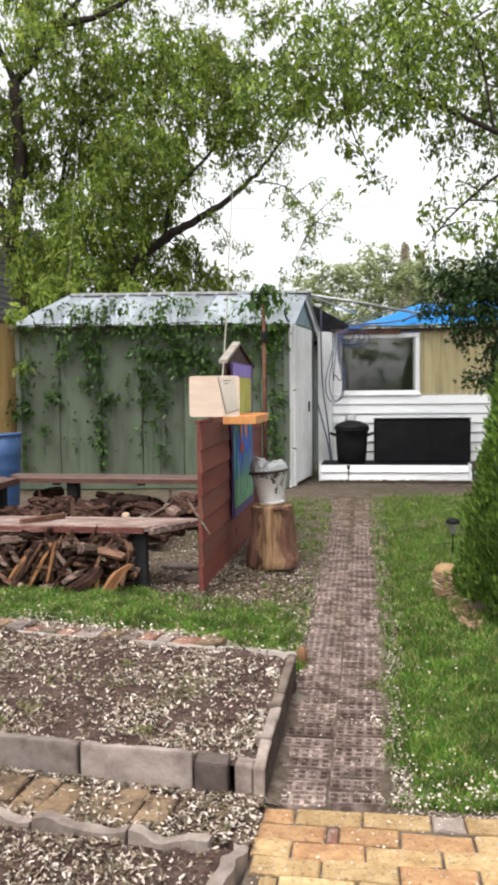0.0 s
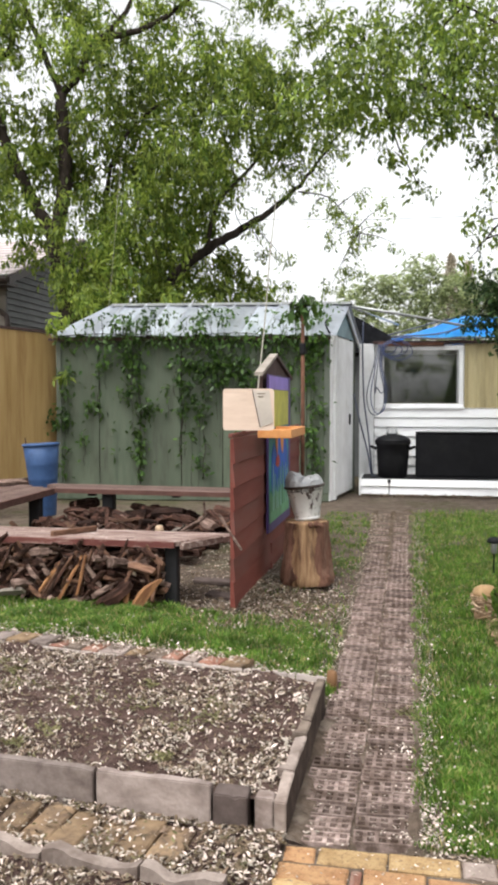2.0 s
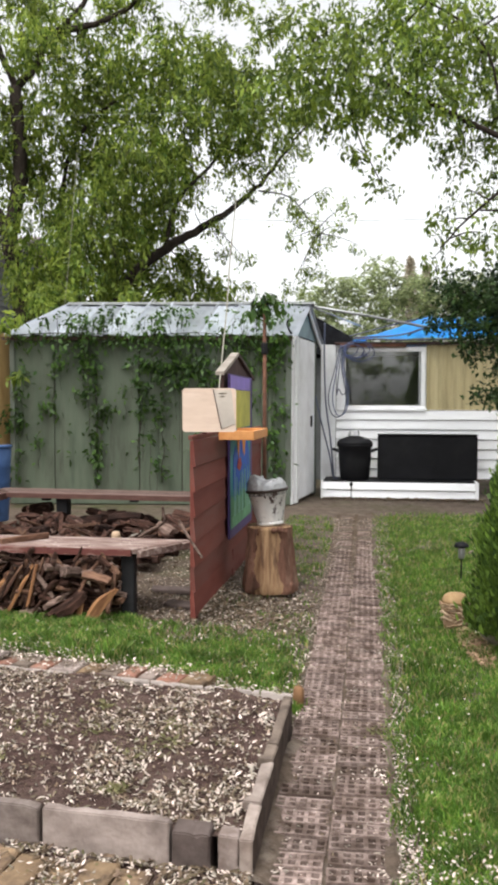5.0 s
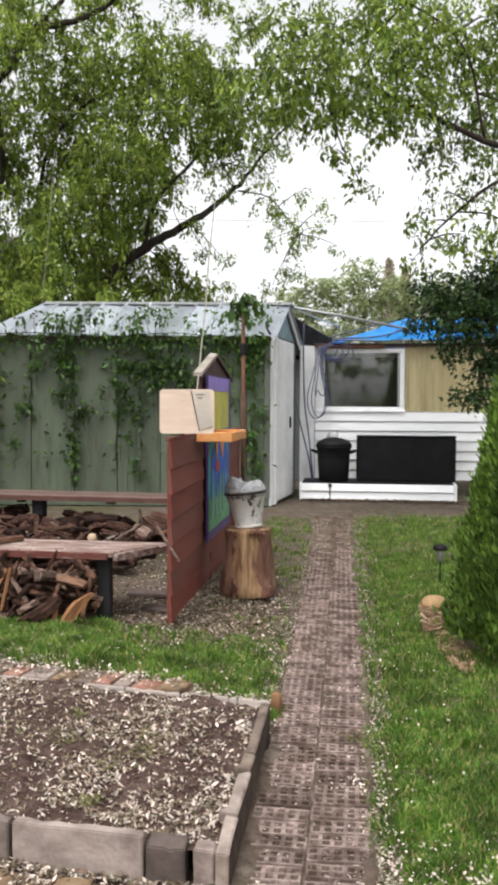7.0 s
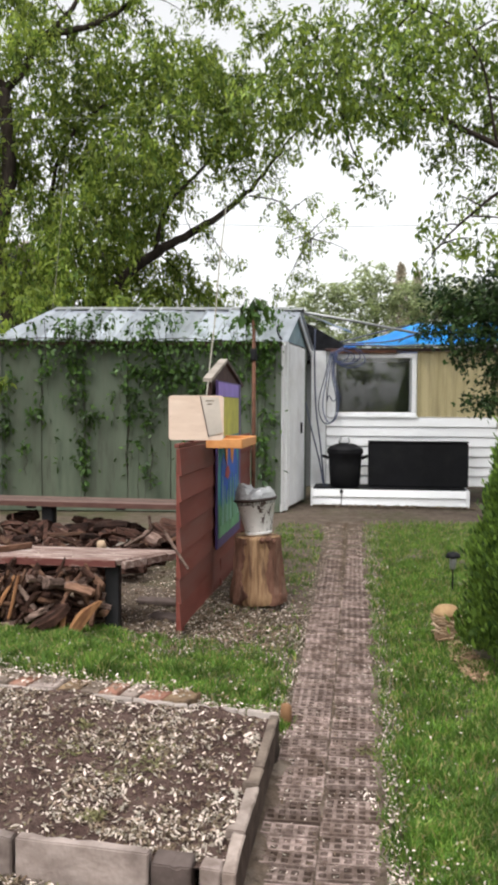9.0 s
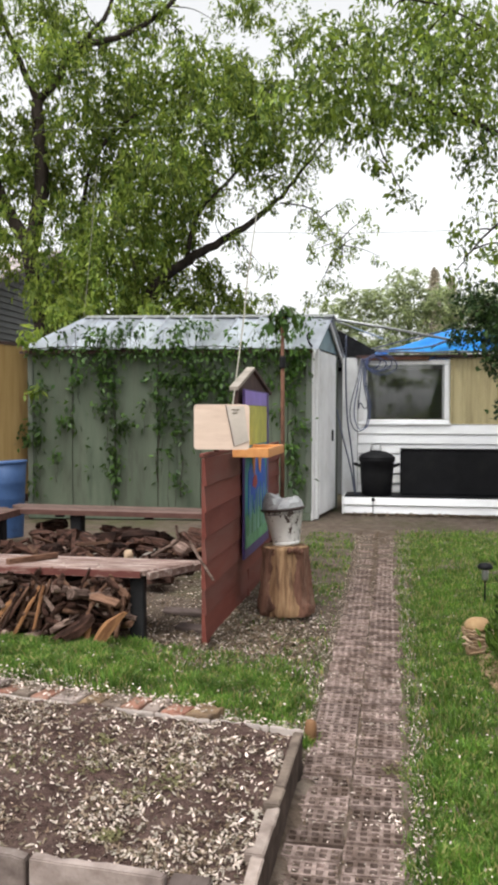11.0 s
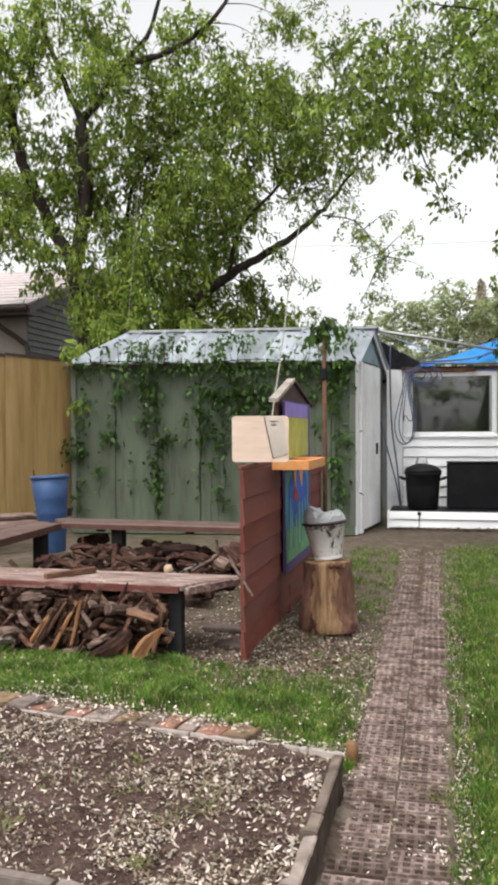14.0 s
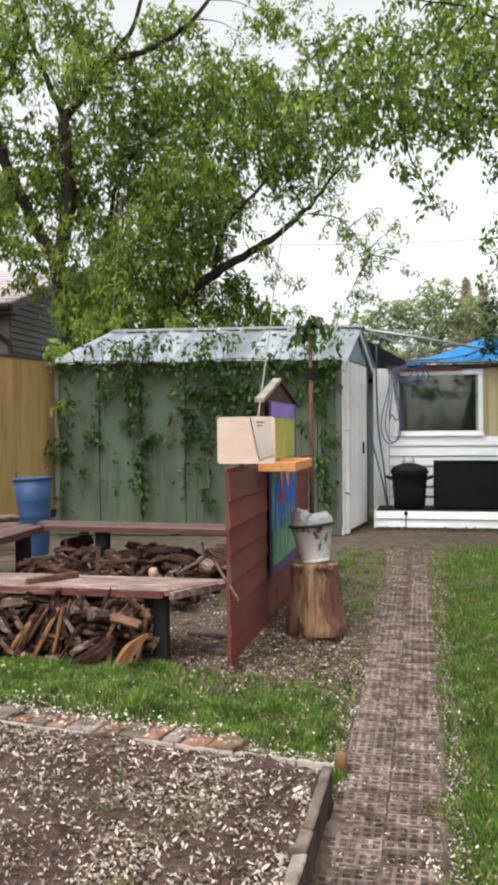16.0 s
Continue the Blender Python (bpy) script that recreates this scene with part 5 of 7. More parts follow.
turns = [2 * math.pi * i / 96 for i in range(97)]
levels = [0.47 * k / 20 for k in range(21)]
bm, rows = shell(turns, levels, stump_radius)
top_mid = bm.verts.new((0, 0, 0.478))
for i in range(96):
    bm.faces.new((rows[-1][i], rows[-1][i + 1], top_mid))
bmesh.ops.remove_doubles(bm, verts=bm.verts[:], dist=0.0005)
part("log", bm, M["stump_wood"], stump, "split pale orange heartwood", smooth=True)


def bark_sheet(a0, a1, seed):
    """Bark left on the log, ragged on both sides, with its own thickness."""
    n, rows = 40, []
    bm = bmesh.new()
    for z in [0.002 + 0.462 * k / 34 for k in range(35)]:
        lo = a0 + 0.38 * noise.noise((seed, z * 7, 0)) + 0.16 * noise.noise((seed, z * 22, 4))
        hi = a1 + 0.38 * noise.noise((seed + 9, z * 7, 0)) + 0.16 * noise.noise((seed + 9, z * 22, 4))
        row = []
        for i in range(n + 1):
            a = lo + (hi - lo) * i / n
            thick = 0.003 if i in (0, n) else 0.012 + 0.006 * noise.noise((a * 7, z * 9, seed)) + 0.003 * noise.noise((a * 30, z * 22, seed))
            r = stump_radius(a, z) + thick
            row.append(bm.verts.new((r * math.cos(a), r * math.sin(a), z)))
        rows.append(row)
    for p, q in zip(rows, rows[1:]):
        for i in range(n):
            bm.faces.new((p[i], p[i + 1], q[i + 1], q[i]))
    return bm


part("bark", bark_sheet(-0.95, 3.2, 2.0), M["stump_bark"], stump, "dark reddish bark", smooth=True)
part("bark", bark_sheet(3.25, 4.28, 5.0), M["stump_bark"], stump, "dark reddish bark", smooth=True)
for k, (a, r) in enumerate(((-0.85, 0.03), (-0.6, 0.024), (-1.9, 0.022), (-1.2, 0.026), (-2.4, 0.02))):
    bm = lathe([(0.0, -r), (r * 0.8, -r * 0.6), (r, 0.0), (r * 0.7, r * 0.6), (0.0, r * 0.8)], 10, wobble=0.5, seed=k)
    part("burl", bm, M["stump_bark"], stump, smooth=True).location = (0.146 * math.cos(a), 0.146 * math.sin(a), 0.455 - 0.012 * (k % 3))
knot = part("knot", lathe([(0.0, -0.05), (0.022, -0.02), (0.04, 0.03), (0.0, 0.05)], 10, wobble=0.4), M["stump_bark"], stump, smooth=True)
knot.location = (0.17, -0.07, 0.035)

pail = thing("white_pail", (-0.585, 5.7, 0.55), 0, "battered white enamel pail lined with a silvery bag", "pail")
part("body", lathe([(0.086, 0.0), (0.091, 0.006), (0.097, 0.03), (0.14, 0.225), (0.149, 0.228), (0.15, 0.238), (0.138, 0.236), (0.022, 0.03), (0.0, 0.02)], 36), M["enamel"], pail, smooth=True)
part("rim", lathe([(0.149, 0.222), (0.155, 0.226), (0.155, 0.236), (0.149, 0.24)], 36), M["gutter"], pail, "dark worn rim", smooth=True)
part("foot_ring", lathe([(0.088, -0.004), (0.093, 0.0), (0.097, 0.016), (0.091, 0.02)], 36), M["enamel"], pail, smooth=True)
bm = bmesh.new()
prof = [(0.136, 0.2), (0.144, 0.232), (0.146, 0.244), (0.138, 0.265), (0.126, 0.285), (0.112, 0.297), (0.085, 0.296), (0.05, 0.288), (0.02, 0.285)]
rows = []
for j, (r, z) in enumerate(prof):
    k = max(0.0, (z - 0.235) / 0.065)
    row = []
    for i in range(22):
        a = 2 * math.pi * (i + 0.4 * (j % 2)) / 22
        fold = noise.noise((math.cos(a) * 2, math.sin(a) * 2, z * 12)) * 0.14 + noise.noise((math.cos(a) * 5, math.sin(a) * 5, z * 25)) * 0.1
        peak = 0.06 * max(0, math.cos(a + 2.5)) ** 3 + 0.012 * math.cos(a * 2 + 1.0)
        rr = r * (1 + k * fold)
        row.append(bm.verts.new((rr * math.cos(a), rr * math.sin(a), z + k * peak + k * 0.02 * noise.noise((a * 3, j * 0.8, 7)))))
    rows.append(row)
for p, q in zip(rows, rows[1:]):
    for i in range(22):
        bm.faces.new((p[i], p[(i + 1) % 22], q[(i + 1) % 22], q[i]))
bm.faces.new(rows[-1])
part("bag_liner", bm, M["foil"], pail, "crumpled silvery bag")
# bare black patches where the enamel has chipped off
chips, cf = [], []
nu, nz = 150, 60
for j in range(nz):
    for i in range(nu):
        a, z = -2.9 + 2.7 * i / nu, 0.012 + 0.21 * j / nz
        high = max(0, (z - 0.13) / 0.09)
        v = 0.7 * noise.noise((a * 5, z * 24, 1.5)) + 0.7 * noise.noise((a * 16, z * 70, 3.0)) + 0.22 * high - 0.4 * (abs(a + 1.75) < 0.35) * (high < 0.6)
        v += 0.42 * max(0, 1 - ((a + 1.12) / 0.2) ** 2) * (z > 0.07) - 0.1
        if v > 0.34:
            k = len(chips)
            for aa, zz in ((a, z), (a + 2.75 / nu, z), (a + 2.75 / nu, z + 0.213 / nz), (a, z + 0.213 / nz)):
                r = 0.0985 + (zz - 0.03) * 0.2205
                chips.append((r * math.cos(aa), r * math.sin(aa), zz))
            cf.append((k, k + 1, k + 2, k + 3))
tagged(raw("chipped_patches", chips, cf, M["concrete_dark"], pail, "dark bare patches in the enamel"), kind="stuff")
pail.matrix_basis = pose(-0.597, 5.7, 0.522, 0, -6, 0) @ Matrix.Diagonal((1, 1, 1.06, 1))
part("bail", tube([(0.153 * math.cos(t), -0.02 - 0.15 * math.sin(t) * 0.3, 0.235 - 0.06 * math.sin(t)) for t in np.linspace(3.5, 5.9, 14)], 0.003, 0.003, 5), M["steel"], pail)

# ---- benches round the fire pit ----


def plank(parent, a, b, width, z, thick, m, name="plank", end_a=0.0, end_b=0.0):
    """A board from a to b (plan), width to its left; end_a, end_b skew the ends."""
    a, b = Vector((*a, z)), Vector((*b, z))
    d = (b - a).normalized()
    s = Vector((-d.y, d.x, 0)) * width
    bm = prism([a, b, b + s + d * end_b, a + s + d * end_a], (0, 0, -thick))
    bmesh.ops.bevel(bm, geom=bm.edges[:], offset=0.005, segments=1, affect="EDGES")
    return part(name, bm, m, parent)


bench = thing("front_bench", (-1.9, 4.8, 0), 0, "weathered low bench with peeling red paint", "bench")
bx, by = -1.9, 4.8
for k in range(3):
    plank(bench, (-3.3 - bx, 4.62 + k * 0.15 - by), (-1.29 + k * 0.085 - bx, 4.6 + k * 0.15 - by), 0.142, 0.502 + R.uniform(-0.004, 0.004), 0.035, M["bench_wood"], end_b=0.085)
part("front_rail", prism([(-3.3 - bx, 4.612 - by, 0.466), (-1.31 - bx, 4.588 - by, 0.466), (-1.31 - bx, 4.588 - by, 0.505), (-3.3 - bx, 4.612 - by, 0.505)], (0, -0.028, 0)), M["bench_edge"], bench, "red painted rail with flaking edge")
ea, eb = Vector((-1.275 - bx, 4.57 - by, 0)), Vector((-0.99 - bx, 5.03 - by, 0))
ed = (eb - ea)
for k in range(3):
    p, q = ea + ed * (k / 3 + 0.005), ea + ed * ((k + 1) / 3 - 0.005)
    part("end_rail", prism([p + UP * 0.46, q + UP * 0.465, q + UP * 0.505, p + UP * 0.5], (0.028, -0.018, 0)), M["bench_wood"], bench, "pale weathered end board")
for px, py in ((-1.35, 4.66), (-3.1, 4.68), (-2.3, 5.0)):
    part("leg", box(px - 0.043 - bx, px + 0.043 - bx, py - 0.035 - by, py + 0.035 - by, 0.03, 0.465, 0.008), M["black_post"], bench, "black painted post")
lath = thing("loose_lath", (-2.16, 4.66, 0.518), 58, "loose wooden lath lying across the bench", "lath")
part("strip", box(-0.02, 0.34, -0.018, 0.018, -0.014, 0.022, 0.003), M["log_mid"], lath)

back = thing("back_bench", (-2.3, 7.4, 0), 0, "weathered low bench along the shed side", "bench")
bx, by = -2.3, 7.4
for k in range(3):
    plank(back, (-3.3 - k * 0.1 - bx, 7.24 + k * 0.16 - by), (-0.75 - bx, 7.12 + k * 0.16 - by), 0.152, 0.545 + R.uniform(-0.004, 0.004), 0.035, M["bench_old"])
part("front_rail", prism([(-3.28 - bx, 7.225 - by, 0.505), (-0.75 - bx, 7.105 - by, 0.505), (-0.75 - bx, 7.105 - by, 0.548), (-3.28 - bx, 7.225 - by, 0.548)], (0, -0.028, 0)), M["rail_brown"], back, "red brown painted rail")
for px in (-2.74, -1.05):
    part("leg", box(px - 0.055 - bx, px + 0.055 - bx, 7.25 - by, 7.36 - by, 0.03, 0.505, 0.008), M["black_post"], back)
for px in (-2.9, -2.05):
    part("bracket", box(px - 0.04 - bx, px + 0.04 - bx, 7.25 - by, 7.3 - by, 0.475, 0.503, 0.004), M["black_post"], back)

left = thing("side_bench", (-3.6, 6.3, 0), 0, "weathered low bench on the fence side", "bench")
bx, by = -3.6, 6.3
for k in range(3):
    plank(left, (-3.3 - k * 0.165 - bx, 7.3 + k * 0.1 - by), (-3.22 - k * 0.165 - bx, 4.9 - by), -0.158, 0.545 + R.uniform(-0.004, 0.004), 0.035, M["bench_old"])
part("front_rail", prism([(-3.285 - bx, 7.22 - by, 0.49), (-3.205 - bx, 4.9 - by, 0.49), (-3.205 - bx, 4.9 - by, 0.549), (-3.285 - bx, 7.22 - by, 0.549)], (0.028, 0, 0)), M["rail_brown"], left)
for py in (7.0, 5.6):
    part("leg", box(-3.42 - bx, -3.31 - bx, py - 0.05 - by, py + 0.05 - by, 0.03, 0.505, 0.008), M["black_post"], left)

blue = thing("blue_bin", (-3.8, 8.15, 0.1), 0, "tall blue plastic bin behind the bench", "bin")
blue.matrix_basis = pose(-3.785, 8.15, 0.14, 0, -3, 0)
part("body", lathe([(0.022, 0.0), (0.118, 0.004), (0.122, 0.015), (0.156, 0.4), (0.158, 0.406), (0.158, 0.414), (0.1575, 0.42), (0.171, 0.56), (0.173, 0.566), (0.173, 0.574), (0.1725, 0.58), (0.192, 0.775), (0.184, 0.777), (0.165, 0.6), (0.1, 0.03), (0.0, 0.02)], 36), M["blue_plastic"], blue, smooth=True)
part("rim", lathe([(0.19, 0.765), (0.202, 0.768), (0.205, 0.785), (0.2, 0.797), (0.186, 0.798)], 36), M["blue_plastic"], blue, smooth=True)
part("stick", tube([(-0.15, 0, 0.5), (-0.19, 0.02, 0.86)], 0.01, 0.007, 6), M["log_dark"], blue)
for k in range(3):
    bm = box(-0.5, 0.5, -0.06, 0.06, -0.018, 0.018, 0.004)
    tagged(put("grey_plank", bm, M["log_pale"]), "old grey brown plank leaning by the fence foot", "plank", "planks by the fence").matrix_basis = pose(-4.55 - 0.12 * k, 8.2 + 0.35 * k, 0.3 + 0.06 * k, 18, 3, 58 + 4 * k)


# ---- firewood ----
def split_log(length, width, height, kind):
    """A split piece of wood: an irregular section drawn out with a bend and ragged ends."""
    if kind == "wedge":
        sec = [(-0.5, -0.35), (0.5, -0.4), (0.35, 0.2), (0.05, 0.5), (-0.3, 0.3)]
    elif kind == "slab":
        sec = [(-0.5, -0.5), (0.5, -0.45), (0.48, 0.4), (0.1, 0.52), (-0.46, 0.45)]
    else:
        sec = [(0.5 * math.cos(a), 0.5 * math.sin(a)) for a in np.linspace(0, 6.28, 8)[:-1]]
    sec = [(a * R.uniform(0.8, 1.15), b * R.uniform(0.8, 1.15)) for a, b in sec]
    bm = bmesh.new()
    n, rings = 5, []
    bend, twist = R.uniform(-0.08, 0.08) * length, R.uniform(-0.25, 0.25)
    for i in range(n + 1):
        t = i / n - 0.5
        k = 1 + R.uniform(-0.1, 0.1) - (0.12 if i in (0, n) else 0)
        c, s = math.cos(twist * t), math.sin(twist * t)
        rings.append([bm.verts.new((t * length + (R.uniform(-0.05, 0.05) * length if i in (0, n) else 0), (a * c - b * s) * width * k * R.uniform(0.85, 1.12) + bend * (1 - 4 * t * t), (a * s + b * c) * height * k * R.uniform(0.85, 1.12))) for a, b in sec])
    m = len(sec)
    for p, q in zip(rings, rings[1:]):
        for i in range(m):
            bm.faces.new((p[i], p[(i + 1) % m], q[(i + 1) % m], q[i]))
    bm.faces.new(rings[0][::-1])
    bm.faces.new(rings[-1])
    return bm


LOGS = {"log_pale": "pale greyish split log", "log_dark": "dark weathered split log", "log_mid": "brown split log", "log_fresh": "orange freshly split log", "grey_wood": "grey weathered piece of board"}


def kindling(label):
    """Collects bits too small to count into one mesh."""
    return {"verts": [], "faces": [], "label": label}


def add_bit(store, at, turn, length, width, height):
    bm = split_log(length, width, height, "wedge")
    m = pose(*at, *turn)
    k = len(store["verts"])
    bm.verts.index_update()
    store["verts"] += [tuple(m @ v.co) for v in bm.verts]
    store["faces"] += [tuple(k + v.index for v in f.verts) for f in bm.faces]
    bm.free()


def lay_bits(store, m):
    tagged(raw("kindling", store["verts"], store["faces"], m), store["label"], "kindling", kind="stuff")


def firewood(at, turn, length, width, height, kind, m, group):
    ob = put("firewood", split_log(length, width, height, kind), M[m])
    ob.matrix_basis = pose(*at, *turn)
    return tagged(ob, LOGS[m] + " in the woodpile", "firewood", group)


G1, G2 = "firewood under the front bench", "firewood round the fire pit"
base = ground_height(-1.9, 4.8)
for layer in range(7):
    z = base + 0.035 + layer * 0.045
    x = -3.05 + R.uniform(0, 0.1)
    while x < -1.5:
        m = R.choices(("log_dark", "log_mid", "log_pale", "log_fresh"), (7.5, 1.0, 0.7, 0.05))[0]
        kind = R.choice(("wedge", "wedge", "round", "round"))
        if R.random() < 0.55:
            w = R.uniform(0.06, 0.11)
            firewood((x + w / 2, 4.78 + R.uniform(-0.09, 0.04), z), (R.uniform(-40, 40), R.uniform(-8, 8), 90 + R.uniform(-35, 35)), R.uniform(0.28, 0.4), w, R.uniform(0.05, 0.08), kind, m, G1)
            x += w * 0.85
        else:
            l = R.uniform(0.16, 0.34)
            firewood((min(x + l / 2, -1.42 - l / 2), 4.66 + R.uniform(-0.05, 0.05), z), (R.uniform(-40, 40), R.uniform(-22, 22), R.uniform(-30, 30)), l, R.uniform(0.05, 0.1), R.uniform(0.022, 0.075), kind, m, G1)
            x += l * 0.7
# a fan of long split sticks leaning out of the pile
for k in range(13):
    t = k / 12
    m = ("log_mid", "log_fresh", "log_dark", "log_mid", "log_dark")[k % 5]
    lean = 52 + 22 * t + R.uniform(-6, 6)
    firewood((-2.12 + 0.24 * t + R.uniform(-0.02, 0.02), 4.5 + R.uniform(0, 0.05), base + 0.17 + R.uniform(-0.02, 0.03)), (R.uniform(0, 60), -lean, R.uniform(-14, 14)), R.uniform(0.26, 0.35), R.uniform(0.018, 0.036), R.uniform(0.014, 0.026), R.choice(("wedge", "wedge", "slab")), m, G1)
for x, y, dz, rx, ry, rz, l, w, h, kind, m in (
        (-1.6, 4.48, 0.06, 5, 82, 190, 0.2, 0.02, 0.035, "wedge", "log_fresh"), (-1.47, 4.53, 0.14, 25, 104, 190, 0.24, 0.022, 0.03, "wedge", "log_mid"), (-1.42, 4.53, 0.16, 25, 78, 190, 0.24, 0.03, 0.03, "wedge", "log_mid"),
        (-1.74, 4.5, 0.05, 15, 35, 190, 0.2, 0.07, 0.03, "slab", "log_dark"), (-2.4, 4.45, 0.06, 40, 12, 176, 0.24, 0.06, 0.02, "slab", "grey_wood")):
    firewood((x, y, base + dz), (rx, ry, rz), l, w, h, kind, m, G1)
# pale chunks along the top of the pile
x = -2.62
while x < -1.5:
    l = R.uniform(0.08, 0.17)
    firewood((x + l / 2, 4.6 + R.uniform(-0.03, 0.03), base + R.uniform(0.28, 0.33)), (R.uniform(-30, 30), R.uniform(-14, 14), R.uniform(-20, 20)), l, R.uniform(0.04, 0.07), R.uniform(0.035, 0.055), R.choice(("round", "wedge")), R.choice(("log_pale", "log_mid", "log_dark", "log_dark")), G1)
    x += l * 0.95
# small split bits wedged between
for m, n in (("log_dark", 170), ("log_mid", 55), ("log_pale", 45)):
    bits = kindling("small split bits of wood wedged in the front pile")
    for k in range(n):
        add_bit(bits, (R.uniform(-3.0, -1.42), 4.55 + R.uniform(-0.04, 0.08), base + R.uniform(0.02, 0.36)), (R.uniform(0, 180), R.uniform(-70, 70), R.uniform(-40, 40)), R.uniform(0.06, 0.2), R.uniform(0.015, 0.05), R.uniform(0.01, 0.035))
    lay_bits(bits, M[m])
# a broad curved split piece leaning by the bench post
bm = bmesh.new()
rows = []
for i in range(13):
    t = i / 12
    w = 0.042 * math.sin(min(1, t * 1.25 + 0.08) * math.pi * 0.62) ** 0.8 * (1 - 0.75 * max(0, t - 0.7) / 0.3) + 0.004
    c = Vector((0.36 * t - 0.18, 0, 0.02 - 0.045 * (2 * t - 1) ** 2))
    rows.append([bm.verts.new(c + Vector((R.uniform(-0.004, 0.004), y * w * 0.8, z * w))) for y, z in ((-0.6, -0.9), (0.5, -0.8), (0.6, 0.5), (0.1, 1.0), (-0.7, 0.7))])
for p, q in zip(rows, rows[1:]):
    for i in range(5):
        bm.faces.new((p[i], p[(i + 1) % 5], q[(i + 1) % 5], q[i]))
bm.faces.new(rows[0][::-1])
bm.faces.new(rows[-1])
piece = put("firewood", bm, M["log_fresh"])
piece.matrix_basis = pose(-1.48, 4.45, 0.15, 12, -56, 8) @ Matrix.Diagonal((0.96, 0.8, 0.82, 1))
tagged(piece, "curved orange split log leaning beside the bench post", "firewood", G1)
# jumble between the benches
for i in range(120):
    x, y = R.uniform(-3.2, -1.05), R.uniform(5.75, 7.1)
    if x > -1.55 and y < 6.6:
        x -= 1.0
    back_side = (y - 5.55) / 1.65
    z = ground_height(x, y) + 0.03 + R.uniform(0, 0.1 + 0.18 * back_side)
    m = R.choices(("log_dark", "log_mid", "log_pale"), (9, 0.5, 0.3))[0]
    firewood((x, y, z), (R.uniform(-40, 40), R.uniform(-16, 16), R.uniform(0, 180)), R.uniform(0.14, 0.32), R.uniform(0.07, 0.13), R.uniform(0.06, 0.11), R.choice(("wedge", "round", "round")), m, G2)
# humps of thicker pieces along the back bench
for i in range(60):
    x = -3.15 + i * 0.036
    m = R.choices(("log_dark", "log_mid", "log_pale"), (8, 0.7, 0.6))[0]
    firewood((x, R.uniform(6.85, 7.6), ground_height(x, 7.2) + R.uniform(0.05, 0.28)), (R.uniform(-60, 60), R.uniform(-25, 25), R.uniform(-50, 50) + R.choice((0, 90))), R.uniform(0.14, 0.3), R.uniform(0.08, 0.15), R.uniform(0.07, 0.12), R.choice(("round", "wedge")), m, G2)
for m, n in (("log_dark", 90), ("log_mid", 24)):
    bits = kindling("thin split bits and twigs on the pile round the fire pit")
    for k in range(n):
        x, y = R.uniform(-3.1, -1.6), R.uniform(5.7, 7.3)
        add_bit(bits, (x, y, ground_height(x, y) + R.uniform(0.04, 0.28)), (R.uniform(0, 180), R.uniform(-50, 50), R.uniform(0, 180)), R.uniform(0.06, 0.3), R.uniform(0.015, 0.07), R.uniform(0.01, 0.05))
    lay_bits(bits, M[m])
for x, y, z, ry, rz, l in ((-1.2, 6.35, 0.42, -18, 20, 0.4), (-2.3, 6.5, 0.36, 8, 160, 0.4)):
    firewood((x, y, z), (0, ry, rz), l, 0.03, 0.025, "slab", "log_mid", G2)
kept = R.getstate()
crook = tube(smooth_line([(-1.8, 6.14, 0.27), (-1.63, 6.18, 0.37), (-1.506, 6.2, 0.445), (-1.512, 6.2, 0.5), (-1.518, 6.2, 0.57)], 4), 0.014, 0.01, 6, rough=0.1)
tagged(put("crooked_stick", crook, M["log_pale"], smooth=True), "pale crooked stick leaning on the fire pit pile", "stick")
lump = put("wood_round", lathe([(0.0, -0.04), (0.035, -0.034), (0.046, 0.0), (0.036, 0.03), (0.0, 0.036)], 14, wobble=0.4, seed=3), M["chip_pale"], smooth=True)
lump.matrix_basis = pose(-1.87, 6.1, 0.34, 70, 0, 20)
tagged(lump, "pale yellow sawn end on the fire pit pile", "firewood", G2)


for k, (x, y, z, rx, ry, rz, l, w, h, m) in enumerate((
        (-1.95, 4.55, 0.4, 20, 2, 4, 0.2, 0.05, 0.035, "log_pale"), (-1.66, 4.54, 0.36, 30, 12, 62, 0.18, 0.08, 0.07, "log_pale"), (-1.55, 4.55, 0.37, 60, -15, 25, 0.13, 0.06, 0.045, "log_pale"), (-1.5, 4.5, 0.34, 15, 10, -12, 0.17, 0.09, 0.05, "log_mid"),
        (-1.66, 4.47, 0.19, 40, -35, 15, 0.2, 0.07, 0.06, "log_dark"), (-1.77, 4.54, 0.39, 10, 8, 50, 0.15, 0.06, 0.045, "log_pale"), (-2.3, 4.5, 0.21, 45, 10, 70, 0.2, 0.08, 0.05, "log_pale"))):
    firewood((x, y, z), (rx, ry, rz), l, w, h, ("wedge", "round")[k % 2], m, G1)
for k in range(26):
    x, y = R.uniform(-2.9, -1.75), R.uniform(5.85, 6.9)
    twig = tube([(-0.5, 0, 0), (-0.15, R.uniform(-0.06, 0.06), R.uniform(0, 0.05)), (0.2, R.uniform(-0.06, 0.06), R.uniform(0, 0.05)), (0.5, 0, 0)], 0.016, 0.01, 5)
    ob = put("twig", twig, M[R.choice(("log_pale", "log_mid", "grey_wood"))])
    ob.matrix_basis = pose(x, y, ground_height(x, y) + R.uniform(0.1, 0.19), 0, R.uniform(-16, 16), R.uniform(0, 180)) @ Matrix.Diagonal((R.uniform(0.18, 0.42), 0.8, 0.8, 1))
    tagged(ob, "thin pale twig lying on the fire pit pile", "twig", "twigs on the pile")
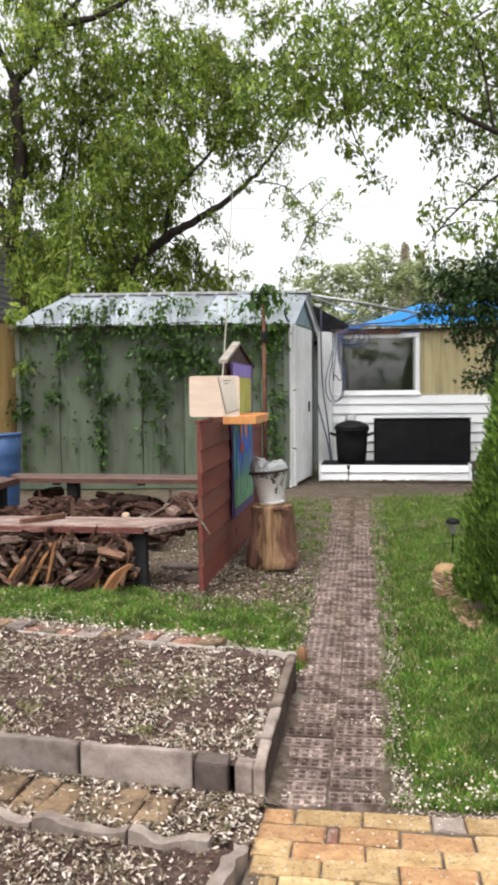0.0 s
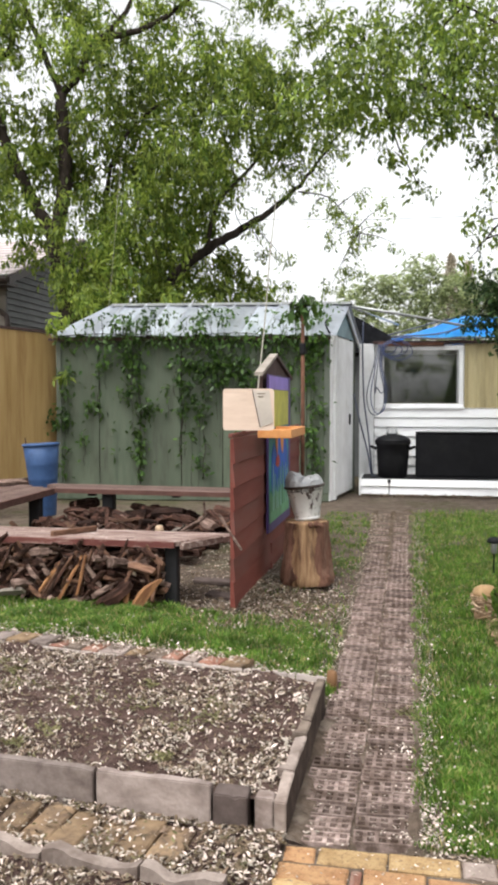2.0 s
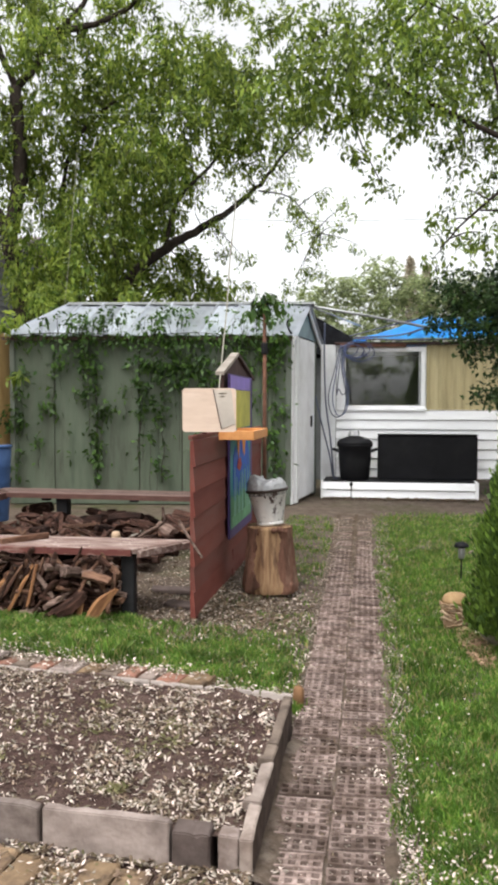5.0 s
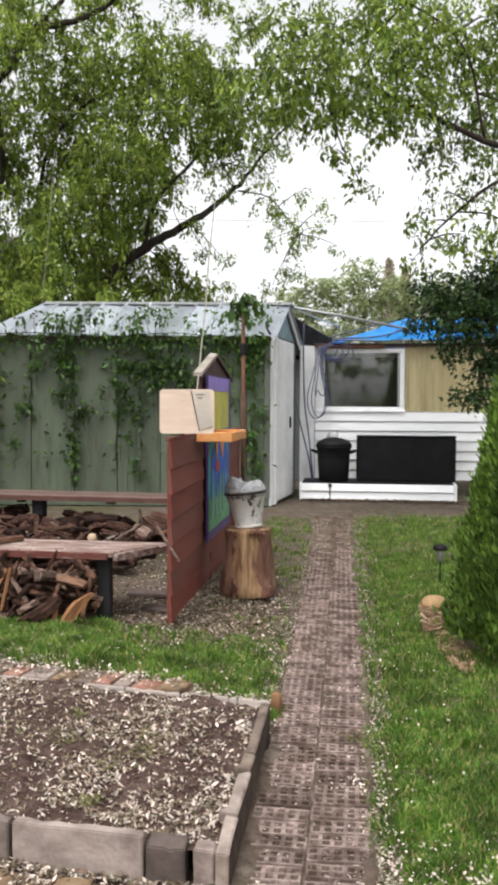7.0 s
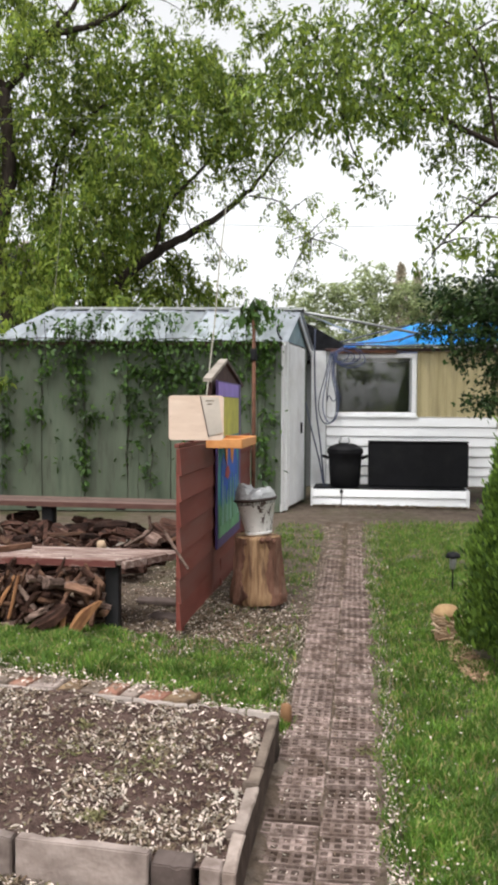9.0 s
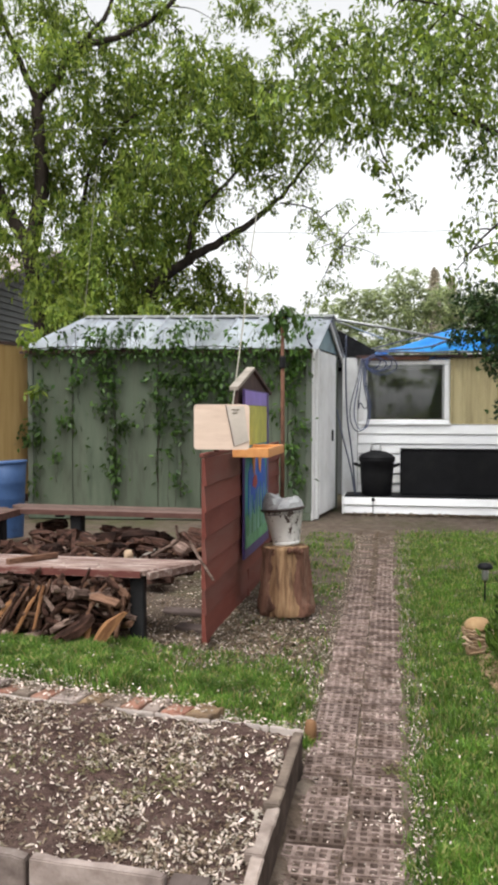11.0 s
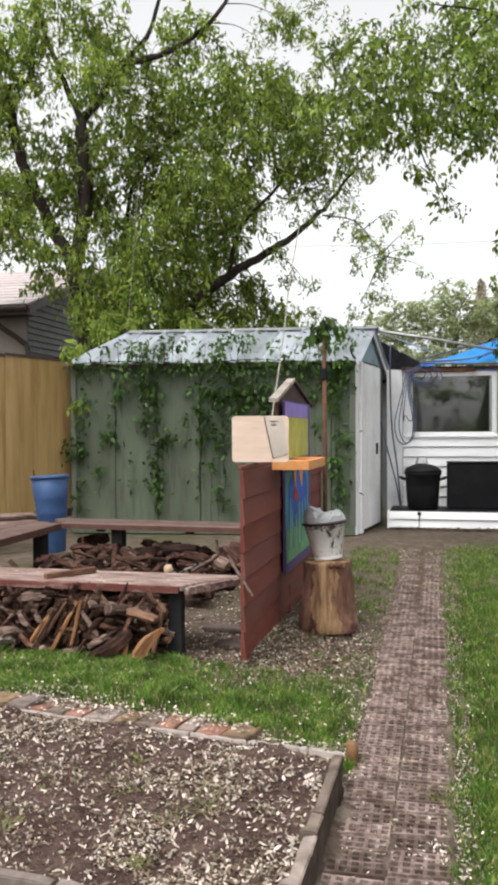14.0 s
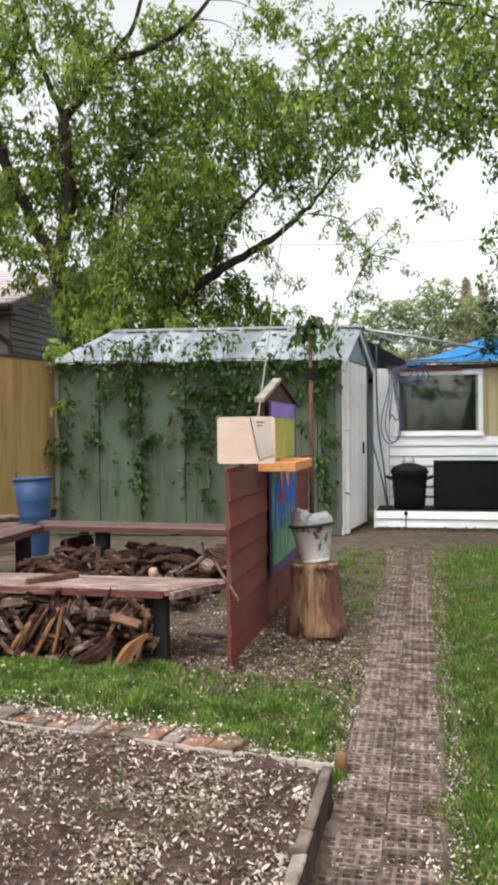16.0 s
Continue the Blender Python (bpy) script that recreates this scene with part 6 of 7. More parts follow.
ob = put("wood_round", lathe([(0.0, -0.1), (0.05, -0.1), (0.053, -0.09), (0.055, 0.0), (0.052, 0.09), (0.045, 0.1), (0.0, 0.1)], 12, wobble=0.2), M["chip"])
ob.matrix_basis = pose(-2.62, 4.5, base + 0.2, 80, 0, 10)
tagged(ob, "round log with a pale sawn end", "firewood", G1)


def on_bench():
    x = R.uniform(-3.2, -1.2)
    return x, R.uniform(4.62, 5.03), 0.506


scatter("fallen_seeds", 130, on_bench, OVAL, (0.006, 0.016), M["seed"], 0.3, SEEDS + " on the bench", "seeds")
R.setstate(kept)
lean = tube([(-1.03, 4.63, 0.68), (-0.945, 4.575, 0.57), (-0.865, 4.53, 0.475)], 0.011, 0.008, 7, rough=0.1)
tagged(put("leaning_stick", lean, M["log_pale"]), "thin brown stick fixed to the fence end", "stick")
for x, y, z, l, a in ((-1.2, 5.35, ground_height(-1.2, 5.35) + 0.04, 0.36, 8), (-1.1, 5.0, ground_height(-1.1, 5.0) + 0.03, 0.2, -8)):
    bm = box(-l / 2, l / 2, -0.06, 0.06, -0.015, 0.015, 0.006, jitter=0.004)
    tagged(put("flat_stone", bm, M["concrete_dark"]), "flat grey stone slab lying on bare earth", "stone", "flat stones").matrix_basis = pose(x, y, z - 0.025, 3, 2, a)

# ---- right side: cut logs, chips, garden light ----
SX, SY = 0.64, 4.93
sz = ground_height(SX, SY) - 0.01
burl = thing("small_stump", (SX, SY, sz), 0, "small tan rounded stump with pale peeling wood in the grass", "stump")
burl.scale = (1.1, 1.1, 1.0)
part("trunk", lathe([(0.0, 0.0), (0.07, 0.0), (0.066, 0.05), (0.06, 0.12), (0.05, 0.15), (0.0, 0.15)], 16, wobble=0.3, seed=4), M["chip"], burl, "brown wood core", smooth=True)
part("top", lathe([(0.0, 0.14), (0.06, 0.142), (0.077, 0.15), (0.078, 0.165), (0.066, 0.19), (0.04, 0.206), (0.0, 0.212)], 18, wobble=0.15, seed=6), M["burl_tan"], burl, "smooth tan rounded top", smooth=True)
for k in range(46):
    a, z0 = R.uniform(3.0, 6.8), R.uniform(0.02, 0.15)
    sweep, fall = R.choice((-1, 1)) * R.uniform(0.4, 1.1), R.uniform(-0.05, 0.02)
    line = [Vector(((0.07 + 0.016 * math.sin(q * 3.14)) * math.cos(a + sweep * q), (0.07 + 0.016 * math.sin(q * 3.14)) * math.sin(a + sweep * q), max(0.012, z0 + fall * q + 0.015 * math.sin(q * 3.14)))) for q in (0, 0.25, 0.5, 0.75, 1)]
    part("peeling_strip", tube(smooth_line(line, 2), 0.007, 0.004, 5), M["chip_pale" if k % 3 else "chip"], burl)


def on_chips():
    a, d = R.uniform(0, 6.28), math.sqrt(R.random())
    t = d * math.cos(a)
    x, y = 0.7 + 0.035 * t + 0.075 * d * math.sin(a), 4.42 - 0.42 * t
    if x > 1.35:
        return None
    return x, y, ground_height(x, y) + R.uniform(-0.006, 0.012)


scatter("wood_chips", 1100, on_chips, SLIVER, (0.01, 0.035), M["chip"], 0.35, "pale wood chips strewn round the cedar", "wood chips")
light = thing("garden_light", (0.8, 6.25, 0.02), 0, "small black solar garden light on a stake", "garden light")
part("stake", tube([(0, 0, 0), (0, 0, 0.2)], 0.006, 0.007, 8), M["black_plastic"], light)
part("lens", lathe([(0.018, 0.19), (0.025, 0.2), (0.025, 0.27), (0.018, 0.28)], 16), M["steel"], light, smooth=True)
part("cap", lathe([(0.025, 0.27), (0.054, 0.276), (0.057, 0.286), (0.046, 0.308), (0.0, 0.322)], 20), M["black_plastic"], light, smooth=True)


# ---- trees ----
def leaf_mesh(name, places, size, material, parent, aspect=0.42, droop=0.5, label=""):
    """Single pointed leaves, folded along the midrib, at the places given."""
    n = len(places)
    P = np.array(places)
    s = NR.uniform(size[0], size[1], n)
    az = NR.uniform(0, 2 * np.pi, n)
    pitch = NR.normal(-droop, 0.55, n)
    d = np.stack([np.cos(az) * np.cos(pitch), np.sin(az) * np.cos(pitch), np.sin(pitch)], 1)
    side = np.stack([-np.sin(az), np.cos(az), np.zeros(n)], 1)
    roll = NR.normal(0, 0.7, n)
    nrm = np.cross(d, side)
    side = side * np.cos(roll)[:, None] + nrm * np.sin(roll)[:, None]
    nrm = np.cross(d, side)
    w = (s * aspect * 0.5)[:, None]
    s = s[:, None]
    tip, mid = P + d * s, P + d * s * 0.45
    a, b = mid + side * w + nrm * w * 0.35, mid - side * w + nrm * w * 0.35
    V = np.stack([P, a, tip, b], 1).reshape(-1, 3)
    me = bpy.data.meshes.new(name)
    me.vertices.add(4 * n)
    me.vertices.foreach_set("co", V.ravel())
    idx = np.arange(4 * n).reshape(n, 4)
    tri = np.concatenate([idx[:, [0, 1, 2]], idx[:, [0, 2, 3]]], 1).reshape(-1)
    me.loops.add(6 * n)
    me.loops.foreach_set("vertex_index", tri)
    me.polygons.add(2 * n)
    me.polygons.foreach_set("loop_start", np.arange(0, 6 * n, 3))
    me.update(calc_edges=True)
    me.materials.append(material)
    ob = new(name, me)
    ob.parent = parent
    if label:
        ob["label"] = label
    return ob


def limb(points, r0, r1, bm, seg=8):
    pts = smooth_line(points, 4)
    for i in range(1, len(pts) - 1):
        pts[i] = pts[i] + Vector((R.gauss(0, 1), R.gauss(0, 1), R.gauss(0, 1))) * min(r0, 0.12) * 0.12
    tube(pts, r0, r1, seg, bm, 0.1)
    return pts


def clumps(centres, reach, twigs_per, leaves_per, bm, hang=0.35, flat=0.75, rod=0.006, tuft_size=0.04, gaps=-9.0):
    """Fans of thin twigs inside each clump, fed from the nearest limb; gives the leaf places."""
    out = []
    for cx, cy, cz, r in centres:
        c = Vector((cx, cy, cz))
        if reach:
            near = min(reach, key=lambda p: (p - c).length + 0.4 * max(0, p.z - c.z))
            mid = (near + c) / 2 + Vector((R.uniform(-0.1, 0.1), R.uniform(-0.1, 0.1), 0.05)) * (near - c).length
            if (near - c).length < 1.3:
                tube(smooth_line([near, mid, c], 4), 0.008 + 0.012 * r, 0.004, 5, bm)
        for _ in range(max(3, int(twigs_per * r * r))):
            while True:
                q = Vector((R.uniform(-1, 1), R.uniform(-1, 1), R.uniform(-1, 1)))
                if q.length < 1:
                    break
            start = c + Vector((q.x * 0.75, q.y * 0.75, q.z * flat * 0.8)) * r
            if noise.noise((start.x * 1.5, start.y * 0.6, start.z * 1.5)) + 0.5 * noise.noise(start * 3.2) < gaps:
                continue
            along = Vector((q.x, q.y, q.z * 0.4)) + Vector((R.gauss(0, 0.4), R.gauss(0, 0.4), -hang))
            along = along.normalized() * r * R.uniform(0.35, 0.75)
            bend = Vector((0, 0, -hang * r * 0.35))
            if R.random() < 0.35:
                tube([start, start + along * 0.5 + bend * 0.25, start + along + bend], rod, rod * 0.4, 3, bm)
            nodes = [R.random() for _k in range(max(2, leaves_per // 4))]
            for _k in range(leaves_per):
                t = nodes[_k % len(nodes)]
                p = start + along * t + bend * t * t
                out.append((p.x + R.gauss(0, tuft_size), p.y + R.gauss(0, tuft_size), p.z + R.gauss(0, tuft_size)))
    return out


elm = thing("elm_tree", (-6.17, 14.93, 0), 0, "large leafy elm with drooping twigs behind the shed", "tree")
eo = Vector((-6.17, 14.93, 0))


def rel(points, o=eo):
    return [Vector(p) - o for p in points]


bm = bmesh.new()
reach = []
FORK = (-6.56, 14.89, 4.44)
for pts, r0, r1 in (
        ([(-6.1, 14.93, -0.1), (-6.17, 14.93, 1.84), (-6.29, 14.93, 3.09), FORK], 0.25, 0.17),
        ([FORK, (-6.92, 14.83, 5.11), (-7.33, 14.76, 5.99), (-7.62, 14.71, 6.78), (-7.77, 14.69, 7.77)], 0.14, 0.08),
        ([FORK, (-6.31, 14.9, 5.48), (-6.36, 14.9, 6.59), (-6.42, 14.97, 7.15)], 0.15, 0.11),
        ([(-6.42, 14.97, 7.15), (-6.66, 14.93, 7.7), (-6.93, 14.88, 8.39), (-7.19, 14.84, 9.07), (-7.45, 14.8, 9.94)], 0.07, 0.03),
        ([(-6.42, 14.97, 7.15), (-6.11, 15.04, 7.51), (-5.76, 15.12, 8.13), (-5.33, 15.21, 8.25), (-4.66, 15.36, 8.49), (-3.93, 15.52, 9.1), (-3.49, 15.63, 9.9)], 0.085, 0.03),
        ([(-5.76, 15.12, 8.13), (-5.22, 15.24, 8.68), (-4.92, 15.33, 9.71)], 0.06, 0.03),
        ([(-7.77, 14.69, 7.77), (-7.38, 14.78, 7.9), (-7.29, 14.8, 8.39), (-7.19, 14.84, 9.13), (-7.04, 14.88, 9.94)], 0.07, 0.03)):
    reach += limb(rel(pts), r0, r1, bm)
for pts, r0, r1 in (
        ([(-5.3, 15.1, -0.1), (-4.95, 15.18, 2.0), (-4.44, 15.32, 3.54), (-3.73, 15.48, 4.26), (-3.22, 15.6, 4.56), (-2.71, 15.71, 4.88), (-2.23, 15.82, 5.26), (-1.8, 15.92, 5.75), (-1.38, 16.01, 6.3), (-0.97, 16.11, 6.82)], 0.135, 0.005),
        ([(-2.05, 15.86, 5.35), (-1.5, 15.97, 5.25), (-1.15, 16.04, 4.88), (-0.9, 16.09, 4.57)], 0.016, 0.006),
        ([(-5.66, 15.06, 3.39), (-5.52, 15.13, 5.79), (-4.73, 15.32, 6.89), (-3.88, 15.5, 7.21)], 0.05, 0.02),
        ([(-3.73, 15.48, 4.26), (-3.52, 15.54, 5.14), (-2.8, 15.71, 5.96), (-2.5, 15.79, 6.89)], 0.05, 0.015)):
    reach += limb(rel(pts), r0, r1, bm)
HIGH = [(-7.62, 14.04, 8.39, 0.69), (-7.0, 14.99, 9.06, 0.73), (-5.51, 14.84, 8.73, 0.66), (-4.59, 15.66, 9.0, 0.48), (-8.03, 14.97, 7.58, 0.63),
        (-5.74, 13.82, 7.54, 0.53), (-5.53, 16.07, 8.09, 0.82), (-4.04, 14.83, 7.49, 0.55), (-3.25, 14.93, 7.45, 0.6), (-2.92, 17.04, 8.12, 0.62), (-2.08, 15.8, 7.07, 0.67),
        (-7.35, 15.66, 7.12, 0.6), (-5.72, 15.04, 6.79, 0.72), (-4.73, 15.69, 6.93, 0.74), (-3.4, 14.66, 6.49, 0.68), (-2.87, 16.07, 6.8, 0.64)]
LOW = [(-8.36, 15.52, 6.06, 0.55), (-7.2, 14.84, 5.91, 0.52), (-6.51, 15.57, 6.06, 0.54), (-5.39, 15.62, 6.0, 0.75), (-3.91, 14.31, 5.65, 0.67), (-3.56, 16.24, 6.16, 0.59),
       (-7.28, 14.99, 5.05, 0.36), (-5.76, 14.54, 4.84, 0.6), (-4.64, 14.05, 4.58, 0.67), (-4.38, 16.34, 5.25, 0.66), (-5.83, 14.96, 3.9, 0.67), (-5.23, 15.74, 3.99, 0.7),
       (-4.5, 16.33, 4.27, 0.5), (-5.76, 15.61, 3.35, 0.48), (-4.87, 16.35, 3.46, 0.44), (-3.56, 15.23, 3.44, 0.46), (-3.17, 16.39, 3.74, 0.38), (-2.59, 15.56, 3.4, 0.31),
       (-8.7, 15.65, 5.2, 0.35), (-3.54, 16.53, 4.26, 0.33)]
THIN = [(-2.8, 15.35, 4.75, 0.2), (-2.2, 15.5, 5.2, 0.2), (-1.3, 15.5, 4.85, 0.2), (-1.05, 15.5, 4.2, 0.2), (-1.2, 15.48, 3.8, 0.17), (-0.5, 15.6, 4.6, 0.17), (-1.5, 15.5, 5.4, 0.2), (-2.75, 16.1, 4.35, 0.24), (-3.0, 16.05, 4.7, 0.24), (-3.3, 15.98, 4.05, 0.26), (-3.72, 15.9, 3.8, 0.26), (-2.4, 16.2, 3.6, 0.22), (-1.0, 16.5, 4.0, 0.24), (-1.45, 16.4, 3.65, 0.24), (-1.49, 15.97, 5.12, 0.31), (-1.08, 16.05, 4.8, 0.31), (-1.89, 15.9, 5.85, 0.41), (-1.48, 15.99, 6.15, 0.41), (-0.88, 16.09, 4.49, 0.26), (-2.31, 15.78, 4.09, 0.21), (-1.39, 15.98, 4.5, 0.21)]

VEIL = [(-7.6, 13.8, 6.8, 0.36), (-7.4, 13.8, 8.2, 0.36), (-8.0, 14.0, 5.6, 0.34), (-7.9, 14.0, 7.6, 0.36), (-7.05, 13.1, 5.75, 0.36), (-6.95, 12.9, 5.0, 0.3), (-7.1, 13.2, 6.4, 0.33), (-1.8, 14.9, 7.9, 0.3), (-1.6, 14.9, 7.2, 0.3), (-1.4, 15.0, 8.1, 0.3), (-6.7, 13.0, 4.6, 0.33), (-7.1, 13.3, 5.1, 0.36), (-6.4, 13.2, 4.9, 0.3), (-7.3, 13.6, 7.4, 0.36), (-6.5, 13.7, 4.0, 0.33), (-6.05, 13.3, 4.3, 0.36), (-2.3, 14.7, 8.4, 0.34), (-4.9, 13.0, 3.25, 0.3),
        (-3.75, 15.6, 8.35, 0.32), (-2.8, 15.7, 9.0, 0.3), (-3.3, 15.9, 7.9, 0.6), (-1.3, 16.0, 7.2, 0.5), (-2.4, 15.6, 6.2, 0.5), (-4.43, 13.6, 3.3, 0.45), (-4.85, 13.4, 3.8, 0.45), (-5.3, 13.5, 3.1, 0.4)]


def shift(cs, o, k=1.0):
    return [(x - o.x, y - o.y, z - o.z, r * k) for x, y, z, r in cs]


leaves = clumps(shift(HIGH, eo, 1.42), reach, 165, 15, bm, 0.75, gaps=-0.22)
leaves += clumps(shift(LOW, eo, 1.3), reach, 240, 14, bm, 0.95, 0.9, gaps=-0.27)
sprays = clumps(shift(THIN, eo, 1.12), reach, 150, 13, bm, 0.7)
leaves += clumps(shift(VEIL, eo, 1.25), reach, 85, 16, bm, 0.7, gaps=-0.35)
WISP = [(-3.2, 15.5, 8.6, 0.4), (-2.8, 15.6, 8.1, 0.35), (-2.4, 15.5, 8.75, 0.4), (-2.0, 15.6, 8.25, 0.4), (-1.7, 15.5, 8.7, 0.35), (-2.9, 15.5, 9.3, 0.35), (-2.2, 15.6, 9.3, 0.35), (-6.05, 14.3, 3.3, 0.3), (-0.9, 15.8, 5.3, 0.3), (-0.4, 15.8, 5.0, 0.3), (-0.2, 15.8, 4.3, 0.22), (-3.26, 15.3, 5.18, 0.28), (-2.83, 15.3, 5.47, 0.28), (-2.5, 15.3, 5.2, 0.2), (-2.29, 15.3, 5.65, 0.25), (-2.94, 15.3, 4.95, 0.18), (-3.6, 15.3, 4.98, 0.25)]
sprays += clumps(shift(WISP, eo), reach, 100, 11, bm, 0.6)
BASE = [(-4.2, 14.9, 4.25, 0.24), (-3.7, 14.9, 4.5, 0.18), (-3.05, 14.9, 4.95, 0.16), (-4.5, 14.8, 3.9, 0.3), (-5.7, 13.6, 3.5, 0.4), (-5.2, 13.7, 3.6, 0.4), (-4.6, 13.6, 3.7, 0.4), (-5.0, 13.8, 4.2, 0.4), (-4.0, 13.8, 3.45, 0.35), (-3.4, 14.0, 3.3, 0.3)]
leaves += clumps(shift(BASE, eo, 1.1), reach, 85, 13, bm, 0.8, gaps=-0.3)
SPILL = [(-4.7, 10.7, 2.6, 0.15), (-4.75, 10.65, 2.42, 0.13), (-4.78, 11.9, 3.0, 0.22), (-4.3, 12.2, 3.02, 0.14), (-3.6, 12.35, 3.05, 0.14), (-4.58, 10.5, 1.75, 0.1)]
leaves += clumps(shift(SPILL, eo), reach, 250, 8, bm, 0.9, rod=0.004)
part("trunk", bm, M["bark"], elm, "dark furrowed trunk and limbs", smooth=True)
leaf_mesh("crown", leaves, (0.075, 0.175), M["leaf_far_left"], elm, 0.37, 0.85, "small bright green leaves in drooping sprays")
leaf_mesh("hanging_sprays", sprays, (0.05, 0.105), M["leaf_far_left"], elm, 0.4, 0.8, "thin sprays of small leaves against the sky")

maple = thing("overhanging_tree", (4.65, 10.55, 0), 0, "leafy tree whose branches reach over the lawn", "tree")
mo = Vector((4.65, 10.55, 0))
bm = bmesh.new()
reach = []
for pts, r0, r1 in (
        ([(4.7, 10.56, -0.1), (4.59, 10.53, 0.6), (4.0, 10.45, 2.96), (2.8, 10.21, 4.01), (1.6, 9.97, 4.42), (0.88, 9.82, 4.74), (0.4, 9.72, 4.96), (-0.2, 9.6, 5.15), (-0.81, 9.47, 5.09)], 0.062, 0.008),
        ([(2.8, 10.21, 4.01), (1.9, 10.02, 4.02), (1.29, 9.89, 3.6), (0.87, 9.79, 3.17)], 0.03, 0.008),
        ([(1.6, 9.97, 4.42), (1.36, 9.93, 5.44), (0.7, 9.8, 5.94), (0.04, 9.67, 6.07)], 0.018, 0.008),
        ([(-0.2, 9.6, 5.15), (-0.09, 9.61, 4.47), (0.18, 9.66, 3.91)], 0.014, 0.006)):
    reach += limb(rel(pts, mo), r0, r1, bm)
OVER = [(-1.01, 8.68, 4.7, 0.26), (-0.63, 8.84, 4.89, 0.34), (-0.18, 9.08, 5.12, 0.47), (0.35, 10.58, 5.81, 0.54), (0.81, 9.7, 5.52, 0.49), (-0.83, 9.69, 4.71, 0.22), (-0.31, 9.2, 4.65, 0.33),
        (0.22, 9.7, 4.9, 0.37), (0.75, 9.58, 4.82, 0.36), (-0.51, 9.7, 5.77, 0.34), (0.03, 10.41, 6.23, 0.4), (0.66, 10.13, 6.1, 0.45), (1.46, 10.74, 5.5, 0.6), (1.7, 10.67, 6.11, 0.53)]
FRINGE = [(-0.08, 9.33, 4.2, 0.19), (0.18, 9.82, 4.01, 0.22), (1.47, 10.85, 4.81, 0.47), (1.21, 10.19, 3.92, 0.29), (1.28, 9.26, 3.23, 0.32), (1.76, 10.66, 4.2, 0.39), (0.93, 10.67, 3.59, 0.23),
          (0.83, 10.53, 3.17, 0.19), (1.01, 9.97, 4.31, 0.25), (0.41, 10.11, 4.59, 0.19), (1.8, 9.46, 3.35, 0.35), (2.08, 10.69, 5.03, 0.59)]
leaves = clumps(shift(OVER, mo, 1.3), reach, 190, 14, bm, 0.7, rod=0.004)
leaves += clumps(shift(FRINGE, mo, 1.15), reach, 190, 8, bm, 0.9, rod=0.004)
part("trunk", bm, M["bark"], maple, "dark trunk and thin branches", smooth=True)
leaf_mesh("crown", leaves, (0.05, 0.115), M["leaf_near"], maple, 0.46, 0.8, "fresh green leaves hanging from thin twigs")

shrub = thing("dark_shrub", (2.3, 10.38, 0), 0, "dark leafy shrub leaning before the trailer", "shrub")
so = Vector((2.3, 10.38, 0))
bm = bmesh.new()
reach = limb(rel([(2.32, 10.36, -0.1), (2.2, 10.38, 0.84), (1.99, 10.4, 1.92), (1.57, 10.39, 2.6), (1.17, 10.34, 2.73)], so), 0.05, 0.012, bm)
reach += limb(rel([(2.2, 10.38, 0.84), (2.3, 10.45, 2.0), (2.2, 10.5, 3.0)], so), 0.04, 0.012, bm)
SHRUB = [(1.1, 10.34, 2.8, 0.27), (1.5, 10.38, 2.67, 0.37), (1.91, 10.43, 2.6, 0.41), (1.3, 10.35, 2.4, 0.31), (1.71, 10.39, 2.26, 0.31), (1.78, 10.38, 1.85, 0.24), (1.72, 10.35, 1.51, 0.2),
         (1.45, 10.32, 1.51, 0.15), (0.9, 10.3, 2.39, 0.15), (2.05, 10.41, 1.92, 0.34), (1.31, 10.33, 1.99, 0.14), (2.18, 10.48, 3.01, 0.41), (1.84, 10.43, 2.94, 0.34)]
leaves = clumps(shift(SHRUB, so, 1.15), reach, 620, 10, bm, 0.3, rod=0.004)
part("trunk", bm, M["bark"], shrub, smooth=True)
leaf_mesh("crown", leaves, (0.045, 0.085), M["leaf_dark"], shrub, 0.6, 0.4, "dense dark green leaves")

# far trees over the roofs, distance haze put into their pale leaf colour
for k, (ox, cs, m, lab) in enumerate((
        (0.4, [(-0.48, 31.97, 5.62, 0.83), (0.56, 32.08, 5.31, 0.93), (0.34, 32.11, 6.3, 0.73), (-1.29, 31.84, 4.89, 0.62), (-1.91, 31.75, 4.57, 0.62), (-3.0, 31.6, 4.3, 0.8), (-2.1, 31.5, 5.3, 0.6), (-1.2, 31.6, 5.7, 0.55)], "leaf_haze", "pale green distant tree over the roofs"),
        (2.2, [(1.58, 32.23, 5.6, 0.9), (2.62, 32.32, 5.01, 0.93), (3.64, 32.46, 5.43, 1.24), (5.2, 32.5, 5.3, 1.3)], "leaf_haze", "pale green distant tree behind the tarp"))):
    far = thing("far_tree", (ox, 32.2, 0), 0, lab, "tree", "distant trees")
    fo = Vector((ox, 32.2, 0))
    bm = bmesh.new()
    limb([(0, 0, -0.1), (0.1, 0, 2.0), (0, 0.1, 3.8), (0.2, 0, 5.2)], 0.22, 0.05, bm)
    leaves = clumps(shift(cs, fo), None, 130, 12, bmesh.new(), 0.3)
    low = [(x, y, z - 1.5, r * 1.2) for x, y, z, r in cs]
    leaves += clumps(shift(low, fo), None, 70, 12, bmesh.new(), 0.3)
    part("trunk", bm, M["bark"], far, smooth=True)
    leaf_mesh("crown", leaves, (0.1, 0.2), M[m], far, 0.5, 0.3, "foliage paled by distance haze in its colour")
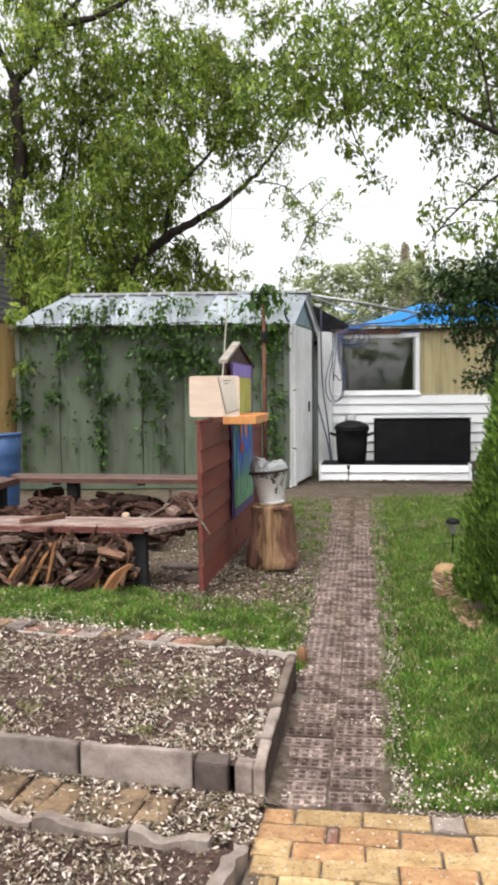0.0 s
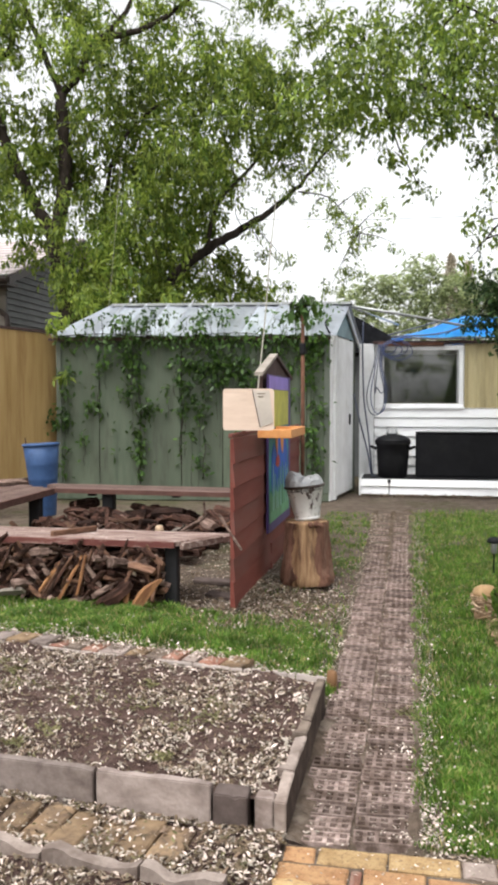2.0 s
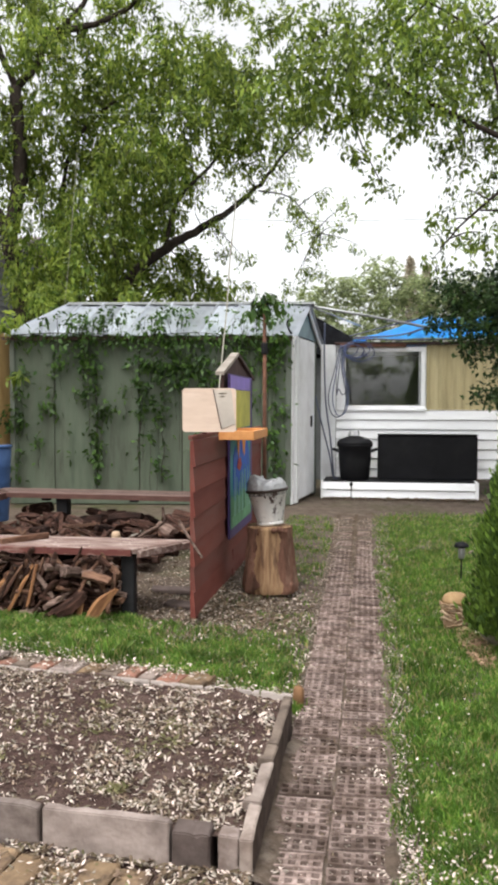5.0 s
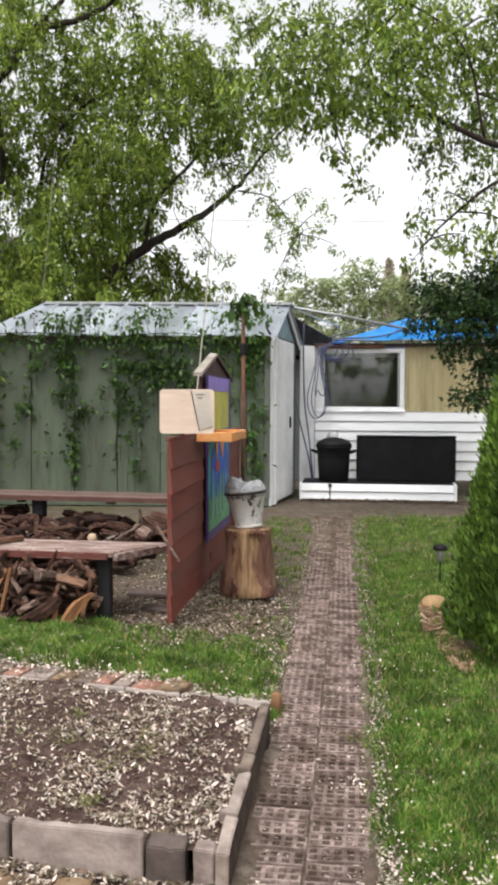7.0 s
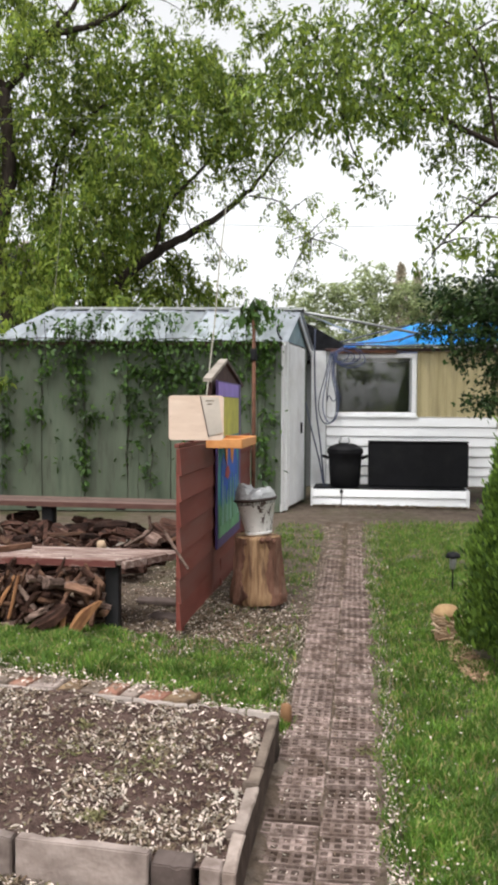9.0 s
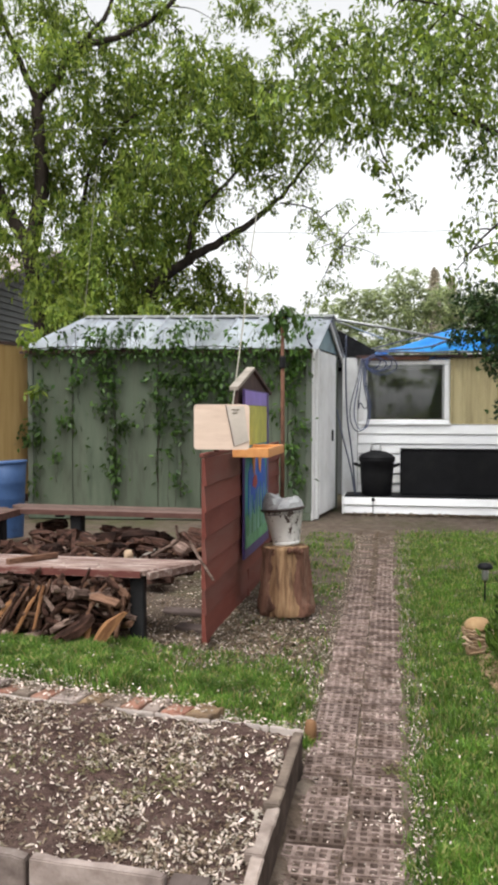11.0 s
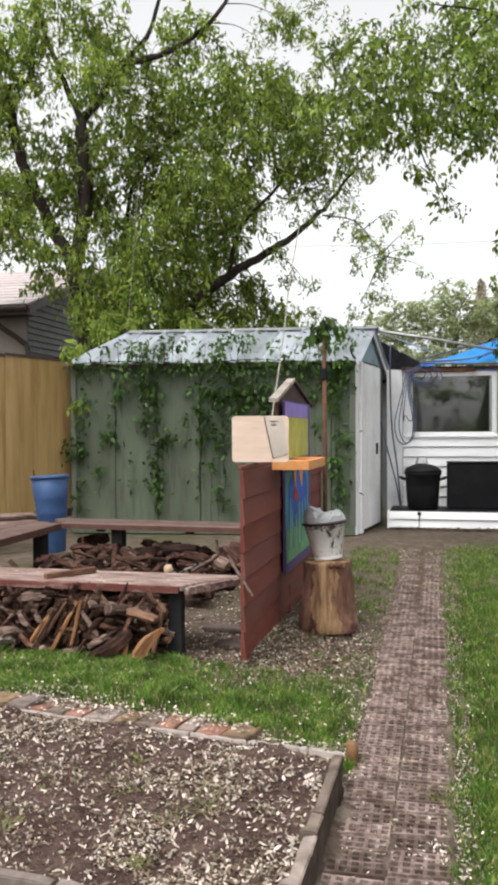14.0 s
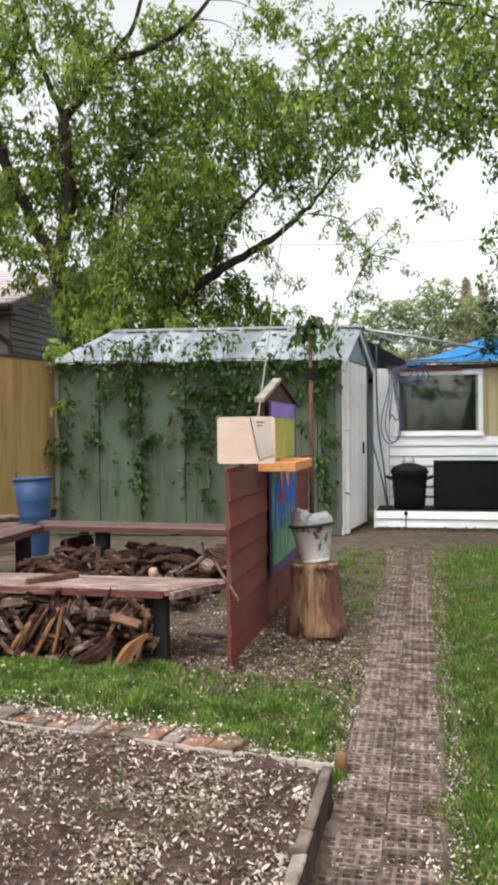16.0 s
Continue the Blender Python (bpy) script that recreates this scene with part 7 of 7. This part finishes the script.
for x, y, top in ((1.45, 34.2, 7.0), (2.1, 34.3, 6.7)):
    con = thing("far_conifer", (x, y, 0), 0, "brownish distant conifer tip over the trees", "tree", "distant conifers")
    bm = tube([(0, 0, -0.1), (0, 0, top)], 0.06, 0.01, 6)
    leaves = []
    for _ in range(4200):
        t = R.random()
        rr = 1.2 * (1.01 - t) ** 0.9 * R.uniform(0.2, 1)
        a = R.uniform(0, 6.28)
        leaves.append((rr * math.cos(a), rr * math.sin(a), 2.0 + t * (top - 2.0)))
    part("trunk", bm, M["bark"], con)
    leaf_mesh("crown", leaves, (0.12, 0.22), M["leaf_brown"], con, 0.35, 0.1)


# trees added behind the viewer: two mirror in the window, six block low sky
for x, y, h in ((-6.5, -7.0, 5.0), (-3.2, -8.5, 5.5), (-0.9, -5.2, 4.4), (1.6, -5.6, 4.2), (4.6, -8.5, 5.2), (7.6, -5.0, 5.4), (8.6, 0.5, 5.0), (-9.0, -2.0, 5.2)):
    far = thing("added_tree", (x, y, 0), 0, "leafy tree added behind for window reflection and low sky blocking", "tree", "trees behind")
    bm = bmesh.new()
    reach = limb([(0, 0, -0.1), (0.1, 0, 1.5), (0, 0.1, 3.0), (0.2, 0, h * 0.8)], 0.16, 0.05, bm)
    near = y > -6 and abs(x) < 3
    cs = [(R.uniform(-1.5, 1.5), R.uniform(-0.8, 0.8), R.uniform(0.5 if near else 1.2, h), R.uniform(0.45, 0.8)) for _ in range(20 if near else 8)]
    leaves = clumps(cs, reach, 64 if near else 46, 9, bm, 0.3, gaps=-0.12)
    part("trunk", bm, M["bark"], far, smooth=True)
    leaf_mesh("crown", leaves, (0.09, 0.17) if near else (0.14, 0.26), M["leaf_near"], far, 0.5, 0.3)


# ---- cedar ----
def cedar(x, y, height, radius):
    root = thing("cedar", (x, y, 0.02), 0, "dense upright green cedar at the lawn's edge", "cedar")
    bm = tube([(0, 0, -0.05), (0, 0, height * 0.9)], 0.05, 0.01, 8)
    n = 46000
    places = []
    verts, faces = [], []
    for _ in range(n):
        t = R.random() ** 1.15
        z = 0.1 + t * (height - 0.1)
        prof = math.sin(min(1, (t + 0.1) * 6) * 1.57) * (1 - t) ** 0.62 * 1.1
        a = R.uniform(0, 6.28)
        lump = 1 + 0.14 * noise.noise((math.cos(a) * 3, math.sin(a) * 3, z * 4)) + 0.1 * noise.noise((math.cos(a) * 8, math.sin(a) * 8, z * 9)) + 0.07 * noise.noise((math.cos(a) * 19, math.sin(a) * 19, z * 17)) + 0.1 * R.random() ** 7
        rr = radius * prof * lump * (1 - 0.3 * R.random() ** 2.2)
        c, s = math.cos(a), math.sin(a)
        p = Vector((rr * c, rr * s, z))
        out = Vector((c, s, 0))
        tilt = R.uniform(0.1, 0.8)
        up = (UP + out * tilt + Vector((R.gauss(0, 0.25), R.gauss(0, 0.25), 0))).normalized()
        b = R.uniform(0, 3.14)
        wide = (Vector((-s, c, 0)) * math.cos(b) + out * math.sin(b)).normalized()
        h, w = R.uniform(0.022, 0.062), R.uniform(0.005, 0.012)
        k = len(verts)
        for q in (p - up * h * 0.4, p + wide * w - up * h * 0.05, p + wide * w * 0.7 + up * h * 0.4, p + up * h * 0.65, p - wide * w * 0.7 + up * h * 0.35, p - wide * w):
            verts.append(tuple(q))
        faces += [(k, k + 1, k + 2, k + 3), (k, k + 3, k + 4, k + 5)]
    part("trunk", bm, M["bark"], root)
    raw("foliage", verts, faces, M["leaf_cedar"], root, "dense flat sprays of scale leaves")
    return root


cedar(1.245, 4.36, 2.42, 0.53)


# ---- vine on the shed ----
def wall_point(u, z, out):
    return SL + SA * u * S_LONG - Vector((-SA.y, SA.x, 0)) * out + UP * z


vine = thing("climbing_vine", tuple(SL), 0, "green climbing vine on the shed wall and eave", "vine")
# along the wall, height, spread of each cluster
VINE = [(0.15, 1.77, 0.12), (0.1, 1.51, 0.1), (0.08, 1.17, 0.15), (-0.03, 1.07, 0.1), (0.38, 0.85, 0.09), (0.49, 1.32, 0.1), (0.67, 1.93, 0.13), (1.06, 2.04, 0.16), (1.1, 1.81, 0.15),
        (0.98, 1.53, 0.12), (1.24, 1.32, 0.13), (1.36, 1.29, 0.08), (1.16, 0.96, 0.09), (1.13, 0.73, 0.13), (1.19, 0.41, 0.06), (1.56, 1.57, 0.07), (1.66, 1.9, 0.06), (1.87, 1.92, 0.15)]
VINE2 = [(2.06, 1.82, 0.17), (1.8, 1.61, 0.12), (1.78, 1.37, 0.13), (2.01, 1.31, 0.15), (2.27, 2.02, 0.14), (2.46, 1.87, 0.19), (2.3, 1.73, 0.17), (2.61, 1.87, 0.17), (2.75, 1.6, 0.18), (1.99, 0.58, 0.08), (1.92, 0.96, 0.07),
         (2.1, 0.41, 0.06), (3.64, 2.05, 0.16), (3.58, 1.7, 0.11), (3.52, 0.96, 0.15), (3.34, 1.45, 0.07), (3.66, 0.59, 0.12), (3.7, 1.25, 0.12), (3.29, 1.87, 0.09), (3.1, 2.08, 0.12), (3.5, 2.05, 0.18)]
bm = bmesh.new()
places = []
for u, z, r in VINE + VINE2:
    u /= S_LONG
    for _ in range(int(3000 * r * r)):
        p = wall_point(u + R.gauss(0, 0.58) * r / S_LONG, z + R.gauss(0, 0.7) * r, R.uniform(0.02, 0.13)) - SL
        places.append(tuple(p))
    drop = min(z - 0.1, R.uniform(0.3, 1.2))
    stem = smooth_line([wall_point(u + R.gauss(0, 0.004), z - drop * (1 - k / 4), 0.012) - SL for k in range(5)], 3)
    if R.random() < 0.75:
        tube(stem, 0.003, 0.002, 4, bm)
for _ in range(950):
    u = R.random()
    dense = 0.45 + 0.8 * noise.noise((u * 9, 0, 3)) + (0.25 if u > 0.35 else 0)
    if R.random() > dense:
        continue
    p = wall_point(u, EAVE + R.gauss(-0.07, 0.06), R.uniform(0.06, 0.18)) - SL
    places.append(tuple(p))
for u, top, m in ((0.22, 0.2, 40), (0.3, 0.26, 70), (0.38, 0.22, 50), (0.52, 0.28, 80), (0.6, 0.26, 60), (0.72, 0.22, 40), (0.82, 0.25, 40), (0.91, 0.35, 90), (0.98, 0.3, 30)):
    for _ in range(m):
        t = R.random()
        base = wall_point(u + R.gauss(0, 0.022), EAVE + 0.04, 0.06) + SB * (t * 0.8) + UP * (t * 0.8 * 0.54 + 0.05 + R.random() * 0.08)
        if t < top * 2.6:
            places.append(tuple(base - SL))
tube(smooth_line([wall_point(0.02 + 0.16 * k, EAVE - 0.02 + 0.03 * math.sin(k * 2), 0.1) - SL for k in range(7)], 4), 0.008, 0.006, 4, bm)
# strands that rise from the eave, arch over and hang with small leaves
for _ in range(36):
    u = R.choice((R.gauss(0.27, 0.07), R.gauss(0.27, 0.07), R.gauss(0.56, 0.07), R.gauss(0.88, 0.07), R.random()))
    if not 0.03 < u < 0.985:
        continue
    rise, out = R.uniform(0.04, 0.26), R.uniform(0.12, 0.3)
    du = R.gauss(0, 0.02)
    line = [wall_point(u, EAVE - 0.03, 0.1), wall_point(u + du * 0.4, EAVE + rise, out * 0.8), wall_point(u + du, EAVE + rise * 0.7, out), wall_point(u + du * 1.2, EAVE + rise * 0.7 - R.uniform(0.15, 0.5), out * 0.9)]
    line = smooth_line([p - SL for p in line], 4)
    tube(line, 0.004, 0.002, 3, bm)
    for p in line[3:]:
        for _k in range(R.randrange(0, 3)):
            places.append((p.x + R.gauss(0, 0.03), p.y + R.gauss(0, 0.03), p.z + R.gauss(0, 0.025)))
for _ in range(120):
    places.append(tuple(wall_point(R.random(), R.uniform(0.5, 2.2), R.uniform(0.02, 0.08)) - SL))
for joint, top, foot, n in ((1, 2.1, 1.1, 22), (2, 2.1, 0.35, 36), (3, 2.2, 0.5, 34), (3.55, 1.6, 0.3, 18), (6.15, 2.2, 0.4, 50), (5.85, 2.2, 0.8, 10)):
    u = joint * bw / S_LONG
    line = smooth_line([wall_point(u + 0.006 * math.sin(k * 2.1 + joint), foot + (top - foot) * k / 6, 0.015) - SL for k in range(7)], 3)
    tube(line, 0.006, 0.003, 4, bm)
    for _ in range(n):
        p = R.choice(line)
        places.append((p.x + R.gauss(0, 0.035), p.y - R.uniform(0.0, 0.05), p.z + R.gauss(0, 0.05)))
part("stem", bm, M["bark"], vine)
for _ in range(26):
    places.append(tuple(wall_point(R.gauss(0.02, 0.012), R.uniform(0.3, 0.8), 0.08) - SL))
leaf_mesh("leaves", places, (0.05, 0.115), M["leaf_vine"], vine, 0.5, 0.7)
sprig = thing("pole_vine", (-0.9, 7.72, 2.28), 0, "leafy vine tuft at the tip of the rusty pole", "vine")
tuft, bm = [], bmesh.new()
for k in range(13):
    a = 2.4 * k
    reach_out, rise = R.uniform(0.06, 0.19), R.uniform(-0.02, 0.15)
    tip = Vector((reach_out * math.cos(a), 0.6 * reach_out * math.sin(a), rise - 0.08))
    line = smooth_line([Vector((0, 0, -0.06)), Vector((tip.x * 0.5, tip.y * 0.5, rise)), tip], 3)
    tube(line, 0.005, 0.003, 4, bm)
    tuft += [tuple(p + Vector((R.gauss(0, 0.012), R.gauss(0, 0.012), R.gauss(0, 0.012)))) for p in line[2:]]
leaf_mesh("leaves", tuft, (0.09, 0.16), M["leaf_vine"], sprig, 0.46, 1.0)
part("stem", bm, M["bark"], sprig)

# ---- ropes and cables ----
rope = tube([(-0.888, 5.2, 1.45), (-1.154, 7.09, 2.219), (-1.38, 8.6, 2.87), (-2.4, 15.4, 5.1)], 0.005, 0.009, 5)
tagged(put("rope", rope, M["rope"]), "pale rope from the tree limb to the fence", "rope")
rope = tube(smooth_line([(-4.56, 12.3, 2.72), (-4.5, 12.42, 3.7), (-4.4, 12.5, 5.2)], 6), 0.0035, 0.0035, 5)
tagged(put("rope", rope, M["rope"]), "pale cord hanging from the tree over the shed", "rope")
wire = tube(smooth_line([(-16.0, 10.9, 6.1), (-9.27, 12.3, 5.9), (-4.22, 13.37, 6.05), (-1.8, 13.88, 6.2), (0.42, 14.35, 6.5), (5.0, 15.3, 7.5), (14.0, 17.0, 9.0)], 5), 0.0018, 0.0018, 5)
tagged(put("overhead_cable", wire, M["pale_wire"]), "thin overhead cable through the trees", "cable", "overhead cables")
wire = tube(smooth_line([(-28.0, 20.6, 6.9), (-15.72, 23.22, 6.71), (-4.33, 25.62, 6.88), (-1.38, 26.25, 6.88), (5.72, 27.74, 7.19), (20.0, 30.8, 8.0)], 5), 0.007, 0.007, 5)
tagged(put("overhead_cable", wire, M["cable"]), "thin overhead cable beyond the shed", "cable", "overhead cables")


# a small weed between the path bricks
weed_plant = thing("path_weed", (0.16, 3.14, 0.0), 0, "small pale green weed growing between the path bricks", "weed")
leaf_mesh("leaves", [(R.gauss(0, 0.035), R.gauss(0, 0.03), R.uniform(0.008, 0.03)) for _ in range(46)], (0.012, 0.03), M["weed"], weed_plant, 0.55, 0.1)
part("stem", tube([(-0.05, 0, 0.01), (0, 0, 0.016), (0.06, 0.01, 0.012)], 0.002, 0.0015, 4), M["weed"], weed_plant)


# ---- brick path ----
def cored_brick(length, width, height, cols, rows):
    """A brick laid on its face, its two rows of core holes open to the sky."""
    hx, hy = 0.0235, 0.026
    xs = [-length / 2]
    for i in range(cols):
        c = -length / 2 + length * (i + 0.5) / cols
        xs += [c - hx / 2, c + hx / 2]
    xs.append(length / 2)
    ys = [-width / 2]
    for j in range(rows):
        c = -width / 2 + width * (0.5 + (j - (rows - 1) / 2) * 0.44)
        ys += [c - hy / 2, c + hy / 2]
    ys.append(width / 2)
    verts, faces = [], []
    deep = {(i, j): R.choice((0.06, 0.06, 0.06, 0.03, 0.012)) for i in range(2 * cols + 1) for j in range(2 * rows + 1)}
    index = {}

    def v(i, j, low):
        """low: none on the face, else the hole that the corner belongs to."""
        key = (i, j, low)
        if key not in index:
            index[key] = len(verts)
            verts.append((xs[i], ys[j], -deep[low] if low else 0.0))
        return index[key]
    nx, ny = len(xs) - 1, len(ys) - 1
    for j in range(ny):
        for i in range(nx):
            if i % 2 and j % 2:
                q = [(i, j), (i + 1, j), (i + 1, j + 1), (i, j + 1)]
                faces.append([v(*p, (i, j)) for p in q])
                for a, b in zip(q, q[1:] + q[:1]):
                    faces.append([v(*a, None), v(*b, None), v(*b, (i, j)), v(*a, (i, j))])
            else:
                faces.append([v(i, j, None), v(i + 1, j, None), v(i + 1, j + 1, None), v(i, j + 1, None)])
    rim = [(i, 0) for i in range(nx)] + [(nx, j) for j in range(ny)] + [(i, ny) for i in range(nx, 0, -1)] + [(0, j) for j in range(ny, 0, -1)]
    base = len(verts)
    for i, j in rim:
        verts.append((xs[i] * 1.02, ys[j] * 1.04, -height))
    for k in range(len(rim)):
        n = (k + 1) % len(rim)
        faces.append([v(*rim[k], None), base + k, base + n, v(*rim[n], None)])
    me = bpy.data.meshes.new("brick")
    me.from_pydata(verts, [], faces)
    me.materials.append(M["cored_brick"])
    return me


def path_bed(e, y):
    """Height of the dirt under the bricks: low below the holes, filling the joint between the rows and banked up at the sides."""
    if e < -0.2 or e > 0.23:
        return -0.008 + (0.024 if e < 0 and y < 3.0 else 0.0)
    d = 0.03 if y < 5.4 else max(0.006, 0.03 - 0.013 * (y - 5.4))
    h = -d
    if abs(e - 0.004) < 0.012:
        h = max(h, 0.002 + 0.006 * noise.noise((1.0, y * 9, 2.0)))
    if e < -0.13 and y < 3.05:
        h = 0.009 + 0.012 * noise.noise((e * 9, y * 7, 3.0)) - 0.25 * (e + 0.16)
    if e > 0.18:
        h = 0.004 + 0.022 * noise.noise((e * 6, y * 4, 8.0)) + 0.3 * (e - 0.19)
    return h


EDGES = (-0.206, -0.175, -0.15, -0.132, -0.122, -0.02, -0.006, 0.004, 0.014, 0.028, 0.165, 0.182, 0.195, 0.21, 0.235)
PY = [1.93 + 0.06 * i for i in range(60)] + [5.6 + 0.5 * i for i in range(11)]
pv = [(e - 0.012 * max(0, y - 3.7), y, path_bed(e, y)) for y in PY for e in EDGES]
ne = len(EDGES)
path = raw("path", pv, [(ne * j + i, ne * j + i + 1, ne * j + i + ne + 1, ne * j + i + ne) for j in range(len(PY) - 1) for i in range(ne - 1)], M["dirt_joint"], smooth=True)
tagged(path, "garden path of two rows of cored bricks", "path", kind="structure")
brick_meshes = [cored_brick(R.uniform(0.186, 0.193), R.uniform(0.081, 0.086), 0.07, 5, 2) for _ in range(9)]
for side, cx in ((0, -0.096), (1, 0.104)):
    y = 1.985 + side * 0.03
    while y < 10.5:
        sunk = 0.011 if side == 1 and 3.45 < y < 3.75 else 0.0052 * max(0, y - 5.6)
        b = new("brick", R.choice(brick_meshes))
        b.parent = path
        drift = -0.012 * max(0, y - 3.7)
        b.matrix_basis = pose(cx + drift + R.uniform(-0.004, 0.004), y, 0.012 - sunk + R.uniform(-0.008, 0.006), R.uniform(-2.2, 2.2), R.uniform(-1.4, 1.4), R.uniform(-2, 2))
        y += 0.0935

# ---- yellow brick walk ----
walkway = raw("brick_walk", [(-0.23, 0.5, 0.003), (1.6, 0.5, 0.003), (1.6, 1.93, 0.003), (-0.2, 1.925, 0.003)], [(0, 1, 2, 3)], M["dirt_joint"])
tagged(walkway, "walk of yellow and orange bricks laid in running bond", "path", kind="structure")


def paver(name, l, w, h, m):
    bm = box(-l / 2, l / 2, -w / 2, w / 2, -h, 0)
    bmesh.ops.subdivide_edges(bm, edges=[e for e in bm.edges if abs(e.verts[0].co.x - e.verts[1].co.x) > 0.05], cuts=3)
    for v in bm.verts:
        v.co.x += R.uniform(-0.003, 0.003)
        v.co.y += R.uniform(-0.003, 0.003)
    bmesh.ops.bevel(bm, geom=[e for e in bm.edges if e.verts[0].co.z + e.verts[1].co.z > -h], offset=0.006, segments=1, affect="EDGES")
    bmesh.ops.recalc_face_normals(bm, faces=bm.faces)
    me = bpy.data.meshes.new(name)
    bm.to_mesh(me)
    bm.free()
    me.materials.append(m)
    return me


long_pavers = [paver("brick", 0.215, 0.089, 0.05, M["yellow_brick"]), paver("brick", 0.215, 0.089, 0.05, M["orange_brick"]), paver("brick", 0.215, 0.088, 0.05, M["yellow_brick"]), paver("brick", 0.214, 0.089, 0.05, M["yellow_brick"]), paver("brick", 0.215, 0.089, 0.05, M["orange_brick"])]
red_stub, grey_stub = paver("brick", 0.106, 0.089, 0.05, M["red_brick"]), paver("brick", 0.106, 0.087, 0.05, M["concrete_pale"])
half_pavers = [paver("brick", 0.106, 0.089, 0.05, M["yellow_brick"]), paver("brick", 0.106, 0.089, 0.05, M["orange_brick"])]
# courses from the far end: where the bricks of each begin and end; warm marks the orange ones, small the broken ones
COURSES = (
    (1.863, (-0.2, -0.095, 0.123, 0.341, 0.445, 0.665, 0.885, 1.105)),
    (1.755, (-0.205, 0.012, 0.052, 0.237, 0.463, 0.683, 0.903, 1.12)),
    (1.659, (-0.208, -0.087, 0.134, 0.361, 0.58, 0.8, 1.02, 1.24)),
    (1.561, (-0.202, 0.007, 0.232, 0.454, 0.674, 0.894, 1.114)),
    (1.466, (-0.168, -0.111, 0.111, 0.335, 0.555, 0.775, 0.995)),
    (1.37, (-0.2, 0.0, 0.22, 0.44, 0.66, 0.88)),
    (1.274, (-0.2, -0.09, 0.13, 0.35, 0.57, 0.79)),
    (1.178, (-0.2, 0.01, 0.23, 0.45, 0.67)),
)
WARM = {(0, 0), (1, 0), (1, 1), (1, 2), (2, 1), (3, 2), (1, 3)}
for row, (py, ends) in enumerate(COURSES):
    for k, (a, b) in enumerate(zip(ends, ends[1:])):
        warm = (row, k) in WARM or row > 3 and R.random() < 0.25
        short = b - a < 0.17
        me = half_pavers[1 if warm else 0] if short else long_pavers[R.choice((1, 4)) if warm else R.choice((0, 2, 3))]
        b_ob = new("brick", red_stub if (row, k) == (1, 1) else grey_stub if (row, k) == (0, 3) else me)
        b_ob.parent = walkway
        size = (b - a - 0.007) / (0.106 if short else 0.215)
        b_ob.matrix_basis = pose((a + b) / 2, py + R.uniform(-0.003, 0.003), 0.012 + R.uniform(-0.005, 0.005), R.uniform(-1.5, 1.5), R.uniform(-1, 1), R.uniform(-1.2, 1.2)) @ Matrix.Diagonal((size, 1, 1, 1))

scatter("fallen_seeds", 420, lambda: (R.uniform(-0.2, 0.8), R.uniform(1.2, 1.95), 0.014), OVAL, (0.005, 0.012), M["seed"], 0.3, SEEDS + " on the yellow bricks", "seeds")

# ---- old pavers between the beds ----
gxs = [-0.21 - 0.2 * i for i in range(11)]
gv = [(x, y + skew(x), gap_height(x)) for x in gxs for y in (1.58, 1.96)]
gap = raw("bed_walk", gv, [(2 * i, 2 * i + 1, 2 * i + 3, 2 * i + 2) for i in range(10)], M["soil"])
tagged(gap, "dirty strip of old pavers between the beds", "path", kind="structure")
old = paver("paver", 0.215, 0.104, 0.05, M["old_paver"])
for i, px in enumerate((-0.545, -0.652, -0.765, -0.865, -0.972, -1.09, -1.21, -1.325, -1.445, -1.56, -1.68)):
    b = new("paver", old)
    b.parent = gap
    low = 0.012 if i == 2 else 0.0
    b.matrix_basis = pose(px, 1.8 + skew(px) + R.uniform(-0.012, 0.012), gap_height(px) + 0.016 - low + R.uniform(-0.005, 0.004), R.uniform(-2, 2), R.uniform(-3, 3), 87 + R.uniform(-3, 3))
